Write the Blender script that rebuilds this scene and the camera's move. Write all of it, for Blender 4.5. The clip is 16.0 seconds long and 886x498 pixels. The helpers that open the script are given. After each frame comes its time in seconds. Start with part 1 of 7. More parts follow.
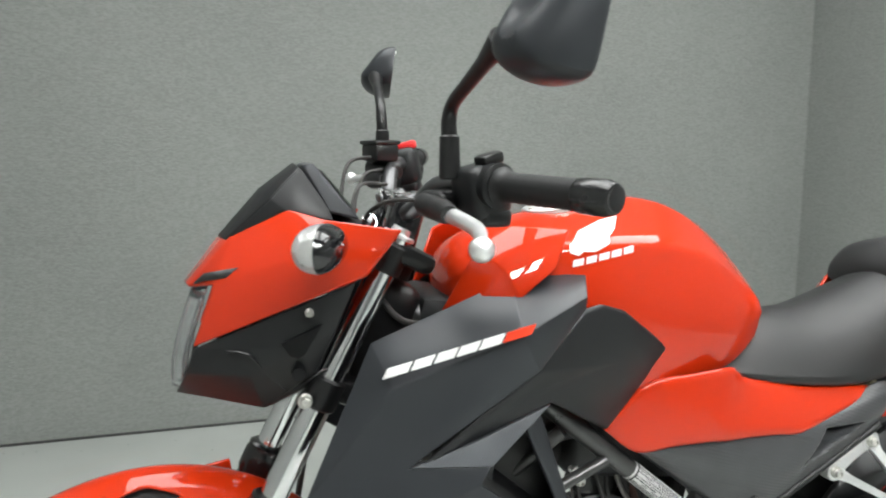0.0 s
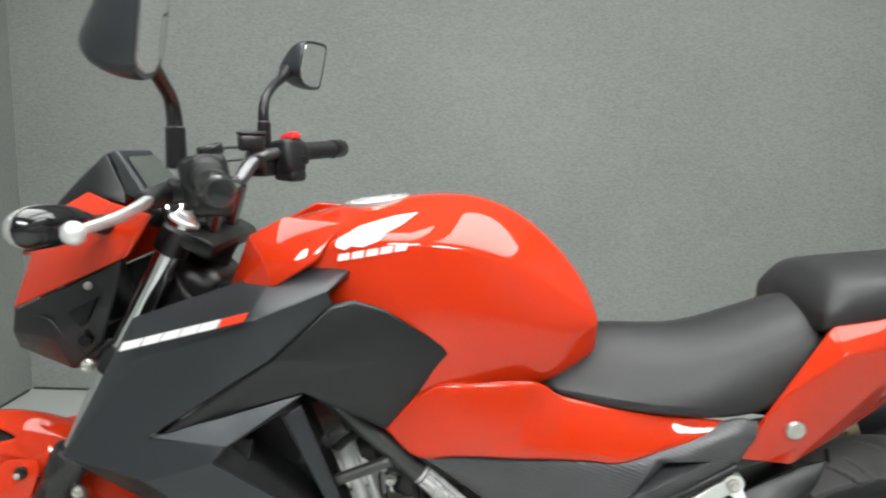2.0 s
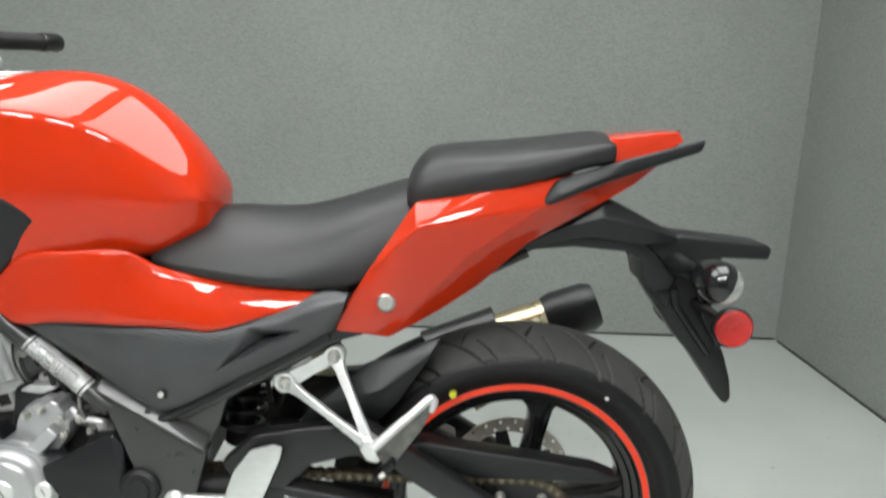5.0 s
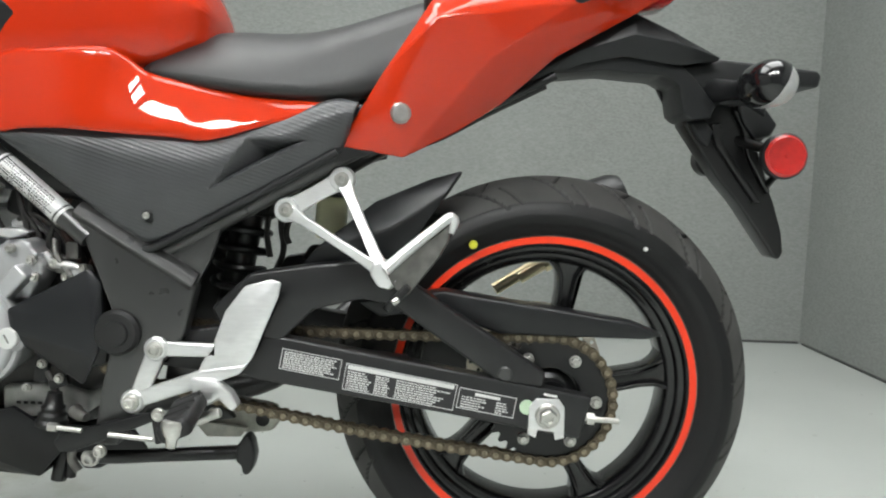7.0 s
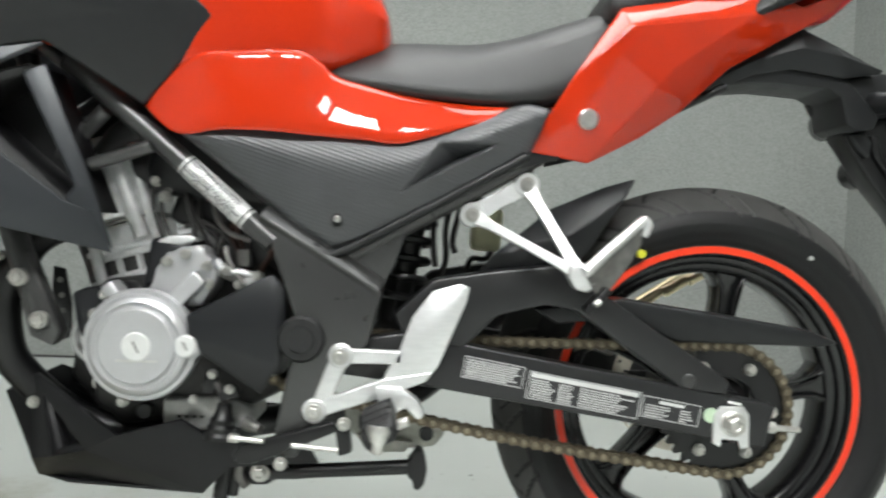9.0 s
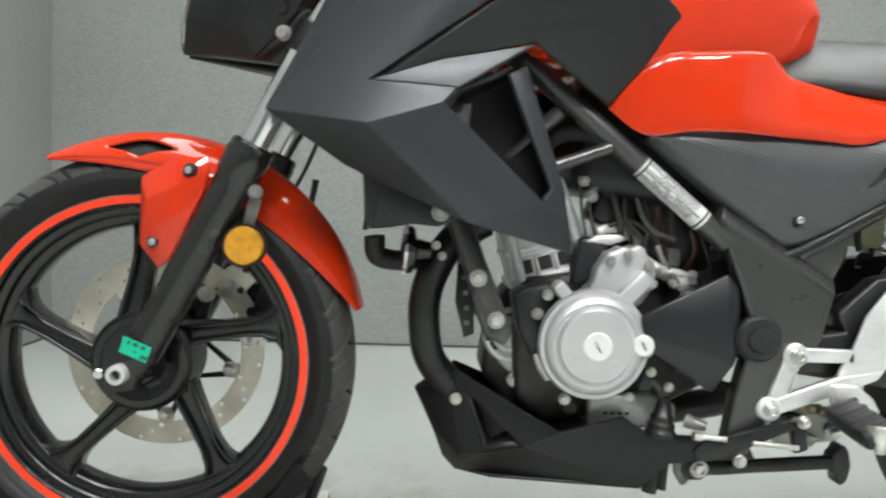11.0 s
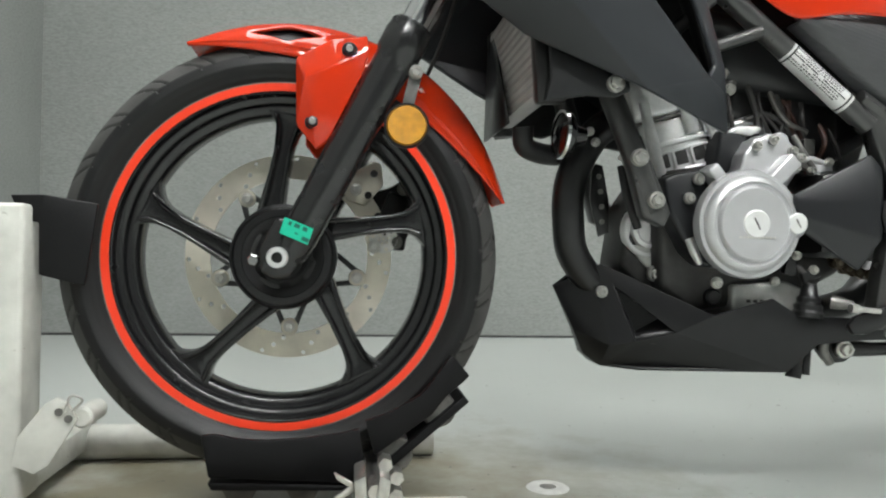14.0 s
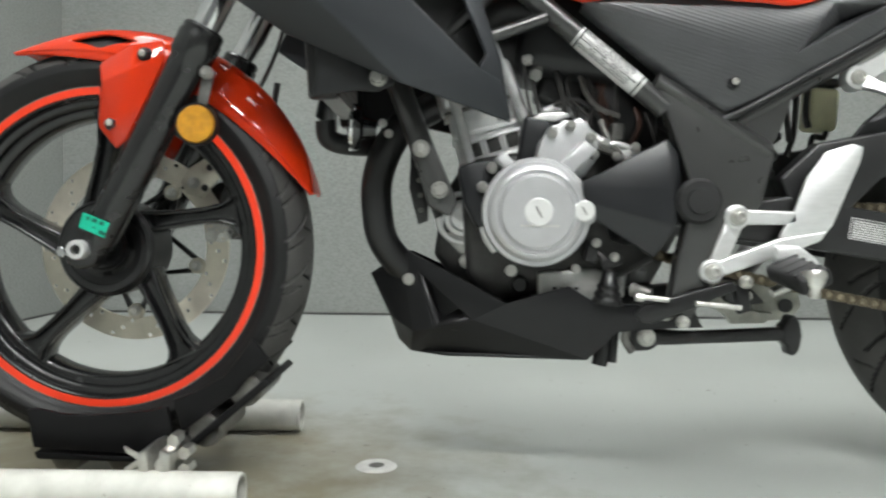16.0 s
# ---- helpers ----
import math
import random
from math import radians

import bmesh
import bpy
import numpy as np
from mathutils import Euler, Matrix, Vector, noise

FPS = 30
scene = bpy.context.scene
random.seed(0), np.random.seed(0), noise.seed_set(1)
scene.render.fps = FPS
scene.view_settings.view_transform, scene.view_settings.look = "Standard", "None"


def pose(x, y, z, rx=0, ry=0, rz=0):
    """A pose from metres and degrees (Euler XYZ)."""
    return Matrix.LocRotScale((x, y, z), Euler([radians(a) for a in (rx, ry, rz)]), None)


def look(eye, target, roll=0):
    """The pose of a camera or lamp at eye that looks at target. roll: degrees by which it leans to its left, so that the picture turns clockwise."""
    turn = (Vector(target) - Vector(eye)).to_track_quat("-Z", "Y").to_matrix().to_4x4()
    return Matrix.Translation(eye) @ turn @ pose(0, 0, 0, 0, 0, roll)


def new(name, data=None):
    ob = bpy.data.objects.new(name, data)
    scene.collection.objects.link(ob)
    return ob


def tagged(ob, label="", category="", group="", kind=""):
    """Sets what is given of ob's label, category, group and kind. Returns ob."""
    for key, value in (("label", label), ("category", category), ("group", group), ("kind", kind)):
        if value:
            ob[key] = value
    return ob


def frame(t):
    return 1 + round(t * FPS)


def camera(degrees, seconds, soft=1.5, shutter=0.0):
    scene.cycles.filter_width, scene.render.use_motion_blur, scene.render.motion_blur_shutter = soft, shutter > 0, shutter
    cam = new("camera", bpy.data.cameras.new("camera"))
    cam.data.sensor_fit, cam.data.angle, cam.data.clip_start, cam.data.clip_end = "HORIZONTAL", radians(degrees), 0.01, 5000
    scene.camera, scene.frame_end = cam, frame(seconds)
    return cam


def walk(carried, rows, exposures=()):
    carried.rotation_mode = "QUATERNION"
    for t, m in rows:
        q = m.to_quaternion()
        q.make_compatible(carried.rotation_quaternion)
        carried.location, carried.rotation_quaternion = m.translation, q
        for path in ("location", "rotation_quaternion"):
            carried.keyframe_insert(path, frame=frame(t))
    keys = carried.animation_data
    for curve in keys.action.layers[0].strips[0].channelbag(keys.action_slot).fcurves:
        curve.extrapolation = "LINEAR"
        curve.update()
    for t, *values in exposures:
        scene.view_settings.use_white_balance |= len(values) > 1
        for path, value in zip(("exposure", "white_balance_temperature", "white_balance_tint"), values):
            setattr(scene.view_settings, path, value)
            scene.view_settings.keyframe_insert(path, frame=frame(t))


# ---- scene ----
cam = camera(63.4, 16.0, soft=2.1, shutter=0.5)
PATH = [
    (0, (0.14, -0.99, 1.078), (0.669, 0.92, 0.808), -0.1),
    (0.5, (0.271, -1.016, 1.077), (0.604, 0.937, 0.806), 0.2),
    (1, (0.406, -1.034, 1.078), (0.58, 0.939, 0.799), 0.7),
    (1.5, (0.55, -1.05, 1.086), (0.602, 0.927, 0.787), 1.0),
    (2, (0.695, -1.062, 1.084), (0.675, 0.916, 0.788), 1.1),
    (2.5, (0.817, -1.067, 1.082), (0.799, 0.912, 0.792), 1.6),
    (3, (0.936, -1.062, 1.071), (0.945, 0.919, 0.8), 2.0),
    (3.5, (1.069, -1.053, 1.067), (1.076, 0.929, 0.797), 2.0),
    (4, (1.186, -1.046, 1.066), (1.17, 0.932, 0.767), 1.8),
    (4.5, (1.237, -1.063, 1.05), (1.234, 0.904, 0.691), 2.0),
    (5, (1.245, -1.1, 0.994), (1.259, 0.855, 0.573), 2.1),
    (5.2, (1.245, -1.104, 0.965), (1.259, 0.845, 0.516), 2.1),
    (7.3, (1.226, -1.04, 0.575), (1.229, 0.956, 0.457), 1.9),
    (7.5, (1.221, -1.035, 0.556), (1.229, 0.964, 0.48), 1.8),
    (8, (1.191, -1.032, 0.527), (1.204, 0.968, 0.527), 1.7),
    (8.5, (1.106, -1.039, 0.523), (1.139, 0.961, 0.534), 1.8),
    (9, (0.96, -1.044, 0.546), (1.028, 0.954, 0.506), 2.0),
    (9.5, (0.789, -1.04, 0.562), (0.88, 0.957, 0.488), 2.0),
    (10, (0.649, -1.037, 0.564), (0.696, 0.961, 0.482), 2.0),
    (10.2, (0.593, -1.038, 0.563), (0.628, 0.96, 0.481), 2.0),
    (12.3, (0.137, -1.008, 0.53), (0.331, 0.976, 0.367), 1.4),
    (12.5, (0.117, -1.006, 0.511), (0.333, 0.976, 0.354), 1.3),
    (13, (0.091, -1.007, 0.462), (0.337, 0.972, 0.322), 1.3),
    (13.5, (0.084, -1.01, 0.397), (0.338, 0.973, 0.329), 1.2),
    (14, (0.091, -1.007, 0.348), (0.341, 0.978, 0.354), 1.2),
    (14.5, (0.121, -1.012, 0.332), (0.346, 0.975, 0.371), 1.1),
    (15, (0.211, -1.037, 0.344), (0.353, 0.958, 0.363), 0.9),
    (15.5, (0.348, -1.06, 0.361), (0.39, 0.939, 0.337), 0.8),
    (16, (0.492, -1.066, 0.374), (0.48, 0.933, 0.307), 0.6),
]
walk(cam, [(t, look(eye, target, roll)) for t, eye, target, roll in PATH], [(0.0, 0.0), (3.0, 0.0), (4.2, -0.12), (5.0, -0.14), (7.5, 0.01), (9.0, 0.12), (10.0, 0.22), (12.5, 0.22), (13.5, 0.15), (14.5, 0.13), (15.2, 0.15), (16.0, 0.12)])

# ---- light and exposure ----
world = bpy.data.worlds.new("world")
scene.world = world
world.use_nodes = True
world.node_tree.nodes["Background"].inputs[0].default_value = (0.5, 0.55, 0.6, 1)
world.node_tree.nodes["Background"].inputs[1].default_value = 0.05
scene.view_settings.exposure = 0.0
LAMP, SOFT = 42.0, 7.2


# ---- materials ----
def mat(name, col, rough, metal=0.0, coat=0.0, var=0.12, scale=30.0, bump=0.0, bscale=300.0, rvar=0.1, spec=0.5, emit=0.0, trans=0.0, stretch=(1, 1, 1)):
    m = bpy.data.materials.new(name)
    m.use_nodes = True
    nt = m.node_tree
    n, l = nt.nodes, nt.links
    b = n["Principled BSDF"]
    co = n.new("ShaderNodeTexCoord")
    mp = n.new("ShaderNodeMapping")
    mp.inputs["Scale"].default_value = stretch
    l.new(co.outputs["Object"], mp.inputs[0])
    nz = n.new("ShaderNodeTexNoise")
    nz.inputs["Scale"].default_value = scale
    nz.inputs["Detail"].default_value = 5
    l.new(mp.outputs[0], nz.inputs["Vector"])
    ramp = n.new("ShaderNodeMapRange")
    ramp.inputs[1].default_value, ramp.inputs[2].default_value = 0.3, 0.7
    ramp.inputs[3].default_value, ramp.inputs[4].default_value = 1 - var, 1 + var
    l.new(nz.outputs[0], ramp.inputs[0])
    mul = n.new("ShaderNodeVectorMath")
    mul.operation = "SCALE"
    mul.inputs[0].default_value = col
    l.new(ramp.outputs[0], mul.inputs["Scale"])
    l.new(mul.outputs[0], b.inputs["Base Color"])
    rr = n.new("ShaderNodeMapRange")
    rr.inputs[1].default_value, rr.inputs[2].default_value = 0.3, 0.7
    rr.inputs[3].default_value, rr.inputs[4].default_value = max(0.02, rough * (1 - rvar)), min(1, rough * (1 + rvar))
    l.new(nz.outputs[0], rr.inputs[0])
    l.new(rr.outputs[0], b.inputs["Roughness"])
    b.inputs["Metallic"].default_value = metal
    b.inputs["Coat Weight"].default_value = coat
    b.inputs["Coat Roughness"].default_value = 0.04
    b.inputs["Specular IOR Level"].default_value = spec
    b.inputs["Transmission Weight"].default_value = trans
    if emit:
        b.inputs["Emission Color"].default_value = (*col, 1)
        b.inputs["Emission Strength"].default_value = emit
    if bump:
        bz = n.new("ShaderNodeTexNoise")
        bz.inputs["Scale"].default_value = bscale
        bz.inputs["Detail"].default_value = 3
        l.new(mp.outputs[0], bz.inputs["Vector"])
        bp = n.new("ShaderNodeBump")
        bp.inputs["Strength"].default_value = bump
        bp.inputs["Distance"].default_value = 0.002
        l.new(bz.outputs[0], bp.inputs["Height"])
        l.new(bp.outputs[0], b.inputs["Normal"])
    return m


def ribbed(name, col, rough, pitch, strength, turn):
    """A surface with a fine diagonal weave."""
    m = mat(name, col, rough, var=0.1, scale=20)
    n, l = m.node_tree.nodes, m.node_tree.links
    co = n.new("ShaderNodeTexCoord")
    mp = n.new("ShaderNodeMapping")
    mp.inputs["Rotation"].default_value = (0, radians(turn), 0)
    l.new(co.outputs["Object"], mp.inputs[0])
    w = n.new("ShaderNodeTexWave")
    w.bands_direction = "Z"
    w.inputs["Scale"].default_value = 0.314 / pitch
    w.inputs["Distortion"].default_value = 0.0
    l.new(mp.outputs[0], w.inputs["Vector"])
    bp = n.new("ShaderNodeBump")
    bp.inputs["Strength"].default_value = strength
    bp.inputs["Distance"].default_value = 0.002
    l.new(w.outputs[1], bp.inputs["Height"])
    l.new(bp.outputs[0], n["Principled BSDF"].inputs["Normal"])
    return m


RED = mat("red_paint", (0.51, 0.027, 0.0045), 0.45, coat=1.0, var=0.03, scale=6, rvar=0.1, spec=0.02)
RED.node_tree.nodes["Principled BSDF"].inputs["Coat IOR"].default_value = 1.5
RED.node_tree.nodes["Principled BSDF"].inputs["Coat Roughness"].default_value = 0.02
STRIPE = mat("rim_stripe_red", (0.80, 0.045, 0.012), 0.35, var=0.04)
GRAPHITE = mat("graphite_paint", (0.0240, 0.0265, 0.0305), 0.38, metal=0.2, coat=0.0, var=0.08, scale=9, bump=0.02, bscale=900)
INSERT = ribbed("graphite_weave", (0.085, 0.089, 0.098), 0.40, 0.004, 0.10, 60)
CARBON = ribbed("carbon_weave_plastic", (0.050, 0.051, 0.054), 0.33, 0.0050, 0.15, -17)
PLASTIC = mat("black_plastic", (0.0095, 0.0100, 0.0110), 0.40, spec=0.40, var=0.15, scale=60, bump=0.05, bscale=1200)
PANBLK = mat("pan_black_plastic", (0.0058, 0.0058, 0.0066), 0.34, spec=0.35, var=0.12, scale=50, bump=0.03, bscale=1000)
SATIN = mat("satin_black_paint", (0.005, 0.005, 0.0055), 0.36, var=0.15, scale=40, bump=0.04, bscale=700)
FRAMEBLK = mat("frame_black_paint", (0.026, 0.026, 0.0255), 0.30, spec=0.8, var=0.06, scale=40, bump=0.012, bscale=800)
ARMBLK = mat("swingarm_black_paint", (0.013, 0.013, 0.0137), 0.36, var=0.12, scale=40, bump=0.03, bscale=800)
GLOSSBLK = mat("gloss_black", (0.008, 0.008, 0.009), 0.12, coat=0.4, var=0.1)
GLOSSBLK2 = mat("semi_gloss_black", (0.0065, 0.0070, 0.0088), 0.36, var=0.06, scale=30, bump=0.008, bscale=500)
RUBBER = mat("black_rubber", (0.008, 0.008, 0.0085), 0.55, var=0.2, scale=25, bump=0.12, bscale=500)
TYRE = mat("tyre_rubber", (0.006, 0.006, 0.0065), 0.50, spec=0.35, var=0.22, scale=14, bump=0.10, bscale=420, rvar=0.2)
BARMETAL = mat("dark_silver_bar", (0.16, 0.16, 0.165), 0.36, metal=0.9, var=0.1)
TREAD = mat("dusty_tread", (0.046, 0.045, 0.043), 0.70, var=0.35, scale=18, bump=0.12, bscale=300)
VINYL = mat("seat_vinyl", (0.013, 0.013, 0.0135), 0.46, var=0.12, scale=30, bump=0.18, bscale=1100)
WHEELBLK = mat("wheel_black_paint", (0.0065, 0.0065, 0.0070), 0.25, coat=0.25, var=0.1, scale=40, bump=0.03, bscale=700)
# Stand rubber; also the black that paints shade in cowl and mudguard openings.
CRADLE_AND_SHADE = mat("cradle_rubber_and_shade", (0.003, 0.003, 0.0035), 0.5, spec=0.25, var=0.2, scale=20, bump=0.1, bscale=300)
CAPMETAL = mat("polished_cap", (0.76, 0.76, 0.75), 0.38, metal=0.5, var=0.05, scale=60)
ALU = mat("cast_aluminium", (0.64, 0.64, 0.64), 0.40, metal=0.62, var=0.12, scale=60, bump=0.08, bscale=600)
SILVER = mat("silver_painted_cover", (0.50, 0.50, 0.51), 0.38, metal=0.6, var=0.05, scale=30, bump=0.03, bscale=900)
CASTPALE = mat("pale_cast_metal", (0.46, 0.46, 0.44), 0.42, metal=0.6, var=0.22, scale=45, bump=0.10, bscale=350)
CASE = mat("oily_cast_metal", (0.19, 0.185, 0.175), 0.45, metal=0.7, var=0.35, scale=45, bump=0.12, bscale=350)
BLOCK = mat("dark_engine_casting", (0.045, 0.044, 0.043), 0.45, metal=0.6, var=0.3, scale=40, bump=0.12, bscale=350)
BRUSHED = mat("brushed_aluminium", (0.80, 0.80, 0.80), 0.40, metal=0.85, var=0.05, scale=50, bump=0.015, bscale=900, stretch=(1, 1, 4))
CHROME = mat("chromed_steel", (0.75, 0.75, 0.76), 0.14, metal=1.0, var=0.05, scale=20)
ZINC = mat("zinc_bolt", (0.62, 0.61, 0.58), 0.32, metal=0.95, var=0.15, scale=90)
STEEL = mat("brake_disc_steel", (0.66, 0.62, 0.53), 0.40, metal=0.7, var=0.2, scale=18)
CHAIN = mat("greasy_chain_steel", (0.24, 0.205, 0.150), 0.42, metal=0.8, var=0.45, scale=160)
CHAINPLATE = mat("greasy_link_plate", (0.115, 0.095, 0.066), 0.45, metal=0.7, var=0.5, scale=140)
GOLD = mat("heat_tinted_steel", (0.62, 0.54, 0.36), 0.28, metal=1.0, var=0.12, scale=12)
AMBER = mat("amber_plastic", (0.47, 0.215, 0.010), 0.34, coat=0.2, var=0.22, scale=90, bump=0.35, bscale=700)
REFLECT = mat("red_reflector_plastic", (0.52, 0.014, 0.012), 0.16, coat=0.6, var=0.14, scale=90, bump=0.3, bscale=700)
LENS = mat("clear_lens", (0.93, 0.94, 0.95), 0.05, var=0.02, trans=0.94)
BULB = mat("bulb_reflector", (0.86, 0.86, 0.84), 0.30, metal=0.45, var=0.1, scale=60)
FORKBLK = mat("fork_black_paint", (0.010, 0.010, 0.0105), 0.26, coat=0.2, var=0.1, scale=40, bump=0.02, bscale=800)
MIRROR = mat("mirror_glass", (0.9, 0.9, 0.9), 0.02, metal=1.0, var=0.0)
WHITE = mat("white_decal", (0.80, 0.80, 0.79), 0.4, var=0.03)
LABEL = mat("silver_label", (0.62, 0.62, 0.61), 0.42, metal=0.2, var=0.06)
LABELBLK = mat("black_label", (0.018, 0.018, 0.019), 0.4, var=0.08)
# Black print on labels; also the painted shade in slots, gaps and holes.
INK_AND_SHADE = mat("label_ink_and_hole_shade", (0.015, 0.015, 0.015), 0.5, var=0.05)
PALEINK = mat("label_ink_pale", (0.62, 0.62, 0.61), 0.5, var=0.1)
GREEN = mat("green_sticker", (0.0, 0.42, 0.26), 0.5, var=0.05)
DARKGREEN = mat("sticker_ink", (0.0, 0.09, 0.06), 0.5, var=0.05)
YELLOW = mat("yellow_paint_dot", (0.50, 0.50, 0.03), 0.5, var=0.1)
PALEYEL = mat("brake_fluid_bottle", (0.78, 0.76, 0.50), 0.4, var=0.1)
KILL = mat("red_switch_plastic", (0.75, 0.03, 0.03), 0.35, var=0.05)
SCREEN = mat("display_glass", (0.05, 0.06, 0.05), 0.06, coat=0.6, var=0.05)
STANDPAINT = mat("chipped_cream_paint", (0.50, 0.50, 0.46), 0.5, var=0.18, scale=22, bump=0.10, bscale=180)


def chipped(m):
    """Brown rust showing through small chips in the paint."""
    n, l = m.node_tree.nodes, m.node_tree.links
    b = n["Principled BSDF"]
    co = n.new("ShaderNodeTexCoord")
    z = n.new("ShaderNodeTexNoise")
    z.inputs["Scale"].default_value, z.inputs["Detail"].default_value, z.inputs["Roughness"].default_value = 38, 6, 0.7
    l.new(co.outputs["Object"], z.inputs["Vector"])
    r = n.new("ShaderNodeMapRange")
    r.inputs[1].default_value, r.inputs[2].default_value = 0.66, 0.70
    l.new(z.outputs[0], r.inputs[0])
    x = n.new("ShaderNodeMix")
    x.data_type = "RGBA"
    l.new(r.outputs[0], x.inputs["Factor"])
    l.new(b.inputs["Base Color"].links[0].from_socket, x.inputs["A"])
    x.inputs["B"].default_value = (0.12, 0.075, 0.045, 1)
    l.new(x.outputs["Result"], b.inputs["Base Color"])


chipped(STANDPAINT)
WIRE = mat("braided_cable", (0.03, 0.028, 0.027), 0.5, var=0.2)
COPPER = mat("brown_wire", (0.055, 0.022, 0.015), 0.5, var=0.2)
FINS = ribbed("radiator_fins", (0.36, 0.36, 0.35), 0.5, 0.012, 1.0, 0)


def carpet(name):
    """Grey looped carpet, flecked, with faint horizontal rows."""
    m = mat(name, (0.235, 0.245, 0.235), 0.95, var=0.06, scale=1.6, spec=0.1)
    n, l = m.node_tree.nodes, m.node_tree.links
    b = n["Principled BSDF"]
    co = n.new("ShaderNodeTexCoord")
    mp = n.new("ShaderNodeMapping")
    mp.inputs["Scale"].default_value = (0.55, 0.55, 1.6)
    l.new(co.outputs["Object"], mp.inputs[0])
    f = n.new("ShaderNodeTexNoise")
    f.inputs["Scale"].default_value, f.inputs["Detail"].default_value = 135, 3
    l.new(mp.outputs[0], f.inputs["Vector"])
    r = n.new("ShaderNodeMapRange")
    r.inputs[1].default_value, r.inputs[2].default_value = 0.32, 0.68
    r.inputs[3].default_value, r.inputs[4].default_value = 0.88, 1.12
    l.new(f.outputs[0], r.inputs[0])
    old = b.inputs["Base Color"].links[0].from_socket
    s = n.new("ShaderNodeVectorMath")
    s.operation = "SCALE"
    l.new(old, s.inputs[0])
    l.new(r.outputs[0], s.inputs["Scale"])
    l.new(s.outputs[0], b.inputs["Base Color"])
    bp = n.new("ShaderNodeBump")
    bp.inputs["Strength"].default_value, bp.inputs["Distance"].default_value = 0.5, 0.003
    l.new(f.outputs[0], bp.inputs["Height"])
    l.new(bp.outputs[0], b.inputs["Normal"])
    return m


def painted_floor(name):
    """Pale grey floor paint, scuffed, with brown dirt worn in round the wheel stand."""
    m = mat(name, (0.39, 0.41, 0.39), 0.34, var=0.07, scale=2.6, rvar=0.10, bump=0.03, bscale=60)
    n, l = m.node_tree.nodes, m.node_tree.links
    b = n["Principled BSDF"]
    co = n.new("ShaderNodeTexCoord")
    mp = n.new("ShaderNodeMapping")
    mp.inputs["Location"].default_value = (0.06, 0.12, 0)
    mp.inputs["Scale"].default_value = (2.1, 2.6, 1)
    l.new(co.outputs["Object"], mp.inputs[0])
    ln = n.new("ShaderNodeVectorMath")
    ln.operation = "LENGTH"
    l.new(mp.outputs[0], ln.inputs[0])
    d = n.new("ShaderNodeTexNoise")
    d.inputs["Scale"].default_value, d.inputs["Detail"].default_value, d.inputs["Roughness"].default_value = 9, 8, 0.65
    l.new(co.outputs["Object"], d.inputs["Vector"])
    near = n.new("ShaderNodeMapRange")
    near.inputs[1].default_value, near.inputs[2].default_value = 0.5, 1.9
    near.inputs[3].default_value, near.inputs[4].default_value = 0.42, -0.25
    l.new(ln.outputs["Value"], near.inputs[0])
    add = n.new("ShaderNodeMath")
    add.operation = "ADD"
    l.new(near.outputs[0], add.inputs[0])
    l.new(d.outputs[0], add.inputs[1])
    dirt = n.new("ShaderNodeMapRange")
    dirt.inputs[1].default_value, dirt.inputs[2].default_value = 0.45, 0.92
    l.new(add.outputs[0], dirt.inputs[0])
    mix = n.new("ShaderNodeMix")
    mix.data_type = "RGBA"
    l.new(dirt.outputs[0], mix.inputs["Factor"])
    l.new(b.inputs["Base Color"].links[0].from_socket, mix.inputs["A"])
    mix.inputs["B"].default_value = (0.20, 0.18, 0.125, 1)
    specks = n.new("ShaderNodeTexNoise")
    specks.inputs["Scale"].default_value, specks.inputs["Detail"].default_value = 46, 3
    l.new(co.outputs["Object"], specks.inputs["Vector"])
    sp = n.new("ShaderNodeMapRange")
    sp.inputs[1].default_value, sp.inputs[2].default_value = 0.715, 0.74
    l.new(specks.outputs[0], sp.inputs[0])
    mix2 = n.new("ShaderNodeMix")
    mix2.data_type = "RGBA"
    l.new(sp.outputs[0], mix2.inputs["Factor"])
    l.new(mix.outputs["Result"], mix2.inputs["A"])
    mix2.inputs["B"].default_value = (0.10, 0.095, 0.08, 1)
    l.new(mix2.outputs["Result"], b.inputs["Base Color"])
    return m


CARPET = carpet("grey_carpet")
FLOOR = painted_floor("grey_floor_paint")
CEIL = mat("white_ceiling_paint", (0.75, 0.75, 0.74), 0.8, var=0.04, scale=4)
# Near black for the shadow line at the foot of the walls.
FOOT_SHADE = mat("wall_foot_shade", (0.035, 0.035, 0.034), 0.6, var=0.2, scale=8)
# Unseen wall; its grey sets how much fill the black parts reflect.
FILL_WALL = mat("unseen_fill_wall", (0.20, 0.205, 0.21), 0.7, var=0.05, scale=3)
GLOW = mat("lamp_diffuser", (0.98, 1.0, 0.985), 0.5, var=0.0, emit=LAMP)
PANEL = mat("wide_lamp_diffuser", (0.98, 1.0, 0.985), 0.5, var=0.0, emit=SOFT)


# ---- mesh helpers ----
def thing(name, label, category, at=(0, 0, 0), group="", kind=""):
    ob = new(name)
    ob.location = at
    ob.empty_display_size = 0.05
    return tagged(ob, label, category, group, kind)


def home(ob, parent):
    """Hang ob under parent with its place in the world kept."""
    ob.parent = parent
    if parent is not None and parent.type == "EMPTY":
        ob.matrix_parent_inverse = Matrix.Translation(-Vector(parent.location))
    return ob


def to_mesh(name, bm, material, sharp=38):
    me = bpy.data.meshes.new(name)
    bmesh.ops.recalc_face_normals(bm, faces=bm.faces)
    bm.to_mesh(me)
    bm.free()
    me.materials.append(material)
    me.shade_smooth()
    me.set_sharp_from_angle(angle=radians(sharp))
    return me


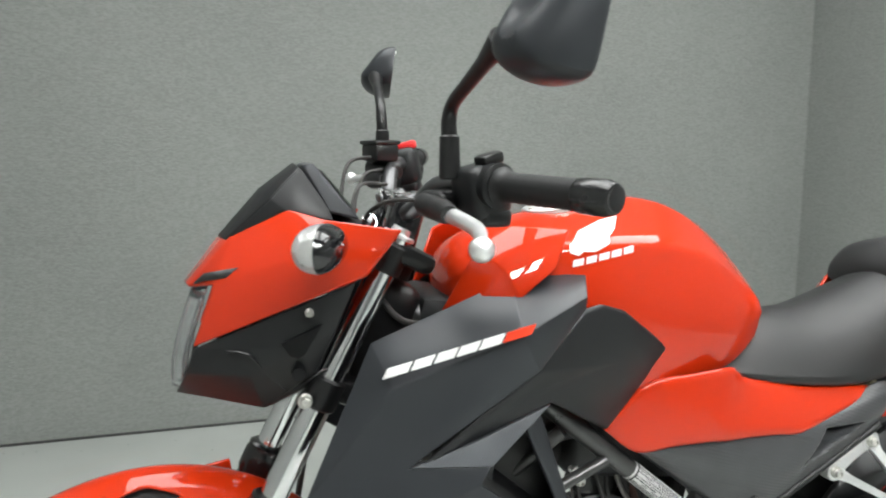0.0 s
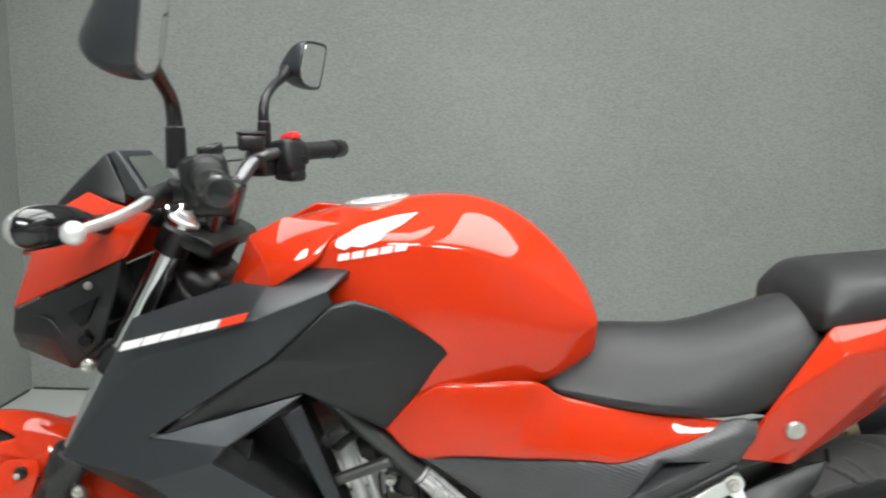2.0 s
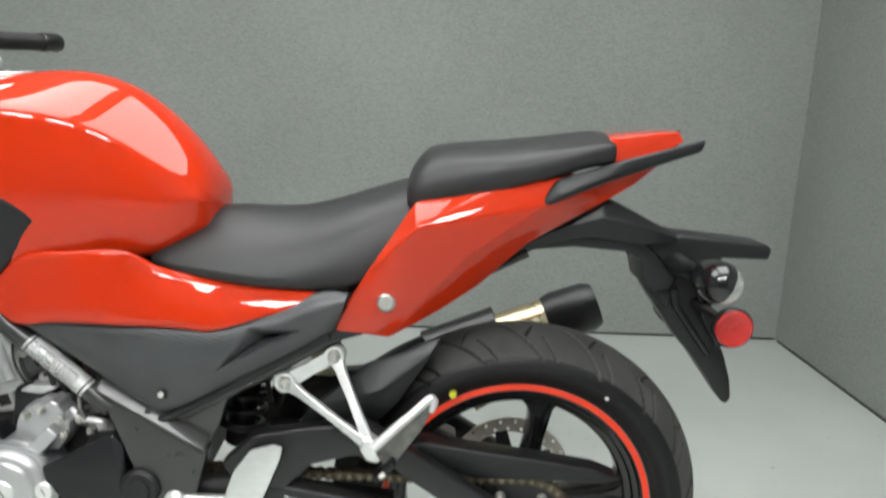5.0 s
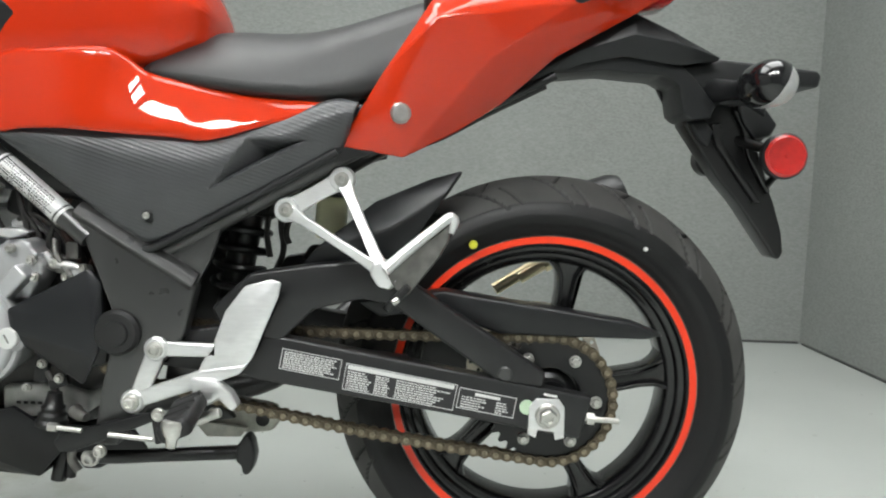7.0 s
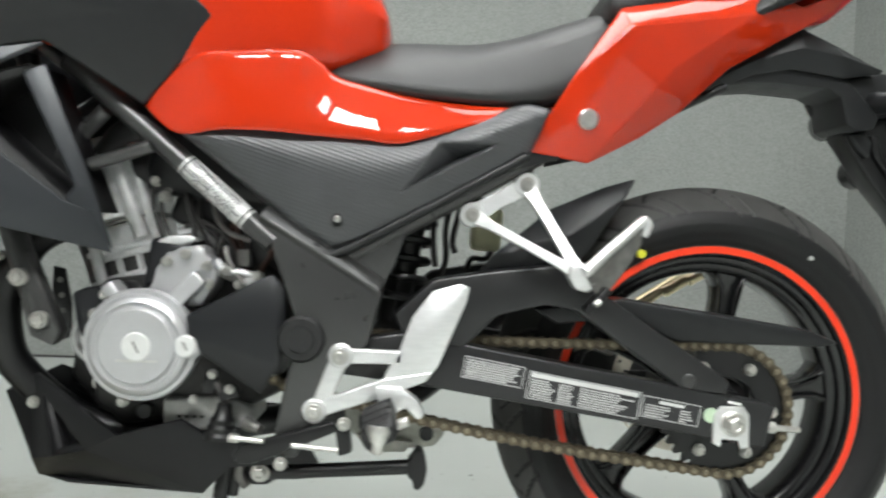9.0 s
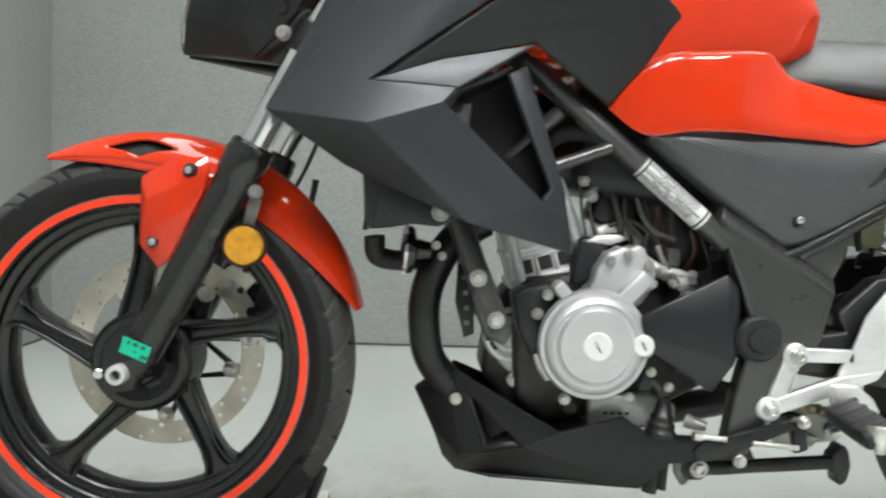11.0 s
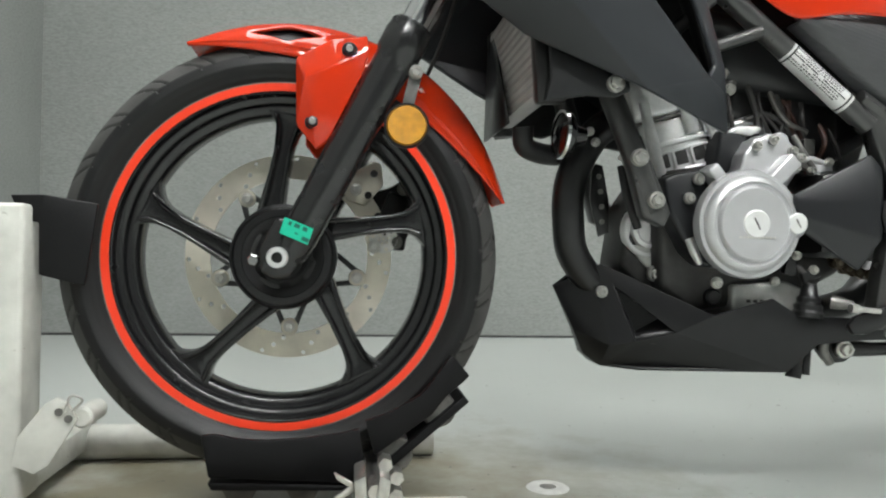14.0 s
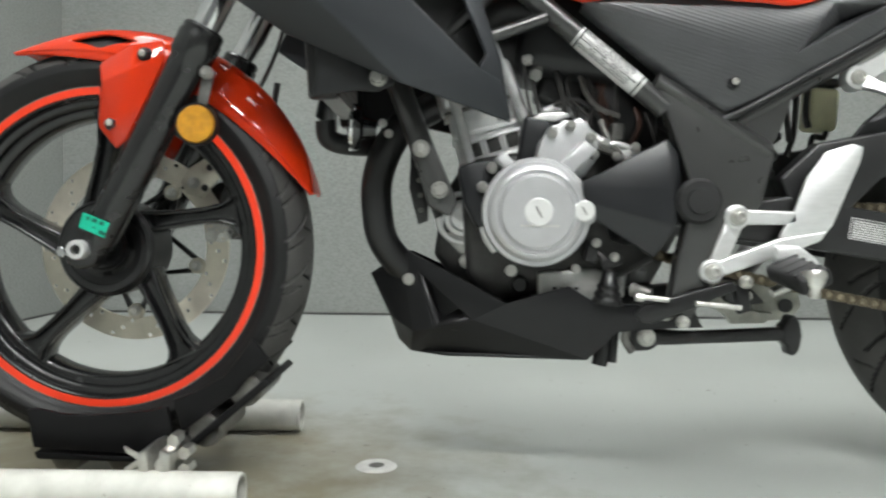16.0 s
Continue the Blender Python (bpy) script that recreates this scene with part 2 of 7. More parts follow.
def part(name, bm, material, parent, label="", sharp=38, solid=0.0, bevel=0.0, subd=0, limit=12):
    ob = new(name, to_mesh(name, bm, material, sharp))
    home(ob, parent)
    if subd:
        s = ob.modifiers.new("round", "SUBSURF")
        s.levels = s.render_levels = subd
    if solid:
        s = ob.modifiers.new("thick", "SOLIDIFY")
        s.thickness, s.offset = solid, 0
    if bevel:
        v = ob.modifiers.new("edge", "BEVEL")
        v.width, v.segments, v.limit_method, v.angle_limit = bevel, 2, "ANGLE", radians(limit)
        v.harden_normals = False
    if label:
        ob["label"] = label
    return ob


def piece(name, me, m, parent):
    """One of many alike pieces that share a mesh."""
    ob = new(name, me)
    home(ob, parent)
    ob.matrix_basis = m
    return ob


def bm_new():
    return bmesh.new()


def poly(bm, pts):
    return bm.faces.new([bm.verts.new(p) for p in pts])


def slab(bm, outline, y0, y1, bev=0.0025, seg=2):
    """A plate with its outline in x, z between y0 and y1."""
    a = [bm.verts.new((x, y0, z)) for x, z in outline]
    b = [bm.verts.new((x, y1, z)) for x, z in outline]
    n = len(a)
    fs = [bm.faces.new(a), bm.faces.new(b[::-1])]
    for i in range(n):
        fs.append(bm.faces.new((a[i], b[i], b[(i + 1) % n], a[(i + 1) % n])))
    bmesh.ops.recalc_face_normals(bm, faces=fs)
    if bev:
        es = list({e for f in fs for e in f.edges})
        bmesh.ops.bevel(bm, geom=es, offset=bev, segments=seg, affect="EDGES", profile=0.5, clamp_overlap=True)
    return bm


def box(bm, centre, size, rot=(0, 0, 0), bev=0.003, seg=2):
    sx, sy, sz = (s / 2 for s in size)
    m = Matrix.Translation(centre) @ Euler([radians(a) for a in rot]).to_matrix().to_4x4()
    vs = [bm.verts.new(m @ Vector((i * sx, j * sy, k * sz))) for i in (-1, 1) for j in (-1, 1) for k in (-1, 1)]
    fs = [bm.faces.new([vs[i] for i in q]) for q in ((0, 1, 3, 2), (4, 6, 7, 5), (0, 4, 5, 1), (2, 3, 7, 6), (0, 2, 6, 4), (1, 5, 7, 3))]
    bmesh.ops.recalc_face_normals(bm, faces=fs)
    if bev:
        bmesh.ops.bevel(bm, geom=list({e for f in fs for e in f.edges}), offset=bev, segments=seg, affect="EDGES", profile=0.5, clamp_overlap=True)
    return bm


def frame_of(d):
    d = Vector(d).normalized()
    u = d.orthogonal().normalized()
    return u, d.cross(u).normalized()


def lathe(bm, base, axis, prof, seg=40, phase=0.0):
    """Turn the profile (distance along the axis, radius) about the axis; ends with radius 0 close."""
    base, d = Vector(base), Vector(axis).normalized()
    u, v = frame_of(d)
    rings = []
    for h, r in prof:
        c = base + d * h
        if r < 1e-6:
            rings.append([bm.verts.new(c)])
        else:
            rings.append([bm.verts.new(c + (u * math.cos(a) + v * math.sin(a)) * r) for a in (phase + 2 * math.pi * i / seg for i in range(seg))])
    for a, b in zip(rings, rings[1:]):
        for i in range(seg):
            j = (i + 1) % seg
            q = [a[i % len(a)], a[j % len(a)], b[j % len(b)], b[i % len(b)]]
            q = list(dict.fromkeys(q))
            if len(q) > 2:
                bm.faces.new(q)
    return bm


def rod(bm, p0, p1, r0, r1=None, seg=20, bev=0.0):
    p0, p1 = Vector(p0), Vector(p1)
    r1 = r0 if r1 is None else r1
    n = (p1 - p0).length
    b = min(bev, n * 0.4, r0 * 0.6, r1 * 0.6)
    prof = [(0, 0), (0, r0 - b), (b, r0), (n - b, r1), (n, r1 - b), (n, 0)] if b else [(0, 0), (0, r0), (n, r1), (n, 0)]
    return lathe(bm, p0, p1 - p0, prof, seg)


def smooth_path(pts, per=8):
    pts = [Vector(p) for p in pts]
    if len(pts) < 3:
        return pts
    ext = [2 * pts[0] - pts[1]] + pts + [2 * pts[-1] - pts[-2]]
    out = []
    for i in range(1, len(ext) - 2):
        a, b, c, d = ext[i - 1 : i + 3]
        for k in range(per):
            t = k / per
            out.append(0.5 * (2 * b + (c - a) * t + (2 * a - 5 * b + 4 * c - d) * t * t + (3 * b - a - 3 * c + d) * t * t * t))
    return out + [pts[-1]]


def tube(bm, pts, r, seg=14, per=8, squash=1.0):
    """A bent bar through the points; r may be one radius or one for each point."""
    path = smooth_path(pts, per)
    n = len(path)
    rs = [r] * n if isinstance(r, (int, float)) else [float(np.interp(i / (n - 1) * (len(r) - 1), range(len(r)), r)) for i in range(n)]
    u = None
    rings = []
    for i, p in enumerate(path):
        d = (path[min(i + 1, n - 1)] - path[max(i - 1, 0)]).normalized()
        u = d.orthogonal().normalized() if u is None else (u - d * u.dot(d)).normalized()
        v = d.cross(u)
        rings.append([bm.verts.new(p + (u * math.cos(a) + v * math.sin(a) * squash) * rs[i]) for a in (2 * math.pi * k / seg for k in range(seg))])
    for a, b in zip(rings, rings[1:]):
        for i in range(seg):
            bm.faces.new((a[i], a[(i + 1) % seg], b[(i + 1) % seg], b[i]))
    bm.faces.new(rings[0][::-1])
    bm.faces.new(rings[-1])
    return bm


def facets(bm, verts, faces, side=1):
    """A panel of flat facets; side -1 gives its mirror image across the middle of the machine."""
    vs = [bm.verts.new((x, y * side, z)) for x, y, z in verts]
    for f in faces:
        bm.faces.new([vs[i] for i in f])
    return bm


def loft(bm, rings, closed=True, caps=True):
    """Skin a row of rings with the same number of points."""
    rows = [[bm.verts.new(p) for p in ring] for ring in rings]
    n = len(rows[0])
    for a, b in zip(rows, rows[1:]):
        for i in range(n if closed else n - 1):
            bm.faces.new((a[i], a[(i + 1) % n], b[(i + 1) % n], b[i]))
    if caps and closed:
        bm.faces.new(rows[0][::-1])
        bm.faces.new(rows[-1])
    return bm


def thicken(bm, dy):
    """Give a flat sheet of faces a back dy further on, with walls round its edges and holes."""
    fs = list(bm.faces)
    edges = [e for e in bm.edges if len(e.link_faces) == 1]
    back = {v: bm.verts.new((v.co.x, v.co.y + dy, v.co.z)) for v in list(bm.verts)}
    for f in fs:
        bm.faces.new([back[v] for v in reversed(f.verts)])
    for e in edges:
        a, b = e.verts
        bm.faces.new((a, b, back[b], back[a]))
    return bm


def sheet(bm, rows):
    return loft(bm, rows, closed=False, caps=False)


def bolt_mesh(name, material, hexed=True):
    """A flanged bolt of unit radius that faces the near side."""
    bm = bm_new()
    lathe(bm, (0, 0.4, 0), (0, -1, 0), [(0, 0), (0, 1), (0.55, 1), (0.7, 0.9), (0.7, 0.72)], 16)
    k = 6 if hexed else 16
    lathe(bm, (0, -0.3, 0), (0, -1, 0), [(0, 0.72), (0.5, 0.72), (0.62, 0.6), (0.62, 0.38), (0.3, 0.34), (0.3, 0)], k)
    return to_mesh(name, bm, material, 30)


BOLT = bolt_mesh("bolt", ZINC)
CAPBOLT = bolt_mesh("bolt", ZINC, False)
DARKBOLT = bolt_mesh("bolt", SATIN)


def bolts(parent, r, places, me=None, name="bolt"):
    for p in places:
        piece(name, me or BOLT, Matrix.LocRotScale(Vector(p), Euler((0, radians(37 * p[0] * 10), 0)), (r, r, r)), parent)


def bars(parent, material, quads, y, name="text_bar"):
    """Thin printed bars; each quad is x0, z0 (lower start), length, height, slope in degrees."""
    bm = bm_new()
    for x, z, w, h, a in quads:
        c, s = math.cos(radians(a)), math.sin(radians(a))
        pts = [(x, z), (x + w * c, z + w * s), (x + w * c - h * s, z + w * s + h * c), (x - h * s, z + h * c)]
        slab(bm, pts, y, y + 0.0006, 0)
    return part(name, bm, material, parent)


# ---- the booth ----
X0, X1, Y0, Y1, TOP = -1.09, 2.73, -5.6, 1.88, 2.75


def setting(name, bm, material, label, category, **kw):
    ob = part(name, bm, material, None, **kw)
    return tagged(ob, label, category, "", "structure")


setting("floor", box(bm_new(), ((X0 + X1) / 2, (Y0 + Y1) / 2, -0.05), (X1 - X0 + 0.4, Y1 - Y0 + 0.4, 0.1), bev=0), FLOOR, "pale grey painted concrete floor with brown dirt stains", "floor")
setting("wall_back", box(bm_new(), ((X0 + X1) / 2, Y1 + 0.05, TOP / 2), (X1 - X0 + 0.2, 0.1, TOP), bev=0), CARPET, "wall covered in flecked grey carpet", "wall")
setting("wall_front_end", box(bm_new(), (X0 - 0.05, (Y0 + Y1) / 2, TOP / 2), (0.1, Y1 - Y0, TOP), bev=0), CARPET, "end wall covered in grey carpet", "wall")
setting("wall_rear_end", box(bm_new(), (X1 + 0.05, (Y0 + Y1) / 2, TOP / 2), (0.1, Y1 - Y0, TOP), bev=0), CARPET, "end wall covered in grey carpet", "wall")
# Thin dark strips paint in the shadow gap between carpet and floor.
for name, at, size in (("baseboard", ((X0 + X1) / 2, Y1 - 0.004, 0.004), (X1 - X0 - 0.02, 0.008, 0.008)), ("baseboard", (X0 + 0.004, 0.2, 0.0035), (0.008, 3.3, 0.007)), ("baseboard", (X1 - 0.004, 0.2, 0.0035), (0.008, 3.3, 0.007))):
    setting(name, box(bm_new(), at, size, bev=0.001), FOOT_SHADE, "thin dark strip added for the shadow line at the wall foot", "baseboard")
# Added wall behind the camera, never in view, closes the room for reflections.
setting("unseen_wall_behind_camera", box(bm_new(), ((X0 + X1) / 2, Y0 - 0.05, TOP / 2), (X1 - X0 + 0.2, 0.1, TOP), bev=0), FILL_WALL, "unseen plain grey wall added to close the room", "wall")
setting("ceiling", box(bm_new(), ((X0 + X1) / 2, (Y0 + Y1) / 2, TOP + 0.05), (X1 - X0 + 0.4, Y1 - Y0 + 0.4, 0.1), bev=0), CEIL, "plain white ceiling", "ceiling")


def ceiling_lamp(x, y, w, d, glow, label):
    lamp = thing("ceiling_light", label, "light", (x, y, TOP - 0.06), "ceiling lights")
    for s in (-1, 1):
        part("frame", box(bm_new(), (x + s * (w / 2 + 0.015), y, TOP - 0.03), (0.03, d + 0.06, 0.06), bev=0.004), CEIL, lamp)
        part("frame", box(bm_new(), (x, y + s * (d / 2 + 0.015), TOP - 0.03), (w, 0.03, 0.06), bev=0.004), CEIL, lamp)
    part("diffuser", box(bm_new(), (x, y, TOP - 0.03), (w, d, 0.02), bev=0), glow, lamp)
    return lamp


for lx in (0.10, 1.75):
    ceiling_lamp(lx, 0.08, 1.40, 1.60, PANEL, "wide soft white ceiling light panel")
for lx in (0.05, 0.85, 1.65):
    ceiling_lamp(lx, -2.35, 0.52, 0.80, GLOW, "bright white ceiling light panel")


# ---- the motorcycle: wheels ----
BIKE = thing("motorcycle", "red and black naked motorcycle held upright in a wheel stand", "motorcycle", (0.69, 0, 0))
FX, FZ, RX, RZ = 0.0, 0.336, 1.389, 0.318
REAR_Y = 0.034  # the rear wheel stands a little further off than the front one


def tyre_mesh(name, cx, cz, r_top, half, bead, grooves, sag=0.0, around=1000, across=101):
    """A tyre with its tread cut in as real grooves."""
    side = np.linspace(-1, 1, across)
    crown = np.abs(side)
    y = np.where(crown < 0.72, side / 0.72 * half * 0.97, 0)
    r = r_top - (np.abs(y) / half) ** 2.0 * (r_top - bead) * 0.52
    wall = crown >= 0.72
    k = (crown - 0.72) / 0.28
    y = np.where(wall, np.sign(side) * half * (0.97 + 0.06 * np.sin(np.pi * np.minimum(k * 1.3, 1)) - 0.20 * k**2), y)
    y = np.where(wall, y + np.sign(side) * (0.0016 * np.exp(-(((k - 0.82) / 0.05) ** 2)) + 0.0010 * np.exp(-(((k - 0.30) / 0.05) ** 2))), y)
    edge = r_top - 0.97**2.0 * (r_top - bead) * 0.52
    r = np.where(wall, edge - 0.002 - k * (edge - 0.002 - bead), r)
    a = np.linspace(0, 2 * np.pi, around, endpoint=False)
    A, Y = np.meshgrid(a, y, indexing="ij")
    R = np.repeat(r[None], around, 0).copy()
    f = np.abs(Y) / half
    deep = np.zeros(A.shape, bool)
    ph = (A + np.where(Y > 0, np.pi / grooves, 0)) * grooves / (2 * np.pi)
    for lead, lo, hi, width, shift in ((0.85, 0.12, 0.97, 0.065, 0.0), (0.60, 0.50, 0.93, 0.055, 0.48), (-0.35, 0.18, 0.5, 0.05, 0.7)):
        d = (ph + lead * f + shift) % 1.0
        cut = (np.minimum(d, 1 - d) < width / 2) & (f > lo) & (f < hi) & (np.repeat(crown[None], around, 0) < 0.71)
        R[cut] -= 0.005
        deep |= cut
    R += sag * np.clip(-np.sin(A), 0, 1) ** 8 * np.clip((R - bead) / (r_top - bead), 0, 1)
    X, Z = cx + R * np.cos(A), cz + R * np.sin(A)
    me = bpy.data.meshes.new(name)
    idx = np.arange(around * across).reshape(around, across)
    nxt = np.roll(idx, -1, 0)
    faces = np.stack([idx[:, :-1], nxt[:, :-1], nxt[:, 1:], idx[:, 1:]], -1).reshape(-1, 4)
    me.from_pydata(np.stack([X, Y, Z], -1).reshape(-1, 3).tolist(), [], faces.tolist())
    me.materials.append(TYRE)
    me.materials.append(TREAD)
    worn = np.tile((crown[:-1] < 0.70) & (crown[1:] < 0.70), (around, 1))
    # Groove floors take the darker rubber, which paints in the shade of the cuts.
    low = deep & np.roll(deep, -1, 0)
    me.polygons.foreach_set("material_index", (worn & ~low[:, :-1]).astype(np.int32).ravel())
    me.shade_smooth()
    me.set_sharp_from_angle(angle=radians(50))
    return me


def rings(bm, cx, cz, prof, seg=96):
    """A closed ring about the axle; the profile is y, radius."""
    return lathe(bm, (cx, 0, cz), (0, 1, 0), prof + prof[:1], seg)


def spoke(bm, cx, cz, ang, lean, r0, r1, half, y0, y1):
    """A cast spoke with two raised rails, flared where it meets the rim."""
    p = Vector((r0 * math.cos(ang + lean), r0 * math.sin(ang + lean)))
    q = Vector((r1 * math.cos(ang), r1 * math.sin(ang)))
    d = (q - p).normalized()
    s = Vector((-d.y, d.x))
    n = (q - p).length

    def at(t, w):
        v = p + d * t * n + s * w
        return (cx + v.x, cz + v.y)

    w = half
    edge = [(0, 1.45), (0.15, 1.2), (0.40, 1.02), (0.70, 0.95), (0.84, 1.15), (0.92, 1.55), (0.98, 2.2), (1.03, 3.2)]
    ol = [at(t, w * k) for t, k in edge] + [at(t, -w * k) for t, k in reversed(edge)]
    slab(bm, ol, y0 + 0.008, y1, 0.0035)
    for g in (-1, 1):
        rail = [at(0, g * w * 1.35), at(0.40, g * w * 0.98), at(0.70, g * w * 0.92), at(0.88, g * w * 1.15), at(1.0, g * w * 1.8), at(1.0, g * w * 1.3), at(0.86, g * w * 0.62), at(0.6, g * w * 0.42), at(0, g * w * 0.70)]
        slab(bm, rail, y0 - 0.002, y0 + 0.012, 0.0038, 3)


def drilled_disc(bm, cx, cz, y, rows, cells, thick, step=2):
    """A flat ring with round holes right through it."""
    fs = []
    cache = {}

    def v(x, z):
        key = (round(x, 6), round(z, 6))
        if key not in cache:
            cache[key] = bm.verts.new((x, y, z))
        return cache[key]

    for row, (ra, rb, hole) in enumerate(rows):
        for c in range(cells):
            a0 = 2 * math.pi * c / cells
            a1 = a0 + 2 * math.pi / cells
            am, rm = (a0 + a1) / 2, (ra + rb) / 2
            border = [(a0, ra), (am, ra), (a1, ra), (a1, rm), (a1, rb), (am, rb), (a0, rb), (a0, rm)]
            outer = [v(cx + r * math.cos(a), cz + r * math.sin(a)) for a, r in border]
            if (c + row) % step:
                fs.append(bm.faces.new(outer))
                continue
            hx, hz = cx + rm * math.cos(am), cz + rm * math.sin(am)
            inner = []
            for o in outer:
                d = Vector((o.co.x - hx, o.co.z - hz)).normalized() * hole
                inner.append(bm.verts.new((hx + d.x, y, hz + d.y)))
            for i in range(8):
                j = (i + 1) % 8
                fs.append(bm.faces.new((outer[i], outer[j], inner[j], inner[i])))
    return thicken(bm, thick)


# front wheel
bm = rings(bm_new(), FX, FZ, [(-0.036, 0.040), (-0.040, 0.050), (-0.040, 0.064), (-0.034, 0.070), (0.034, 0.070), (0.040, 0.064), (0.040, 0.024), (-0.036, 0.024)])
FW = part("front_wheel", bm, SATIN, BIKE, "black cast hub")
tw = new("tyre", tyre_mesh("tyre", FX, FZ, 0.293, 0.053, 0.2312, 26))
home(tw, FW)["label"] = "black road tyre with diagonal tread grooves"


def rim(parent, cx, cz, half, g=1.0):
    prof = [(-half, 0.231), (-half, 0.2165), (-half + 0.002, 0.2145), (-half + 0.008, 0.2130), (-half + 0.009, 0.2065), (-half + 0.0115, 0.2040), (-half + 0.018, 0.2025), (-half + 0.019, 0.1945), (-half + 0.0220, 0.1910), (-half + 0.030, 0.188)]
    prof += [(-y, r) for y, r in reversed(prof)]
    prof += [(half - 0.004, 0.233), (half - 0.012, 0.218), (-half + 0.012, 0.218), (-half + 0.004, 0.233)]
    part("rim", rings(bm_new(), cx, cz, [(y, r * g) for y, r in prof], 128), WHEELBLK, parent)
    for s in (-1, 1):
        prof = [(s * (half + 0.0012), 0.2295), (s * (half + 0.0012), 0.2192), (s * (half - 0.002), 0.2192), (s * (half - 0.002), 0.2295)]
        part("rim_stripe", rings(bm_new(), cx, cz, [(y, r * g) for y, r in prof], 128), STRIPE, parent, "orange red rim stripe")
        prof = [(s * (half + 0.0008), 0.2315), (s * (half + 0.0008), 0.2298), (s * (half - 0.002), 0.2298), (s * (half - 0.002), 0.2315)]
        part("rim_edge", rings(bm_new(), cx, cz, [(y, r * g) for y, r in prof], 128), CASE, parent)


rim(FW, FX, FZ, 0.040)
for i in range(5):
    bm = bm_new()
    spoke(bm, FX, FZ, radians(16.5 + 72 * i), radians(21), 0.060, 0.190, 0.0128, -0.030, 0.012)
    part("spoke", bm, WHEELBLK, FW)
bm = lathe(bm_new(), (FX, -0.034, FZ), (0, -1, 0), [(0, 0.066), (0.005, 0.066), (0.008, 0.063), (0.008, 0.054), (0.002, 0.051), (0.002, 0.033), (0.012, 0.031), (0.018, 0.028), (0.018, 0)], 56)
part("hub_cover", bm, WHEELBLK, FW)
# Black plates on the hub cover stand in for the shade inside its slots.
for i in range(4):
    bm = bm_new()
    a = radians(65 + 90 * i)
    arc = [0.34 * (k / 4 - 1) for k in range(9)]
    p = [(FX + 0.0370 * math.cos(a + w), FZ + 0.0370 * math.sin(a + w)) for w in arc] + [(FX + 0.0475 * math.cos(a + w), FZ + 0.0475 * math.sin(a + w)) for w in reversed(arc)]
    slab(bm, p, -0.0372, -0.0355, 0.0005)
    part("hub_slot_shade", bm, INK_AND_SHADE, FW)
rod(bm := bm_new(), (FX - 0.030, -0.080, FZ - 0.004), (FX - 0.031, -0.100, FZ - 0.004), 0.0075, seg=6, bev=0.001)
part("pinch_bolt", bm, CHROME, FW)
bm = drilled_disc(bm_new(), FX, FZ, 0.062, ((0.113, 0.125, 0.0035), (0.125, 0.137, 0.0035), (0.137, 0.148, 0.0033)), 60, 0.0045, 4)
part("brake_disc", bm, STEEL, FW, "drilled steel brake disc")
for i in range(5):
    bm = bm_new()
    a = radians(55 + 72 * i)
    for w in (-1, 1):
        p = [(FX + r * math.cos(a + t), FZ + r * math.sin(a + t)) for r, t in ((0.055, w * 0.50), (0.104, w * 0.02), (0.104, w * 0.11), (0.055, w * 0.72))]
        slab(bm, p, 0.060, 0.066, 0.001)
    part("carrier_arm", bm, SATIN, FW)
    rod(bm := bm_new(), (FX + 0.103 * math.cos(a), 0.058, FZ + 0.103 * math.sin(a)), (FX + 0.103 * math.cos(a), 0.067, FZ + 0.103 * math.sin(a)), 0.0125, seg=20, bev=0.001)
    part("disc_tab", bm, STEEL, FW)
bolts(FW, 0.0085, [(FX + 0.102 * math.cos(radians(55 + 72 * i)), 0.0575, FZ + 0.102 * math.sin(radians(55 + 72 * i))) for i in range(5)], CAPBOLT, "rivet")
bm = lathe(bm_new(), (FX, -0.080, FZ), (0, -1, 0), [(0, 0.0130), (0.040, 0.0130), (0.042, 0.0118), (0.042, 0.0070), (0.030, 0.0068)], 24)
part("axle", bm, ALU, FW, "hollow bright steel axle end")
# Black plug paints the shade inside the hollow axle.
rod(bm := bm_new(), (FX, -0.075, FZ), (FX, -0.113, FZ), 0.0069, seg=24)
part("axle_bore_shade", bm, INK_AND_SHADE, FW)
bm = rod(bm_new(), (FX, -0.09, FZ), (FX, 0.09, FZ), 0.012)
part("axle_shaft", bm, CASE, FW)
rod(bm := bm_new(), (-0.193, -0.047, 0.499), (-0.193, -0.0535, 0.5), 0.003, 0.002, 10)
part("paint_dot", bm, CASE, FW)

# rear wheel
bm = rings(bm_new(), RX, RZ, [(-0.045, 0.030), (-0.045, 0.058), (-0.036, 0.068), (0.036, 0.068), (0.045, 0.058), (0.045, 0.03)])
RW = part("rear_wheel", bm, SATIN, BIKE, "black cast hub")
tw = new("tyre", tyre_mesh("tyre", RX, RZ, 0.313, 0.069, 0.2266, 18, 0.005))
home(tw, RW)["label"] = "wide black road tyre with tread grooves"
rim(RW, RX, RZ, 0.050, 0.98)
RW.location.y = REAR_Y
for i in range(5):
    bm = bm_new()
    spoke(bm, RX, RZ, radians(79 + 72 * i), radians(-11), 0.058, 0.186, 0.0140, -0.032, 0.016)
    part("spoke", bm, WHEELBLK, RW)
bm = drilled_disc(bm_new(), RX, RZ, 0.066, ((0.084, 0.097, 0.0034), (0.097, 0.110, 0.0034)), 48, 0.0045)
part("brake_disc", bm, STEEL, RW, "drilled steel brake disc")
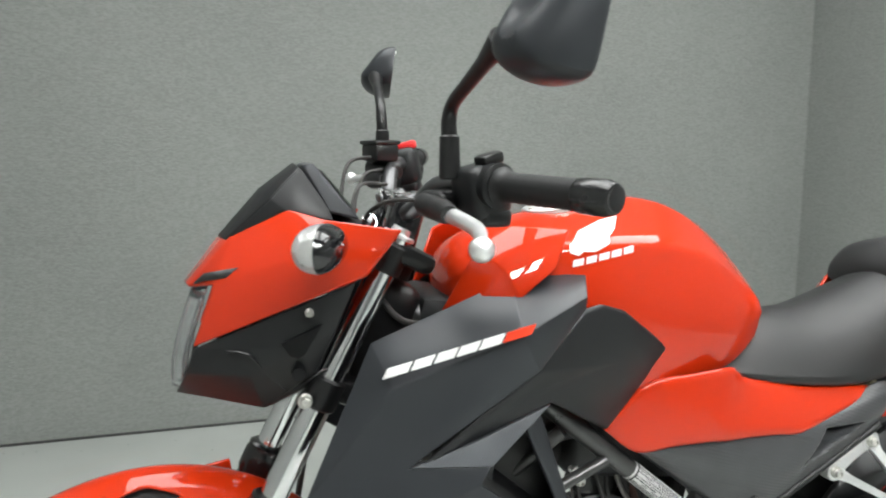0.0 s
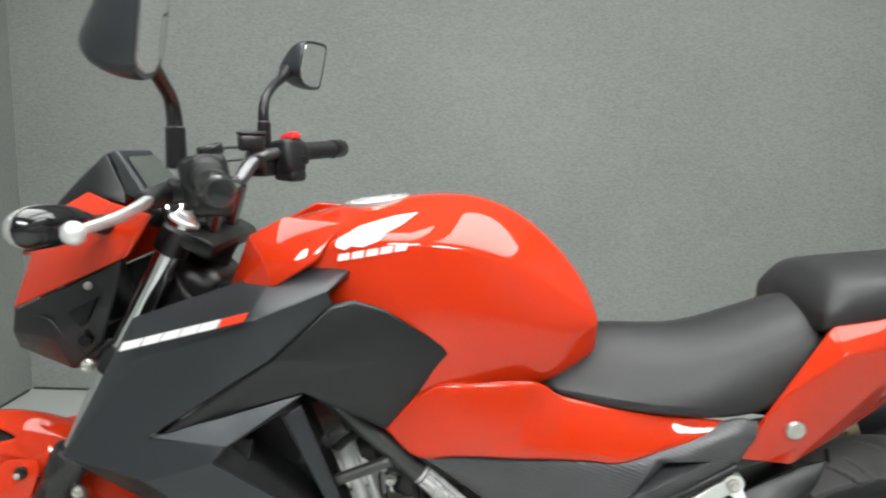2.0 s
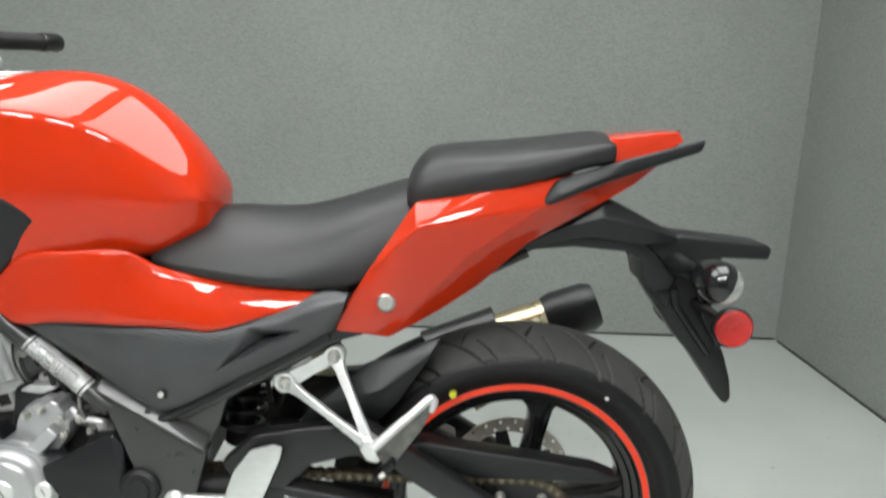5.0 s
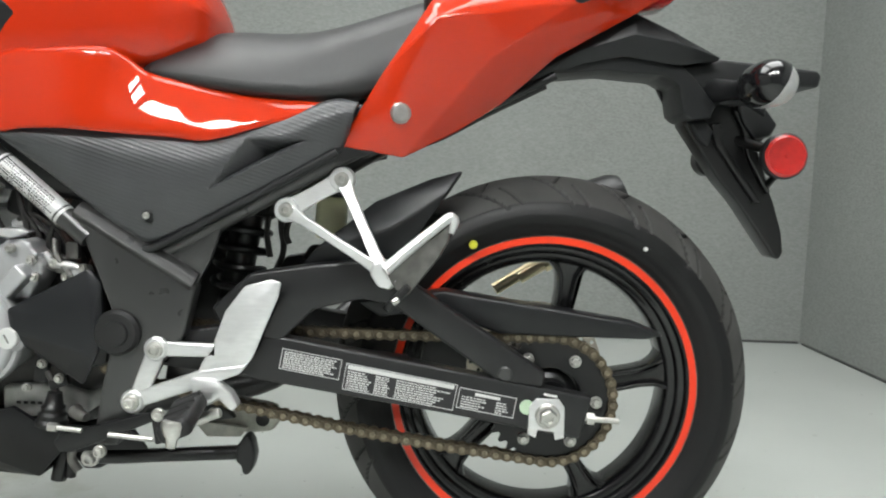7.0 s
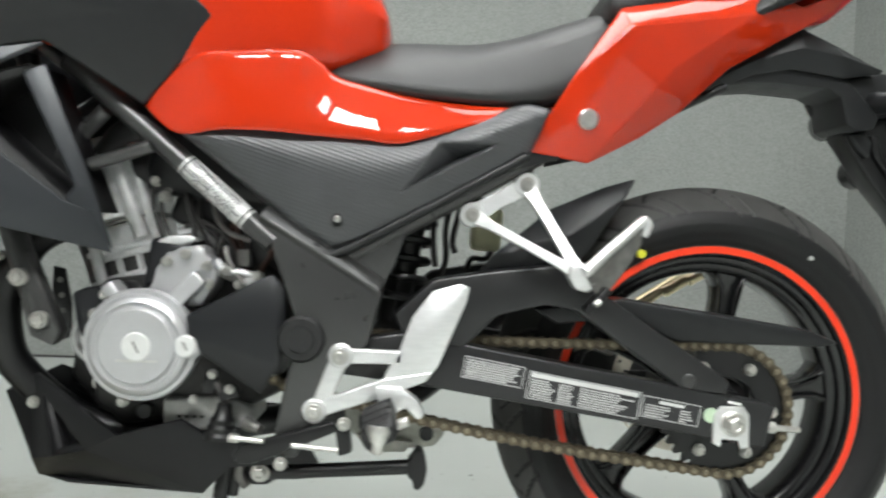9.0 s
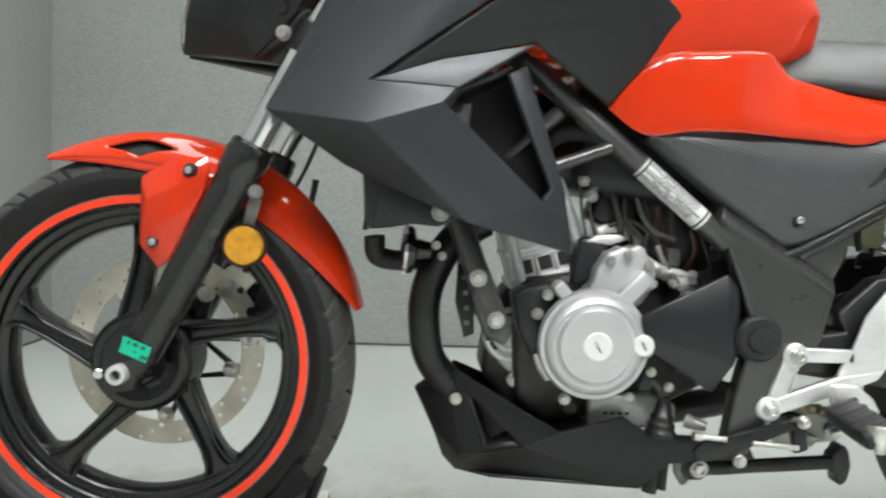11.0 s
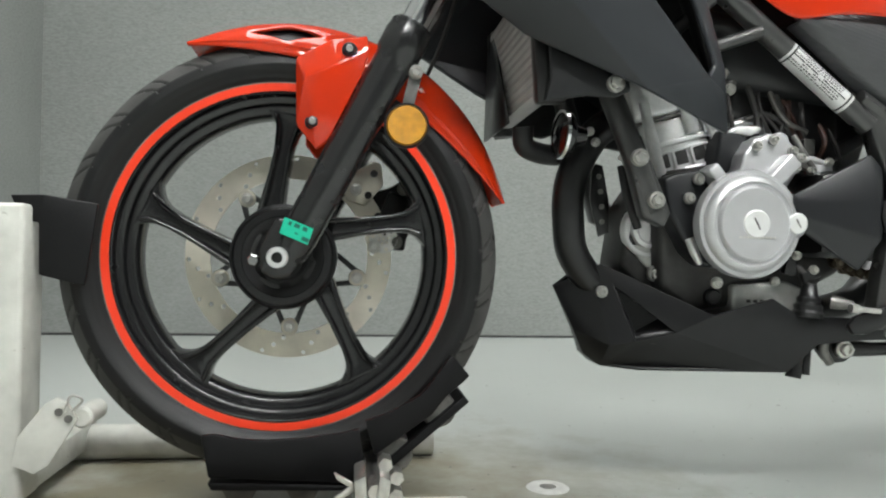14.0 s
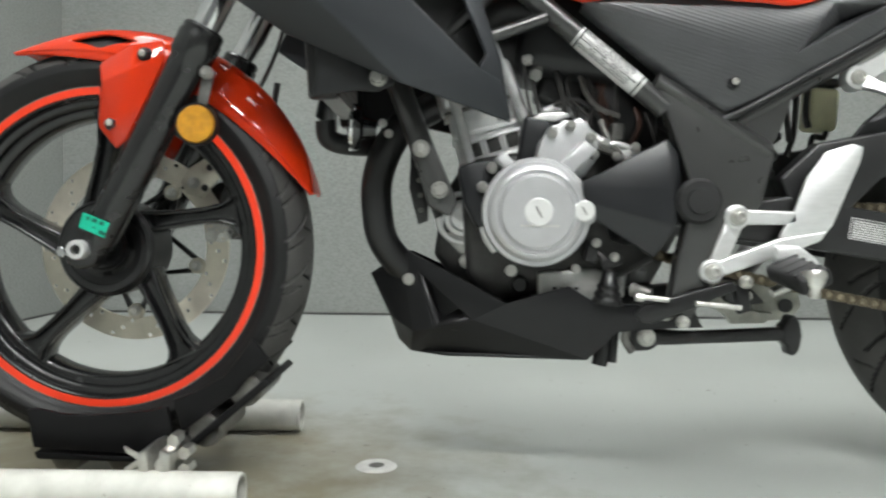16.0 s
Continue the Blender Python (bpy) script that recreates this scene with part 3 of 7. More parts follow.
for i in range(5):
    bm = bm_new()
    a = radians(30 + 72 * i)
    p = [(RX + r * math.cos(a + t), RZ + r * math.sin(a + t)) for r, t in ((0.05, -0.3), (0.088, -0.12), (0.088, 0.12), (0.05, 0.3))]
    slab(bm, p, 0.064, 0.070, 0.001)
    part("carrier_arm", bm, SATIN, RW)
for (dx, dz), m in (((-0.112, 0.2105), YELLOW), ((0.133, 0.2125), PALEINK)):
    rod(bm := bm_new(), (RX + dx, -0.060, RZ + dz), (RX + dx, -0.0712, RZ + dz), 0.0065 if m is YELLOW else 0.004, 0.006 if m is YELLOW else 0.003, 12)
    part("paint_dot", bm, m, RW)
# sprocket
CY = -0.068
SY = CY - REAR_Y
bm = bm_new()
teeth = 34
ol = []
for i in range(teeth):
    for t, r in ((-0.35, 0.0840), (-0.12, 0.0915), (0.12, 0.0915), (0.35, 0.0840)):
        a = 2 * math.pi * (i + t) / teeth
        ol.append((RX + r * math.cos(a), RZ + r * math.sin(a)))
outer = [bm.verts.new((x, SY - 0.003, z)) for x, z in ol]
inner = [bm.verts.new((RX + 0.046 * math.cos(2 * math.pi * (i // 4 + (i % 4 - 1.5) * 0.25) / teeth), SY - 0.003, RZ + 0.046 * math.sin(2 * math.pi * (i // 4 + (i % 4 - 1.5) * 0.25) / teeth))) for i in range(len(ol))]
fs = [bm.faces.new((outer[i], outer[(i + 1) % len(ol)], inner[(i + 1) % len(ol)], inner[i])) for i in range(len(ol))]
thicken(bm, 0.006)
part("sprocket", bm, SATIN, RW, "black rear sprocket")
bm = lathe(bm_new(), (RX, SY + 0.02, RZ), (0, -1, 0), [(0, 0.045), (0.010, 0.042), (0.014, 0.036), (0.018, 0.03), (0.03, 0.028), (0.03, 0)], 40)
part("sprocket_carrier", bm, SATIN, RW)
bolts(RW, 0.0085, [(RX + 0.0655 * math.cos(radians(60 * i - 1)), SY - 0.006, RZ + 0.0655 * math.sin(radians(60 * i - 1))) for i in range(6)])

# chain: a loop round both sprockets, link by link
SX, SZ, SR, RR = 0.800, 0.372, 0.040, 0.0885


def chain_loop():
    d = Vector((RX - SX, RZ - SZ))
    base, n = math.atan2(d.y, d.x), d.length
    off = math.acos((RR - SR) / n)
    up, lo = base + math.pi - off, base + math.pi + off
    a = Vector((SX, SZ)) + SR * Vector((math.cos(up), math.sin(up)))
    b = Vector((RX, RZ)) + RR * Vector((math.cos(up), math.sin(up)))
    c = Vector((RX, RZ)) + RR * Vector((math.cos(lo), math.sin(lo)))
    e = Vector((SX, SZ)) + SR * Vector((math.cos(lo), math.sin(lo)))
    pts = []
    for k in range(200):
        t = k / 200
        q = a.lerp(b, t)
        q.y -= 0.006 * math.sin(math.pi * t)
        pts.append(q)
    span = (lo - up) - 2 * math.pi
    for k in range(200):
        g = up + span * k / 200
        pts.append(Vector((RX, RZ)) + RR * Vector((math.cos(g), math.sin(g))))
    for k in range(200):
        t = k / 200
        q = c.lerp(e, t)
        q.y -= 0.010 * math.sin(math.pi * t)
        pts.append(q)
    span = 2 * math.pi - (lo - up)
    for k in range(80):
        g = lo + (span - 2 * math.pi) * k / 80
        pts.append(Vector((SX, SZ)) + SR * Vector((math.cos(g), math.sin(g))))
    return pts


loop = chain_loop()
acc = [0.0]
for p, q in zip(loop, loop[1:] + loop[:1]):
    acc.append(acc[-1] + (q - p).length)
count = int(acc[-1] / 0.01588 / 2) * 2
pins = []
for i in range(count):
    s = acc[-1] * i / count
    k = int(np.searchsorted(acc, s, side="right")) - 1
    f = (s - acc[k]) / max(1e-9, acc[k + 1] - acc[k])
    pins.append(loop[k % len(loop)].lerp(loop[(k + 1) % len(loop)], f))
bm = bm_new()
for p in pins:
    rod(bm, (p.x, CY - 0.0100, p.y), (p.x, CY + 0.0100, p.y), 0.0040, seg=10)
CH = part("chain", bm, CHAIN, BIKE, "greasy drive chain")


def link_mesh(w):
    bm = bm_new()
    ol = []
    for k in range(7):
        a = math.pi / 2 + math.pi * k / 6
        ol.append((-0.00794 + 0.0076 * math.cos(a), 0.0076 * math.sin(a)))
    ol.append((0, -0.0052))
    for k in range(7):
        a = -math.pi / 2 + math.pi * k / 6
        ol.append((0.00794 + 0.0076 * math.cos(a), 0.0076 * math.sin(a)))
    ol.append((0, 0.0052))
    for y in (-w, w):
        slab(bm, ol, y - 0.0009, y + 0.0009, 0)
    return to_mesh("link", bm, CHAINPLATE)


LINKS = (link_mesh(0.0075), link_mesh(0.0050))
for i, p in enumerate(pins):
    q = pins[(i + 1) % count]
    c = (p + q) / 2
    piece("link", LINKS[i % 2], pose(c.x, CY, c.y, 0, -math.degrees(math.atan2(q.y - p.y, q.x - p.x)), 0), CH)


# ---- bodywork ----
def ring_section(x, top, low, wide, shoulder, waist, zs):
    """A closed ring across the machine: crown, shoulder, flank and belly."""
    dip = min(1.0, max(0.0, (x - 0.60) / 0.07))
    half = [(0, top), (waist * 0.55, top - 0.003), (waist, top - 0.011), (shoulder * 0.985, zs + 0.009), (shoulder, zs), (wide, (zs + low) / 2 + 0.01), (wide * 0.905, low + 0.012), (wide * 0.84, low - 0.022 * dip), (wide * 0.5, low - 0.03 * dip), (0, low - 0.03 * dip)]
    return [(x, -y, z) for y, z in half] + [(x, y, z) for y, z in reversed(half[1:-1])]


# fuel tank
TANK = [
    (0.400, 0.932, 0.800, 0.075, 0.070, 0.045, 0.895),
    (0.440, 0.964, 0.780, 0.118, 0.112, 0.058, 0.925),
    (0.510, 0.984, 0.752, 0.150, 0.140, 0.060, 0.946),
    (0.590, 1.001, 0.742, 0.158, 0.146, 0.056, 0.952),
    (0.670, 1.011, 0.746, 0.154, 0.140, 0.050, 0.950),
    (0.730, 1.011, 0.755, 0.146, 0.130, 0.046, 0.942),
    (0.790, 0.990, 0.767, 0.132, 0.116, 0.044, 0.920),
    (0.845, 0.948, 0.775, 0.116, 0.100, 0.046, 0.880),
    (0.890, 0.896, 0.803, 0.092, 0.084, 0.048, 0.850),
    (0.914, 0.850, 0.812, 0.076, 0.070, 0.046, 0.830),
]
TK = part("fuel_tank", loft(bm_new(), [ring_section(*s) for s in TANK]), RED, BIKE, "glossy red fuel tank", subd=3)
bm = lathe(bm_new(), (0.587, 0, 0.9915), (-0.14, 0, 1), [(0, 0.0), (0, 0.048), (0.006, 0.048), (0.008, 0.045), (0.0065, 0.036), (0.009, 0.034), (0.009, 0.02), (0.007, 0)], 48)
part("filler_cap", bm, BRUSHED, TK, "round aluminium filler cap")
for i in range(6):
    a = radians(60 * i + 10)
    x, y = 0.0405 * math.cos(a), 0.0405 * math.sin(a)
    rod(bm := bm_new(), (0.587 + x, y, 0.9955 + 0.14 * x), (0.5862 + x, y, 1.0010 + 0.14 * x), 0.004, seg=10)
    part("cap_screw", bm, ZINC, TK)

# wing mark on both flanks, laid on the skin of the tank
from mathutils.bvhtree import BVHTree

bpy.context.view_layer.update()
SKIN = BVHTree.FromObject(TK, bpy.context.evaluated_depsgraph_get())


def decal(name, outline, material, s, parent):
    bm = bm_new()
    poly(bm, [(x, 0, z) for x, z in outline])
    bmesh.ops.triangulate(bm, faces=bm.faces)
    bmesh.ops.subdivide_edges(bm, edges=bm.edges, cuts=5, use_grid_fill=True)
    for v in bm.verts:
        hit, n, _, _ = SKIN.ray_cast(Vector((v.co.x, -s, v.co.z)), Vector((0, s, 0)))
        v.co = hit + Vector((0, -s * 0.0012, 0.0004)) if hit else Vector((v.co.x, -s * 0.13, v.co.z))
    return part(name, bm, material, parent)


WING = [(0.649, 0.9865), (0.618, 0.982), (0.574, 0.970), (0.548, 0.955), (0.546, 0.946), (0.558, 0.942), (0.566, 0.9475), (0.582, 0.9465), (0.588, 0.9535), (0.603, 0.9555), (0.610, 0.9640), (0.628, 0.9720)]
for s in (1, -1):
    decal("wing_mark", WING, WHITE, s, TK)
    for k in range(5):
        x, z = 0.549 + 0.0185 * k, 0.9275 + 0.0034 * k
        decal("lettering_bar", [(x, z), (x + 0.015, z + 0.0028), (x + 0.0165, z + 0.0118), (x + 0.0015, z + 0.009)], WHITE, s, TK)
for s in (1, -1):
    # front red wing of the tank
    v = [(0.384, -0.085, 0.858), (0.428, -0.118, 0.955), (0.476, -0.112, 0.981), (0.552, -0.126, 0.975), (0.524, -0.152, 0.929), (0.470, -0.166, 0.895), (0.405, -0.135, 0.868), (0.455, -0.150, 0.928)]
    part("tank_wing", facets(bm_new(), v, [(0, 1, 7, 6), (1, 2, 7), (2, 3, 4, 7), (7, 4, 5), (6, 7, 5)], s), RED, TK, sharp=75, solid=0.006, bevel=0.004)
    # red panel under the tank and seat
    top = [(0.618, -0.128, 0.702), (0.672, -0.138, 0.756), (0.740, -0.142, 0.765), (0.802, -0.138, 0.768), (0.826, -0.126, 0.758), (0.850, -0.1175, 0.741), (0.905, -0.1150, 0.728), (0.950, -0.1140, 0.720), (1.020, -0.1140, 0.713), (1.088, -0.121, 0.709)]
    low = [(0.612, -0.124, 0.694), (0.655, -0.140, 0.661), (0.710, -0.148, 0.666), (0.760, -0.151, 0.667), (0.800, -0.150, 0.665), (0.840, -0.1450, 0.663), (0.890, -0.1430, 0.661), (0.935, -0.1412, 0.659), (1.010, -0.1325, 0.682), (1.086, -0.124, 0.706)]
    rows = []
    for j, (p, q) in enumerate(zip(smooth_path(top, 6), smooth_path(low, 6))):
        k = j / 6
        swell = 0.0022 * math.sin(math.pi * min(1, max(0, k / 9))) ** 0.7 + 0.0012 * math.exp(-((k - 6.2) / 1.8) ** 2)
        row = []
        for t in np.linspace(0, 1, 25):
            c = p.lerp(q, t)
            o = math.sin(math.pi * t) - 1.3 * max(0, t - 0.80) ** 2 / 0.04
            row.append((c.x, (c.y - swell * o + 0.0032 * (max(0, 0.10 - t) / 0.10) ** 2) * s, c.z))
        rows.append(row)
    part("side_panel", sheet(bm_new(), rows), RED, BIKE, "glossy red side panel", sharp=60, solid=0.006)
    # dark knee cover
    v = [(0.545, -0.182, 0.879), (0.575, -0.176, 0.884), (0.612, -0.170, 0.872), (0.704, -0.134, 0.806), (0.611, -0.129, 0.694), (0.508, -0.174, 0.760), (0.472, -0.206, 0.812), (0.590, -0.166, 0.800), (0.332, -0.204, 0.709), (0.470, -0.186, 0.775)]
    part("knee_cover", facets(bm_new(), v, [(0, 1, 7, 6), (1, 2, 7), (2, 3, 7), (3, 4, 7), (4, 5, 7), (5, 9, 7), (9, 6, 7), (5, 8, 9), (8, 6, 9)], s), PLASTIC, BIKE, "matt dark grey knee cover", sharp=50, solid=0.010, bevel=0.006)
    # radiator shroud
    v = [(0.196, -0.182, 0.670), (0.282, -0.150, 0.846), (0.470, -0.130, 0.912), (0.500, -0.128, 0.917), (0.566, -0.150, 0.915), (0.548, -0.184, 0.882), (0.476, -0.212, 0.815), (0.318, -0.198, 0.705),
         (0.300, -0.188, 0.800), (0.450, -0.222, 0.862), (0.545, -0.196, 0.897), (0.508, -0.173, 0.757), (0.418, -0.206, 0.698), (0.402, -0.214, 0.680), (0.318, -0.213, 0.654), (0.436, -0.190, 0.545), (0.572, -0.122, 0.509),
         (0.556, -0.140, 0.560), (0.484, -0.160, 0.733), (0.290, -0.168, 0.610), (0.528, -0.158, 0.572)]
    f = [(1, 2, 9, 8), (2, 3, 4, 10, 9), (10, 5, 6, 9), (9, 6, 7, 8), (0, 1, 8), (0, 8, 7), (0, 7, 14), (7, 12, 13, 14), (0, 14, 19), (14, 13, 20, 15), (14, 15, 19), (15, 20, 16), (20, 17, 16)]
    SH = part("radiator_shroud", facets(bm_new(), v, f, s), GRAPHITE, BIKE, "dark graphite radiator shroud", sharp=31, solid=0.008, bevel=0.004)
    part("shroud_insert", facets(bm_new(), [v[7], v[11], v[12], (0.400, -0.202, 0.730)], [(0, 3, 1, 2)], s), INSERT, SH, "paler woven insert", solid=0.010, bevel=0.002)
    rim_ = [v[i] for i in (12, 18, 17, 20, 13)]
    deep = [(x + 0.012, -0.098, z) for x, _, z in rim_]
    part("shroud_duct", facets(bm_new(), rim_ + deep, [(0, 1, 6, 5), (1, 2, 7, 6), (2, 3, 8, 7), (3, 4, 9, 8), (4, 0, 5, 9), (5, 6, 7, 8, 9)], s), SATIN, SH, solid=0.004)
    part("shroud_blade", facets(bm_new(), [(0.478, -0.165, 0.724), (0.502, -0.156, 0.737), (0.557, -0.141, 0.587), (0.573, -0.121, 0.512), (0.538, -0.152, 0.590), (0.528, -0.156, 0.575)], [(0, 1, 2, 4), (4, 2, 3, 5)], s), GRAPHITE, SH, solid=0.008, bevel=0.003)
    # script on the shroud as plain slanted bars
    bm = bm_new()
    w0, w1 = Vector((0.286, -0.199 * s, 0.818)), Vector((0.430, -0.232 * s, 0.862))
    ax = (w1 - w0).normalized()
    up = Vector((0.55, 0.06 * s, 1)).normalized()
    nrm = Vector((-0.16, -0.98 * s, 0.05)).normalized()
    letters = [(0.000, 0.030, WHITE), (0.034, 0.024, WHITE), (0.062, 0.024, WHITE), (0.089, 0.024, WHITE), (0.116, 0.026, WHITE), (0.145, 0.034, STRIPE)]
    for o, w, mt in letters:
        bm = bm_new()
        b0 = w0 + ax * o + nrm * 0.006
        q = [b0, b0 + ax * w, b0 + ax * w + up * 0.013, b0 + up * 0.013]
        back = [p - nrm * 0.004 for p in q]
        loft(bm, [back, q])
        part("lettering_bar", bm, mt, SH)

    # cowl
    v = [(0.060, 0.0, 0.906), (0.107, 0.0, 0.966), (0.125, -0.048, 0.972), (0.192, -0.072, 1.006), (0.236, -0.098, 0.994), (0.318, -0.168, 0.986), (0.278, -0.152, 0.930), (0.198, -0.118, 0.893), (0.072, -0.066, 0.836),
         (0.100, -0.060, 0.912), (0.068, -0.030, 0.906), (0.205, -0.112, 0.950)]
    COWL = part("headlight_cowl", facets(bm_new(), v, [(0, 1, 2, 10), (10, 2, 9), (2, 3, 11, 9), (3, 4, 11), (4, 5, 6, 11), (11, 6, 7), (9, 11, 7, 8)], s), RED, BIKE, "red headlight cowl", sharp=30, solid=0.006, bevel=0.004)
    v = [(0.073, -0.064, 0.834), (0.198, -0.114, 0.891), (0.266, -0.143, 0.922), (0.243, -0.124, 0.858), (0.219, -0.106, 0.803), (0.157, -0.069, 0.750), (0.045, -0.012, 0.764), (0.060, -0.050, 0.800), (0.200, -0.118, 0.840), (0.140, -0.085, 0.800)]
    part("cowl_lower", facets(bm_new(), v, [(0, 1, 8), (1, 2, 3, 8), (8, 3, 4), (0, 8, 9), (8, 4, 5, 9), (0, 9, 7), (9, 5, 6, 7)], s), PLASTIC, COWL, "matt black lower cowl", sharp=20, solid=0.006, bevel=0.003)
    # Black sheet and disc on the cowl paint the shade of an opening and hole.
    part("cowl_recess_shade", facets(bm_new(), [(0.177, -0.1170, 0.846), (0.226, -0.1295, 0.870), (0.206, -0.1230, 0.832), (0.197, -0.1200, 0.826), (0.187, -0.1170, 0.829)], [(0, 1, 2, 3, 4)], s), CRADLE_AND_SHADE, COWL, solid=0.005, bevel=0.001)
    rod(bm := bm_new(), (0.197, -0.108 * s, 0.805), (0.197, -0.1165 * s, 0.805), 0.0085, seg=20)
    part("cowl_hole_shade", bm, CRADLE_AND_SHADE, COWL)
    part("cowl_crease", tube(bm_new(), [(0.112, -0.084 * s, 0.832), (0.138, -0.0965 * s, 0.829), (0.160, -0.092 * s, 0.800), (0.184, -0.089 * s, 0.776)], 0.0022, 6, 2), SATIN, COWL)
    bolts(COWL, 0.0055, [(0.211, -0.126 * s if s > 0 else 0.118, 0.884)])
    # Black sheet in place of the shade in the gap under the brow.
    part("brow_gap_shade", facets(bm_new(), [(0.074, -0.040, 0.912), (0.088, -0.051, 0.9260), (0.130, -0.0730, 0.9350), (0.114, -0.0690, 0.922), (0.088, -0.0555, 0.9175)], [(0, 1, 2, 3, 4)], s), INK_AND_SHADE, COWL, solid=0.003)
    v = [(0.157, -0.069, 0.752), (0.228, -0.108, 0.806), (0.250, -0.09, 0.80), (0.190, -0.03, 0.750), (0.045, -0.012, 0.764)]
    part("cowl_belly", facets(bm_new(), v, [(0, 1, 2, 3), (0, 3, 4)], s), SATIN, COWL, solid=0.004)

# headlamp between the two halves of the cowl
rows = []
for z, x, w in ((0.900, 0.068, 0.040), (0.875, 0.058, 0.052), (0.845, 0.048, 0.056), (0.815, 0.040, 0.050), (0.790, 0.037, 0.036), (0.770, 0.038, 0.016)):
    rows.append([(x + 0.022 * (t * t), w * t, z) for t in (-1, -0.6, -0.2, 0.2, 0.6, 1)])
HL = part("headlamp", sheet(bm_new(), rows), LENS, BIKE, "clear headlamp lens", solid=0.003, subd=1)
rows = [[(p[0] + 0.03, p[1] * 0.95, p[2]) for p in row] for row in rows]
part("reflector", sheet(bm_new(), rows), BULB, HL, subd=1)
bm = box(bm_new(), (0.165, 0, 0.860), (0.06, 0.11, 0.12), (0, -15, 0), 0.02)
part("lamp_housing", bm, SATIN, HL)

# small screen and instrument pod
v = [(0.105, 0, 0.966), (0.160, 0, 1.028), (0.206, 0, 1.062)]
for s in (-1, 1):
    v += [(0.116, s * 0.044, 0.966), (0.172, s * 0.060, 1.018), (0.210, s * 0.052, 1.057)]
FS = part("fly_screen", facets(bm_new(), v, [(0, 3, 4, 1), (1, 4, 5, 2), (0, 1, 7, 6), (1, 2, 8, 7)]), PLASTIC, BIKE, "matt dark fly screen", sharp=25, solid=0.005, bevel=0.003)
for s in (1, -1):
    v = [(0.118, -0.045, 0.968), (0.190, -0.074, 1.004), (0.248, -0.082, 0.990), (0.172, -0.061, 1.018), (0.211, -0.053, 1.057), (0.243, -0.072, 1.006)]
    part("screen_cheek", facets(bm_new(), v, [(0, 1, 3), (1, 5, 4, 3), (1, 2, 5)], s), PLASTIC, FS, sharp=20, solid=0.005, bevel=0.002)
rows = [[(0.211, -0.052, 1.060), (0.211, 0.052, 1.060), (0.243, 0.072, 1.000), (0.243, -0.072, 1.000)],
        [(0.226, -0.056, 1.064), (0.226, 0.056, 1.064), (0.284, 0.076, 0.990), (0.284, -0.076, 0.990)]]
GP = part("instrument_pod", loft(bm_new(), rows), GRAPHITE, BIKE, "black instrument pod", bevel=0.004)
q = [(0.2365, 0.046, 1.054), (0.2365, -0.046, 1.054), (0.2755, -0.060, 1.004), (0.2755, 0.060, 1.004)]
part("display", loft(bm_new(), [q, [(x + 0.0012, y, z + 0.001) for x, y, z in q]]), SCREEN, GP, "dark greenish display")
bm = tube(bm_new(), [(0.250, -0.05, 0.985), (0.275, -0.03, 0.97), (0.285, 0.03, 0.97), (0.255, 0.05, 0.985)], 0.018, 10)
part("pod_wiring", bm, SATIN, GP)

# turn signals: a long pod that sticks out sideways, its shell split from a clear lens
def signal(centre, out, face, length, r, label, root, split):
    """A pod along `out` whose lens looks towards `face`; its stalk runs to `root`."""
    c, o = Vector(centre), Vector(out).normalized()
    f = Vector(face)
    f = (f - o * f.dot(o)).normalized()
    prof = []
    for k in range(17):
        t = -1 + 2 * k / 16
        prof.append((length / 2 * t, r * max(0.0, 1 - abs(t) ** 2.6) ** 0.5 * (1 + 0.10 * t)))

    def half(side, bulge, shrink, sides=28):
        bm = lathe(bm_new(), c, o, [(a * shrink, q * shrink) for a, q in prof], sides)
        bmesh.ops.bisect_plane(bm, geom=bm.verts[:] + bm.edges[:] + bm.faces[:], plane_co=c + f * bulge, plane_no=f * side, clear_inner=True)
        return bm

    ts = part("turn_signal", half(-1, r * split, 1.0), GLOSSBLK, BIKE, label, sharp=60)
    part("lens", half(1, r * split, 0.985), LENS, ts, "clear lens", sharp=60)
    part("bulb", half(1, r * (split - 0.04), 0.86, 8), BULB, ts, "silver reflector", sharp=30)
    q = Vector(root)
    p = c - o * length * 0.42
    part("stalk", tube(bm_new(), [p, p.lerp(q, 0.4), q], [r * 0.55, r * 0.42, r * 0.6], 14), PLASTIC, ts)
    return ts


for s in (-1, 1):
    signal((0.218, s * 0.222, 0.976), (-0.36, s * 0.93, 0), (-0.93, -s * 0.36, 0), 0.112, 0.0262, "front turn signal with clear lens", (0.238, s * 0.105, 0.964), -0.18)

# front mudguard
def guard(a):
    """Half width and drop of the guard at an angle."""
    t = (a - 16) / 99
    return 0.062 - 0.020 * abs(2 * t - 1) ** 3, 0.046 * (1 - abs(2 * t - 1) ** 2.6) + 0.010


rows, N = [], 61
for a in np.linspace(15, 115, 220):
    w, drop = guard(a)
    c, s = math.cos(radians(a)), math.sin(radians(a))
    row = []
    for t in np.linspace(-1, 1, N):
        r = 0.312 + 0.008 * (1 - abs(2 * (a - 16) / 99 - 1) ** 2) * (1 - abs(t)) - drop * abs(t) ** 2.2
        row.append((FX + r * c, w * (1 - 0.12 * abs(t) ** 6) * t * (1.06 if abs(t) < 0.9 else 1), FZ + r * s))
    rows.append(row)
bm = sheet(bm_new(), rows)
bm.faces.ensure_lookup_table()
gone = []
for f in bm.faces:
    c = f.calc_center_median()
    a = math.degrees(math.atan2(c.z - FZ, c.x - FX))
    if abs(a - 90) / 9.5 + abs(abs(c.y) - 0.040) / 0.011 < 1.0:
        gone.append(f)
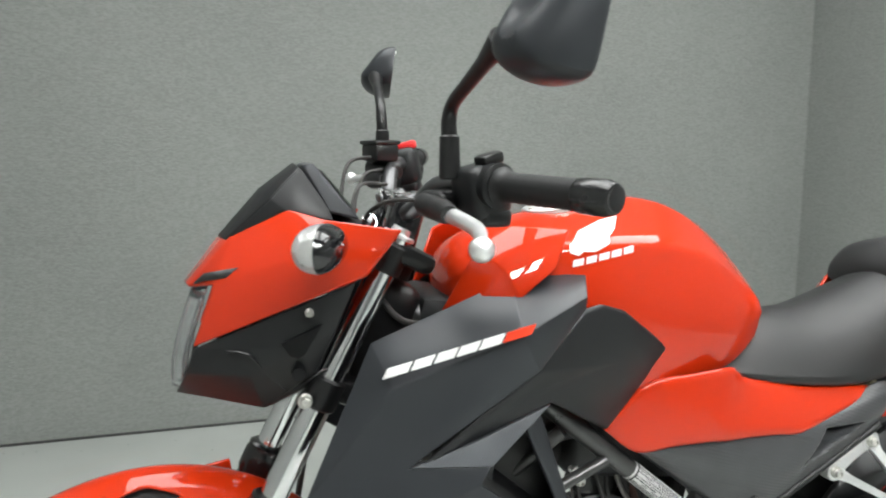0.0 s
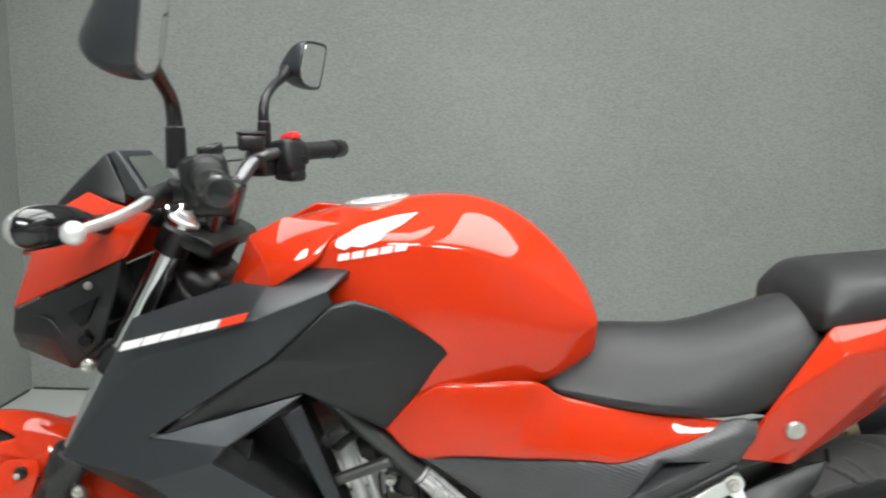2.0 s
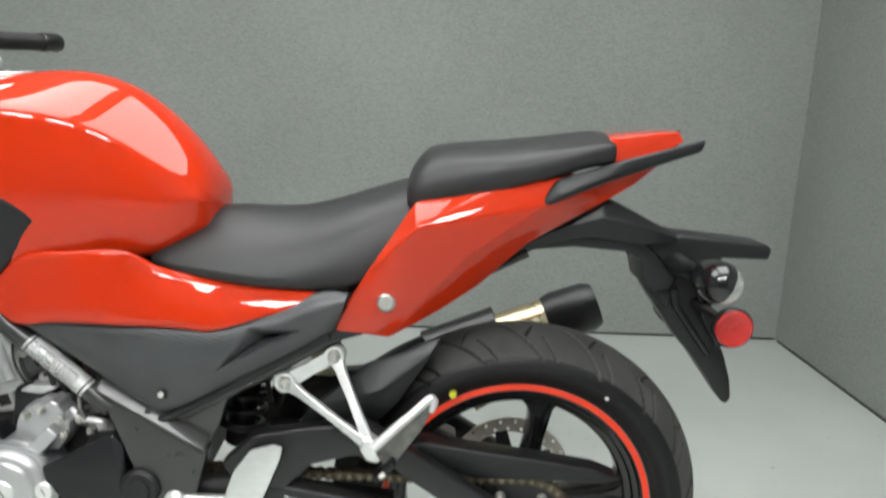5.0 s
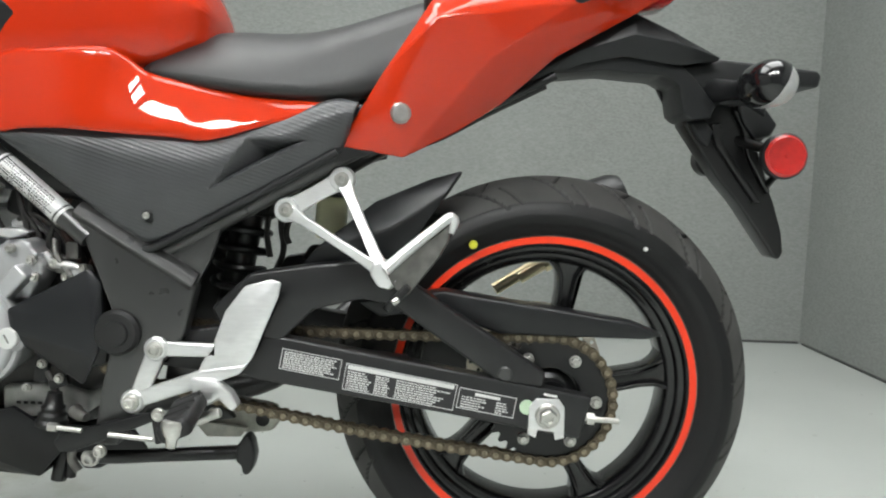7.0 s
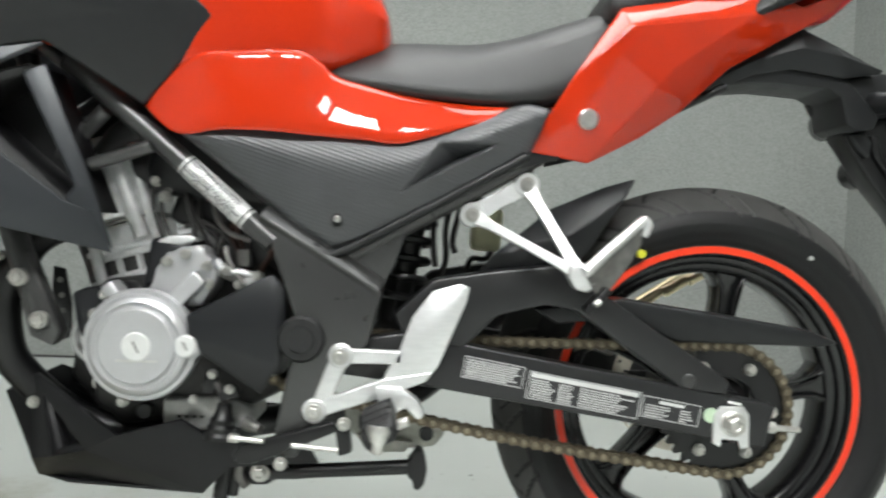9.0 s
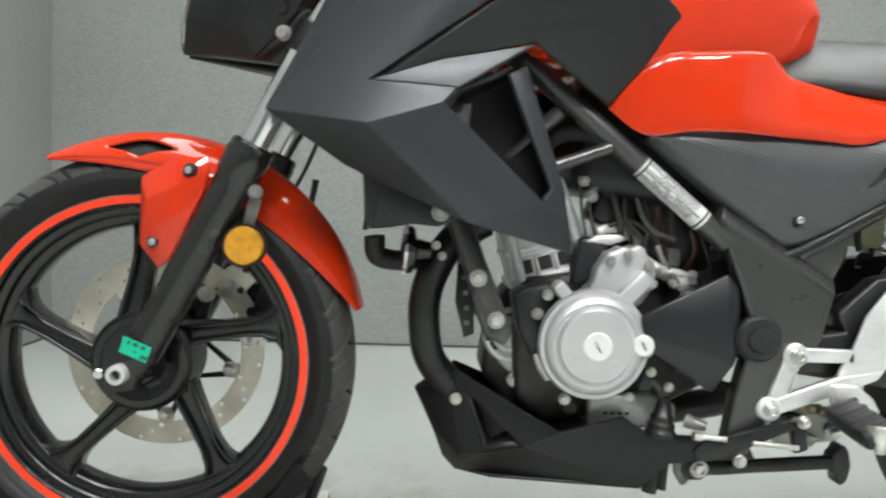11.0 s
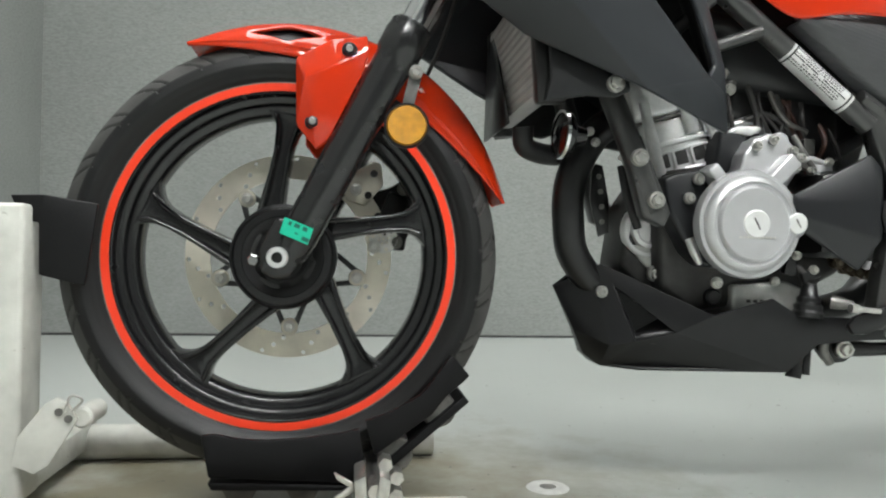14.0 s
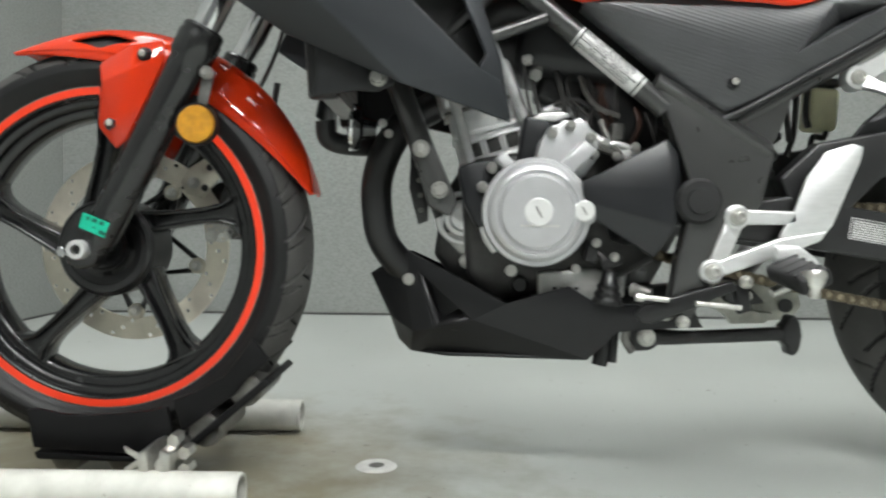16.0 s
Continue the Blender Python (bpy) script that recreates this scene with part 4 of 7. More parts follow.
bmesh.ops.delete(bm, geom=gone, context="FACES")
rimmed = {}
for e in bm.edges:
    if len(e.link_faces) == 1:
        for v in e.verts:
            if 75 < math.degrees(math.atan2(v.co.z - FZ, v.co.x - FX)) < 105 and abs(v.co.y) < 0.056:
                rimmed.setdefault(v, []).append(e.other_vert(v))
for _ in range(14):
    step = {v: (v.co * 2 + sum((n.co for n in ns), Vector())) / (2 + len(ns)) for v, ns in rimmed.items()}
    for v, c in step.items():
        v.co = c
MG = part("front_mudguard", bm, RED, BIKE, "glossy red front mudguard", sharp=50, solid=0.004)
# Added black sheet below the openings, in place of the shade inside the guard.
rows = []
for a in (77, 83, 90, 97, 103):
    w, drop = guard(a)
    rows.append([(FX + (0.3075 - drop * abs(t) ** 2.2) * math.cos(radians(a)), w * t, FZ + (0.3075 - drop * abs(t) ** 2.2) * math.sin(radians(a))) for t in np.linspace(-0.86, 0.86, 21)])
part("guard_opening_shade", sheet(bm_new(), rows), CRADLE_AND_SHADE, MG, "black sheet added to darken the guard openings", solid=0.002)
for s in (-1, 1):
    v = [(0.015, 0.078, 0.590), (0.060, 0.083, 0.614), (0.104, 0.088, 0.620), (0.107, 0.089, 0.600), (0.098, 0.094, 0.568), (0.058, 0.096, 0.484), (0.043, 0.094, 0.472), (0.018, 0.090, 0.502), (0.030, 0.102, 0.560), (0.070, 0.100, 0.580)]
    v = [(x, s * y, z) for x, y, z in v]
    part("mudguard_bracket", facets(bm_new(), v, [(0, 1, 9, 8), (1, 2, 3, 9), (3, 4, 9), (9, 4, 5, 8), (8, 5, 6), (0, 8, 7), (8, 6, 7)]), RED, MG, sharp=25, solid=0.005, bevel=0.003)
bolts(MG, 0.0100, [(0.082, -0.0945, 0.599), (0.038, -0.0955, 0.506)], DARKBOLT)
bolts(MG, 0.0062, [(0.082, -0.1005, 0.599), (0.038, -0.1015, 0.506)], CAPBOLT)
bolts(MG, 0.0090, [(0.166, -0.098, 0.575)])
bm = slab(bm_new(), [(0.160, 0.580), (0.176, 0.578), (0.163, 0.525), (0.148, 0.527)], -0.092, -0.089, 0.001)
part("reflector_bracket", bm, CASE, MG)
bm = bm_new()
ring = [(0.024 * math.cos(radians(22.5 * k)), -0.1105, 0.024 * math.sin(radians(22.5 * k))) for k in range(16)]
vo = [bm.verts.new((0.155 + x * 1.125, -0.104, 0.505 + z * 1.125)) for x, y, z in ring]
vi = [bm.verts.new((0.155 + x, y, 0.505 + z)) for x, y, z in ring]
vc = bm.verts.new((0.155, -0.110, 0.505))
for k in range(16):
    j = (k + 1) % 16
    bm.faces.new((vo[k], vo[j], vi[j], vi[k]))
    bm.faces.new((vi[k], vi[j], vc))
bm.faces.new(vo[::-1])
part("side_reflector", bm, AMBER, MG, "round amber reflector")
bm = lathe(bm_new(), (0.155, -0.100, 0.505), (0, -1, 0), [(0, 0), (0, 0.0285), (0.007, 0.0285), (0.0085, 0.0275), (0.0085, 0.026)], 36)
part("reflector_rim", bm, PLASTIC, MG)

# fork
def fork_at(z):
    return 0.009 + 0.504 * (z - 0.333)


for s in (-1, 1):
    y = s * 0.089
    d = Vector((0.504, 0, 1)).normalized()
    base = Vector((fork_at(0.335), y, 0.335))
    bm = lathe(bm_new(), base, d, [(0, 0.0), (0, 0.020), (0.03, 0.0245), (0.27, 0.0258), (0.288, 0.0262), (0.294, 0.0290), (0.322, 0.0295), (0.326, 0.028), (0.334, 0.028), (0.338, 0.024), (0.338, 0)], 32)
    FK = part("fork_leg", bm, FORKBLK, BIKE, "black fork slider")
    bm = slab(bm_new(), [(-0.022, 0.318), (-0.006, 0.308), (0.016, 0.312), (0.036, 0.36), (0.022, 0.385), (-0.004, 0.385), (-0.024, 0.345)], y - 0.018, y + 0.018, 0.006, 3)
    part("axle_lug", bm, FORKBLK, FK)
    bm = rod(bm_new(), (fork_at(0.63), y, 0.63), (fork_at(0.972), y, 0.972), 0.0185, seg=32)
    part("stanchion", bm, CHROME, FK, "bright chromed fork tube")
    bm = rod(bm_new(), (fork_at(0.752), y, 0.752), (fork_at(0.790), y, 0.790), 0.0235, seg=24, bev=0.003)
    part("clamp", bm, SATIN, FK)
    bm = rod(bm_new(), (fork_at(0.925), y, 0.925), (fork_at(0.960), y, 0.960), 0.0235, seg=24, bev=0.003)
    part("top_clamp", bm, SATIN, FK)
    bm = lathe(bm_new(), (fork_at(0.968), y, 0.968), d, [(0, 0.0215), (0.004, 0.0215), (0.006, 0.019), (0.006, 0.013), (0.013, 0.012), (0.014, 0.010), (0.014, 0)], 24)
    part("fork_cap", bm, BRUSHED, FK, "bright fork top cap")
bolts(BIKE, 0.0095, [(0.203, -0.122, 0.772)])
bm = box(bm_new(), (fork_at(0.765) + 0.03, 0, 0.768), (0.09, 0.20, 0.032), (0, 26, 0), 0.01)
part("lower_yoke", bm, SATIN, BIKE)
bm = box(bm_new(), (fork_at(0.942) + 0.025, 0, 0.944), (0.075, 0.22, 0.026), (0, 26, 0), 0.01)
part("upper_yoke", bm, SATIN, BIKE)
bm = rod(bm_new(), (0.265, 0, 0.77), (0.35, 0, 0.94), 0.030, seg=24)
part("steering_stem", bm, SATIN, BIKE)
# sticker low on the fork leg
bm = bm_new()
slab(bm, [(0.008, 0.386), (0.043, 0.372), (0.036, 0.352), (0.002, 0.366)], -0.1160, -0.1152, 0)
ST = part("sticker", bm, GREEN, BIKE, "small green paper sticker on the fork")
bars(ST, DARKGREEN, [(0.012, 0.3765, 0.004, 0.005, -22), (0.019, 0.374, 0.007, 0.005, -22), (0.029, 0.370, 0.006, 0.005, -22), (0.020, 0.3655, 0.004, 0.002, -22), (0.028, 0.358, 0.009, 0.005, -22)], -0.1165)


# ---- frame ----
for s in (-1, 1):
    bm = tube(bm_new(), [(0.36, s * 0.05, 0.86), (0.44, s * 0.085, 0.80), (0.51, s * 0.108, 0.750)], 0.016, 16)
    rod(bm, (0.50, s * 0.106, 0.758), (0.775, s * 0.121, 0.528), 0.0142, seg=20)
    FR = part("frame_tube", bm, FRAMEBLK, BIKE, "black painted steel frame tube")
    if s < 0:
        bm = bm_new()
        d = Vector((0.077, 0, -0.065)).normalized()
        rod(bm, (0.660, -0.1149, 0.6240), (0.742, -0.1195, 0.5555), 0.0148, seg=24)
        LB = part("frame_label", bm, LABEL, FR, "silver specification label round the tube")
        a0, a1 = Vector((0.655, -0.1146, 0.628)), Vector((0.748, -0.1198, 0.5505))
        fw = (a1 - a0).normalized()
        out = (Vector((0, -1, 0)) - fw * fw.dot(Vector((0, -1, 0)))).normalized()
        up = out.cross(fw) if out.cross(fw).z > 0 else fw.cross(out)
        random.seed(8)
        span = 0.106
        for row in range(9):
            ang = radians(52 - 13 * row)
            bm = bm_new()
            t = 0.012 if row not in (3, 6) else 0.030
            while t < span - 0.012:
                w = random.uniform(0.0012, 0.0040) if row not in (0, 5) else random.uniform(0.006, 0.016)
                ring = []
                for tt in (t, t + w):
                    for g in (ang - 0.06, ang + 0.06):
                        ring.append(a0 + fw * tt + (out * math.cos(g) + up * math.sin(g)) * 0.0151)
                bm.faces.new([bm.verts.new(ring[i]) for i in (0, 2, 3, 1)])
                t += w + random.uniform(0.0008, 0.0018) + (0.008 if random.random() < 0.07 else 0)
            part("text_bar", bm, INK_AND_SHADE, LB)
        rod(bm := bm_new(), (0.6625, -0.1152, 0.6219), (0.6645, -0.1153, 0.6202), 0.0150, seg=24)
        part("label_border", bm, INK_AND_SHADE, LB)
        rod(bm := bm_new(), (0.737, -0.1193, 0.5597), (0.739, -0.1194, 0.5580), 0.0150, seg=24)
        part("label_border", bm, INK_AND_SHADE, LB)
    # pivot plate and rear rail
    ol = [(0.760, 0.560), (0.790, 0.552), (0.860, 0.510), (0.916, 0.470), (0.900, 0.405), (0.866, 0.362), (0.838, 0.305), (0.812, 0.255), (0.780, 0.255), (0.792, 0.330), (0.812, 0.420), (0.790, 0.480)]
    bm = slab(bm_new(), ol, s * 0.118 - 0.014, s * 0.118 + 0.014, 0.004, 3)
    PV = part("pivot_plate", bm, FRAMEBLK, BIKE, "black pressed pivot plate")
    v = [(0.768, -0.117, 0.580), (0.917, -0.119, 0.486), (0.916, -0.128, 0.478), (0.765, -0.130, 0.572), (0.912, -0.1365, 0.470), (0.760, -0.1385, 0.563), (0.907, -0.130, 0.462), (0.756, -0.131, 0.556), (0.908, -0.110, 0.464), (0.756, -0.110, 0.558), (0.917, -0.110, 0.484), (0.768, -0.110, 0.578)]
    part("plate_rib", facets(bm_new(), v, [(0, 1, 2, 3), (3, 2, 4, 5), (5, 4, 6, 7), (7, 6, 8, 9), (1, 10, 8, 6, 4, 2), (0, 3, 5, 7, 9, 11), (9, 8, 10, 11), (11, 10, 1, 0)], -s), FRAMEBLK, PV, sharp=60, bevel=0.002)
    bm = lathe(bm_new(), (0.816, s * 0.130, 0.408), (0, s, 0), [(0, 0.030), (0.008, 0.030), (0.013, 0.026), (0.013, 0.017), (0.016, 0.016), (0.016, 0)], 32)
    part("pivot_cap", bm, RUBBER, PV)
    bm = tube(bm_new(), [(0.845, s * 0.108, 0.500), (0.96, s * 0.106, 0.566), (1.11, s * 0.098, 0.652), (1.20, s * 0.076, 0.704), (1.26, s * 0.050, 0.735)], 0.0125, 14, 4)
    part("rear_rail", bm, FRAMEBLK, BIKE)
    bm = rod(bm_new(), (0.555, s * 0.110, 0.690), (0.49, s * 0.09, 0.63), 0.010)
    part("frame_gusset", bm, FRAMEBLK, BIKE)
    # hanger to the engine
    bm = tube(bm_new(), [(0.36, s * 0.06, 0.80), (0.405, s * 0.085, 0.62), (0.448, s * 0.100, 0.500), (0.485, s * 0.100, 0.405)], 0.016, 14, 6, 1.0)
    slab(bm, [(0.436, 0.500), (0.462, 0.506), (0.505, 0.405), (0.495, 0.385), (0.466, 0.398)], s * 0.1 - 0.012, s * 0.1 + 0.012, 0.004)
    part("engine_hanger", bm, FRAMEBLK, BIKE)
bolts(BIKE, 0.0115, [(0.456, -0.122, 0.474), (0.481, -0.118, 0.420)])
bm = rod(bm_new(), (0.545, -0.128, 0.618), (0.618, -0.122, 0.645), 0.0085, seg=14)
part("brace_rod", bm, FRAMEBLK, BIKE)

# ---- engine ----
ol = [(0.520, 0.300), (0.512, 0.420), (0.525, 0.468), (0.600, 0.480), (0.680, 0.500), (0.760, 0.500), (0.800, 0.440), (0.795, 0.330), (0.720, 0.290), (0.560, 0.268)]
EN = part("engine", slab(bm_new(), ol, -0.050, 0.090, 0.012, 3), BLOCK, BIKE, "single cylinder engine with cast cases")
bm = slab(bm_new(), [(0.472, 0.330), (0.486, 0.420), (0.510, 0.455), (0.560, 0.455), (0.575, 0.360), (0.580, 0.285), (0.520, 0.275)], -0.016, 0.080, 0.010, 3)
part("crankcase_front", bm, BLOCK, EN)
# round generator cover in steps
GX, GZ = 0.609, 0.392
bm = lathe(bm_new(), (GX, -0.046, GZ), (0, -1, 0), [(0, 0.0), (0, 0.062), (0.056, 0.062), (0.060, 0.0715), (0.072, 0.0725), (0.076, 0.0705), (0.0765, 0.0655), (0.080, 0.0640), (0.0845, 0.0600), (0.0865, 0.0555), (0.0840, 0.0535), (0.0840, 0.0500), (0.0870, 0.0490), (0.0895, 0.0460), (0.0895, 0)], 80)
GC = part("generator_cover", bm, SILVER, EN, "silver painted round engine cover")
bm = slab(bm_new(), [(0.596, 0.448), (0.612, 0.470), (0.616, 0.490), (0.622, 0.496), (0.630, 0.511), (0.640, 0.512), (0.648, 0.519), (0.660, 0.517), (0.668, 0.522), (0.680, 0.517), (0.682, 0.508), (0.690, 0.502), (0.688, 0.494), (0.695, 0.488), (0.694, 0.466), (0.676, 0.440), (0.640, 0.440)], -0.092, -0.050, 0.004, 3)
part("cover_lobe", bm, SILVER, EN)
for x, z, r in ((GX + 0.001, 0.392, 0.0185), (0.670, 0.394, 0.0140)):
    bm = lathe(bm_new(), (x, -0.1235 if r < 0.017 else -0.1275, z), (0, -1, 0), [(0, 0), (0, r), (0.008, r), (0.0095, r - 0.0015), (0.0095, 0)], 32)
    part("inspection_cap", bm, CAPMETAL, GC, "bright slotted inspection cap")
    box(bm := bm_new(), (x, -0.1332 if r < 0.017 else -0.1372, z), (0.0020, 0.001, r * 0.9), (0, -28, 0), 0)
    part("slot", bm, CASE, GC)
rod(bm := bm_new(), (0.670, -0.070, 0.394), (0.670, -0.1255, 0.394), 0.020, seg=28, bev=0.004)
part("cap_boss", bm, SILVER, EN)
for k in range(10):
    bars(GC, ZINC, [(0.586 + 0.0052 * k, 0.3725, 0.0036, 0.0030, 0)], -0.1362, "cast_mark")
# two ribs that run off the rim of the cover
for px, pz, qx, qz, w in ((0.560, 0.468, 0.584, 0.440, 0.0085), (0.640, 0.440, 0.680, 0.482, 0.0115)):
    d = Vector((qx - px, qz - pz)).normalized() * w
    bm = slab(bm_new(), [(px - d.y, pz + d.x), (qx - d.y, qz + d.x), (qx + d.y, qz - d.x), (px + d.y, pz - d.x)], -0.114, -0.080, 0.004, 3)
    part("cover_rib", bm, SILVER, GC)
# black left crankcase cover with its small lever
bm = slab(bm_new(), [(0.505, 0.452), (0.522, 0.460), (0.575, 0.470), (0.590, 0.448), (0.570, 0.400), (0.574, 0.350), (0.585, 0.334), (0.566, 0.334), (0.543, 0.352), (0.514, 0.404)], -0.086, -0.040, 0.005, 3)
part("crankcase_cover", bm, GLOSSBLK2, EN, "black crankcase cover")
bm = tube(bm_new(), [(0.540, -0.090, 0.372), (0.546, -0.092, 0.356), (0.556, -0.090, 0.338)], [0.0055, 0.0065, 0.004], 10)
part("small_lever", bm, ALU, EN)
bolts(EN, 0.0080, [(0.539, -0.092, 0.426), (0.552, -0.092, 0.452), (0.579, -0.094, 0.313)])
bolts(EN, 0.0070, [(0.516, -0.060, 0.449), (0.632, -0.097, 0.499), (0.656, -0.097, 0.509), (0.684, -0.097, 0.494), (0.688, -0.097, 0.471)])
# water pump in front, set further in
bm = lathe(bm_new(), (0.514, -0.008, 0.384), (0, -1, 0), [(0, 0.0), (0, 0.040), (0.010, 0.040), (0.013, 0.037), (0.013, 0.033), (0.007, 0.031), (0.007, 0.027), (0.015, 0.025), (0.017, 0.020), (0.013, 0.016), (0.016, 0)], 36)
part("pump_cover", bm, ALU, EN, "grey ribbed pump cover")
bm = slab(bm_new(), [(0.486, 0.362), (0.500, 0.340), (0.540, 0.305), (0.566, 0.296), (0.580, 0.312), (0.576, 0.330), (0.556, 0.336), (0.530, 0.352), (0.510, 0.366)], -0.020, 0.0, 0.005, 3)
part("pump_arm", bm, CASTPALE, EN)
bolts(EN, 0.0115, [(0.521, -0.026, 0.322)])
rod(bm := bm_new(), (0.563, -0.010, 0.319), (0.563, -0.0215, 0.319), 0.009, seg=18, bev=0.001)
part("plug", bm, SATIN, EN)
rod(bm := bm_new(), (0.594, -0.030, 0.291), (0.594, -0.060, 0.291), 0.012, seg=20, bev=0.003)
part("rubber_plug", bm, SATIN, EN)
# cylinder leaning forward
CA = Vector((-0.062, 0, 0.215)).normalized()
C0 = Vector((0.566, 0, 0.455))
side = Vector((CA.z, 0, -CA.x))


def block(bm, h0, h1, w0, w1, half, bev=0.006):
    ol = []
    for h, w in ((h0, -w0), (h1, -w0), (h1, w1), (h0, w1)):
        p = C0 + CA * h + side * w
        ol.append((p.x, p.z))
    return slab(bm, ol, -half, 0.070, bev, 3)


CYL = part("cylinder", block(bm_new(), -0.01, 0.095, 0.050, 0.048, 0.026), ALU, EN, "bare aluminium cylinder")
# Pocket floors are dark blocks, so the shade of the recesses is painted.
for k in range(3):
    o = -0.036 + 0.0285 * k
    part("cylinder_pocket", block(bm_new(), 0.026, 0.046, -o, o + 0.019, 0.0265, 0.001), BLOCK, CYL)
    part("pocket_rim", block(bm_new(), 0.046, 0.050, -o + 0.004, o + 0.023, 0.031, 0.001), ALU, CYL)
    part("pocket_web", block(bm_new(), 0.020, 0.050, -o + 0.0055, o - 0.0015, 0.031, 0.001), ALU, CYL)
part("cylinder_lip", block(bm_new(), 0.010, 0.022, 0.056, 0.052, 0.034, 0.003), ALU, CYL)
part("cylinder_step", block(bm_new(), 0.056, 0.064, 0.053, 0.050, 0.030, 0.002), ALU, CYL)
part("head_gasket", block(bm_new(), 0.095, 0.099, 0.056, 0.052, 0.030, 0.001), CASE, CYL)
part("cylinder_head", block(bm_new(), 0.099, 0.175, 0.058, 0.056, 0.032, 0.010), ALU, EN, "aluminium cylinder head")
part("cam_cover", block(bm_new(), 0.175, 0.220, 0.056, 0.052, 0.030, 0.014), ALU, EN)
part("chain_tunnel", slab(bm_new(), [(0.588, 0.462), (0.640, 0.470), (0.645, 0.510), (0.622, 0.530), (0.598, 0.528)], -0.062, 0.02, 0.006, 3), GLOSSBLK2, EN)
part("tunnel_cap", slab(bm_new(), [(0.604, 0.522), (0.620, 0.532), (0.650, 0.534), (0.664, 0.528), (0.640, 0.518)], -0.064, -0.010, 0.004, 3), ALU, EN)
rod(bm := bm_new(), (0.611, -0.036, 0.500), (0.566, -0.034, 0.616), 0.0080, seg=16, bev=0.001)
rod(bm, (0.566, -0.034, 0.616), (0.550, -0.030, 0.640), 0.0095, seg=16)
part("oil_pipe", bm, ALU, EN)
rod(bm := bm_new(), (0.574, -0.026, 0.528), (0.534, -0.028, 0.634), 0.0115, seg=16)
part("coolant_pipe", bm, ALU, EN)
rod(bm := bm_new(), (0.524, -0.034, 0.462), (0.496, -0.030, 0.565), 0.0080, seg=16)
part("oil_pipe", bm, ALU, EN)
# Most materials here are near black to paint in the shade below the tank.
# throttle body, intake and clutter behind the cylinder
bm = tube(bm_new(), [(0.565, -0.01, 0.620), (0.62, -0.01, 0.640), (0.68, -0.01, 0.660)], [0.034, 0.030, 0.036], 20)
part("intake_duct", bm, RUBBER, BIKE)
bm = tube(bm_new(), [(0.530, -0.05, 0.640), (0.560, -0.065, 0.668), (0.600, -0.06, 0.672), (0.640, -0.04, 0.655)], 0.016, 14)
part("hose", bm, RUBBER, BIKE)
bm = box(bm_new(), (0.655, -0.015, 0.570), (0.075, 0.05, 0.060), (0, 20, 0), 0.012, 3)
part("throttle_body", bm, SATIN, BIKE)
bm = tube(bm_new(), [(0.600, -0.050, 0.622), (0.614, -0.050, 0.612), (0.618, -0.050, 0.596), (0.608, -0.048, 0.586)], 0.0075, 12)
part("elbow", bm, CASE, BIKE, "bright cast elbow")
bolts(BIKE, 0.0085, [(0.613, -0.056, 0.584), (0.602, -0.056, 0.606)])
rod(bm := bm_new(), (0.655, 0.0, 0.512), (0.655, -0.030, 0.512), 0.032, seg=28, bev=0.006)
SM = part("starter_motor", bm, SATIN, BIKE, "dark starter motor with a bright end band")
bm = tube(bm_new(), [(0.628, -0.036, 0.536), (0.648, -0.038, 0.542), (0.672, -0.038, 0.534), (0.688, -0.038, 0.512), (0.690, -0.036, 0.488), (0.684, -0.034, 0.470)], 0.0075, 12)
part("starter_band", bm, ALU, SM)
bm = box(bm_new(), (0.74, 0.0, 0.53), (0.10, 0.10, 0.10), (0, 0, 0), 0.02)
part("airbox_drain", bm, SATIN, BIKE)
bm = box(bm_new(), (0.70, 0.015, 0.66), (0.22, 0.16, 0.17), (0, 8, 0), 0.03, 3)
part("airbox", bm, PLASTIC, BIKE)
random.seed(4)
for k in range(11):
    x, z = 0.60 + 0.016 * k, 0.60 - 0.008 * k
    pts = [(x, -0.035 - 0.004 * (k % 3), z + 0.04), (x + random.uniform(-0.01, 0.02), -0.055, z - 0.01), (x + random.uniform(0.0, 0.03), -0.055, z - 0.05), (x + random.uniform(0.01, 0.03), -0.035, z - 0.10)]
    part("wire", tube(bm_new(), pts, random.choice((0.0022, 0.003, 0.0042)), 8, 6), COPPER if k in (6, 7, 9) else WIRE, BIKE)
# small castings, brackets and pipes on the cases behind the cover
for pts, r, m in (
    ([(0.690, -0.070, 0.500), (0.706, -0.078, 0.488), (0.724, -0.078, 0.486), (0.746, -0.074, 0.480)], 0.0055, ALU),
    ([(0.702, -0.070, 0.520), (0.708, -0.078, 0.500), (0.728, -0.080, 0.470)], 0.0045, CASE),
    ([(0.690, -0.082, 0.345), (0.705, -0.090, 0.330), (0.712, -0.090, 0.305)], 0.0050, WIRE),
    ([(0.455, -0.060, 0.470), (0.462, -0.064, 0.430), (0.480, -0.060, 0.385)], 0.0060, RUBBER),
    ([(0.640, -0.048, 0.545), (0.668, -0.056, 0.552), (0.700, -0.056, 0.530), (0.716, -0.056, 0.500)], 0.0035, WIRE),
    ([(0.676, -0.050, 0.585), (0.684, -0.056, 0.560), (0.700, -0.058, 0.540), (0.730, -0.056, 0.528)], 0.0040, CASE),
):
    part("pipe", tube(bm_new(), pts, r, 10, 6), m, BIKE)
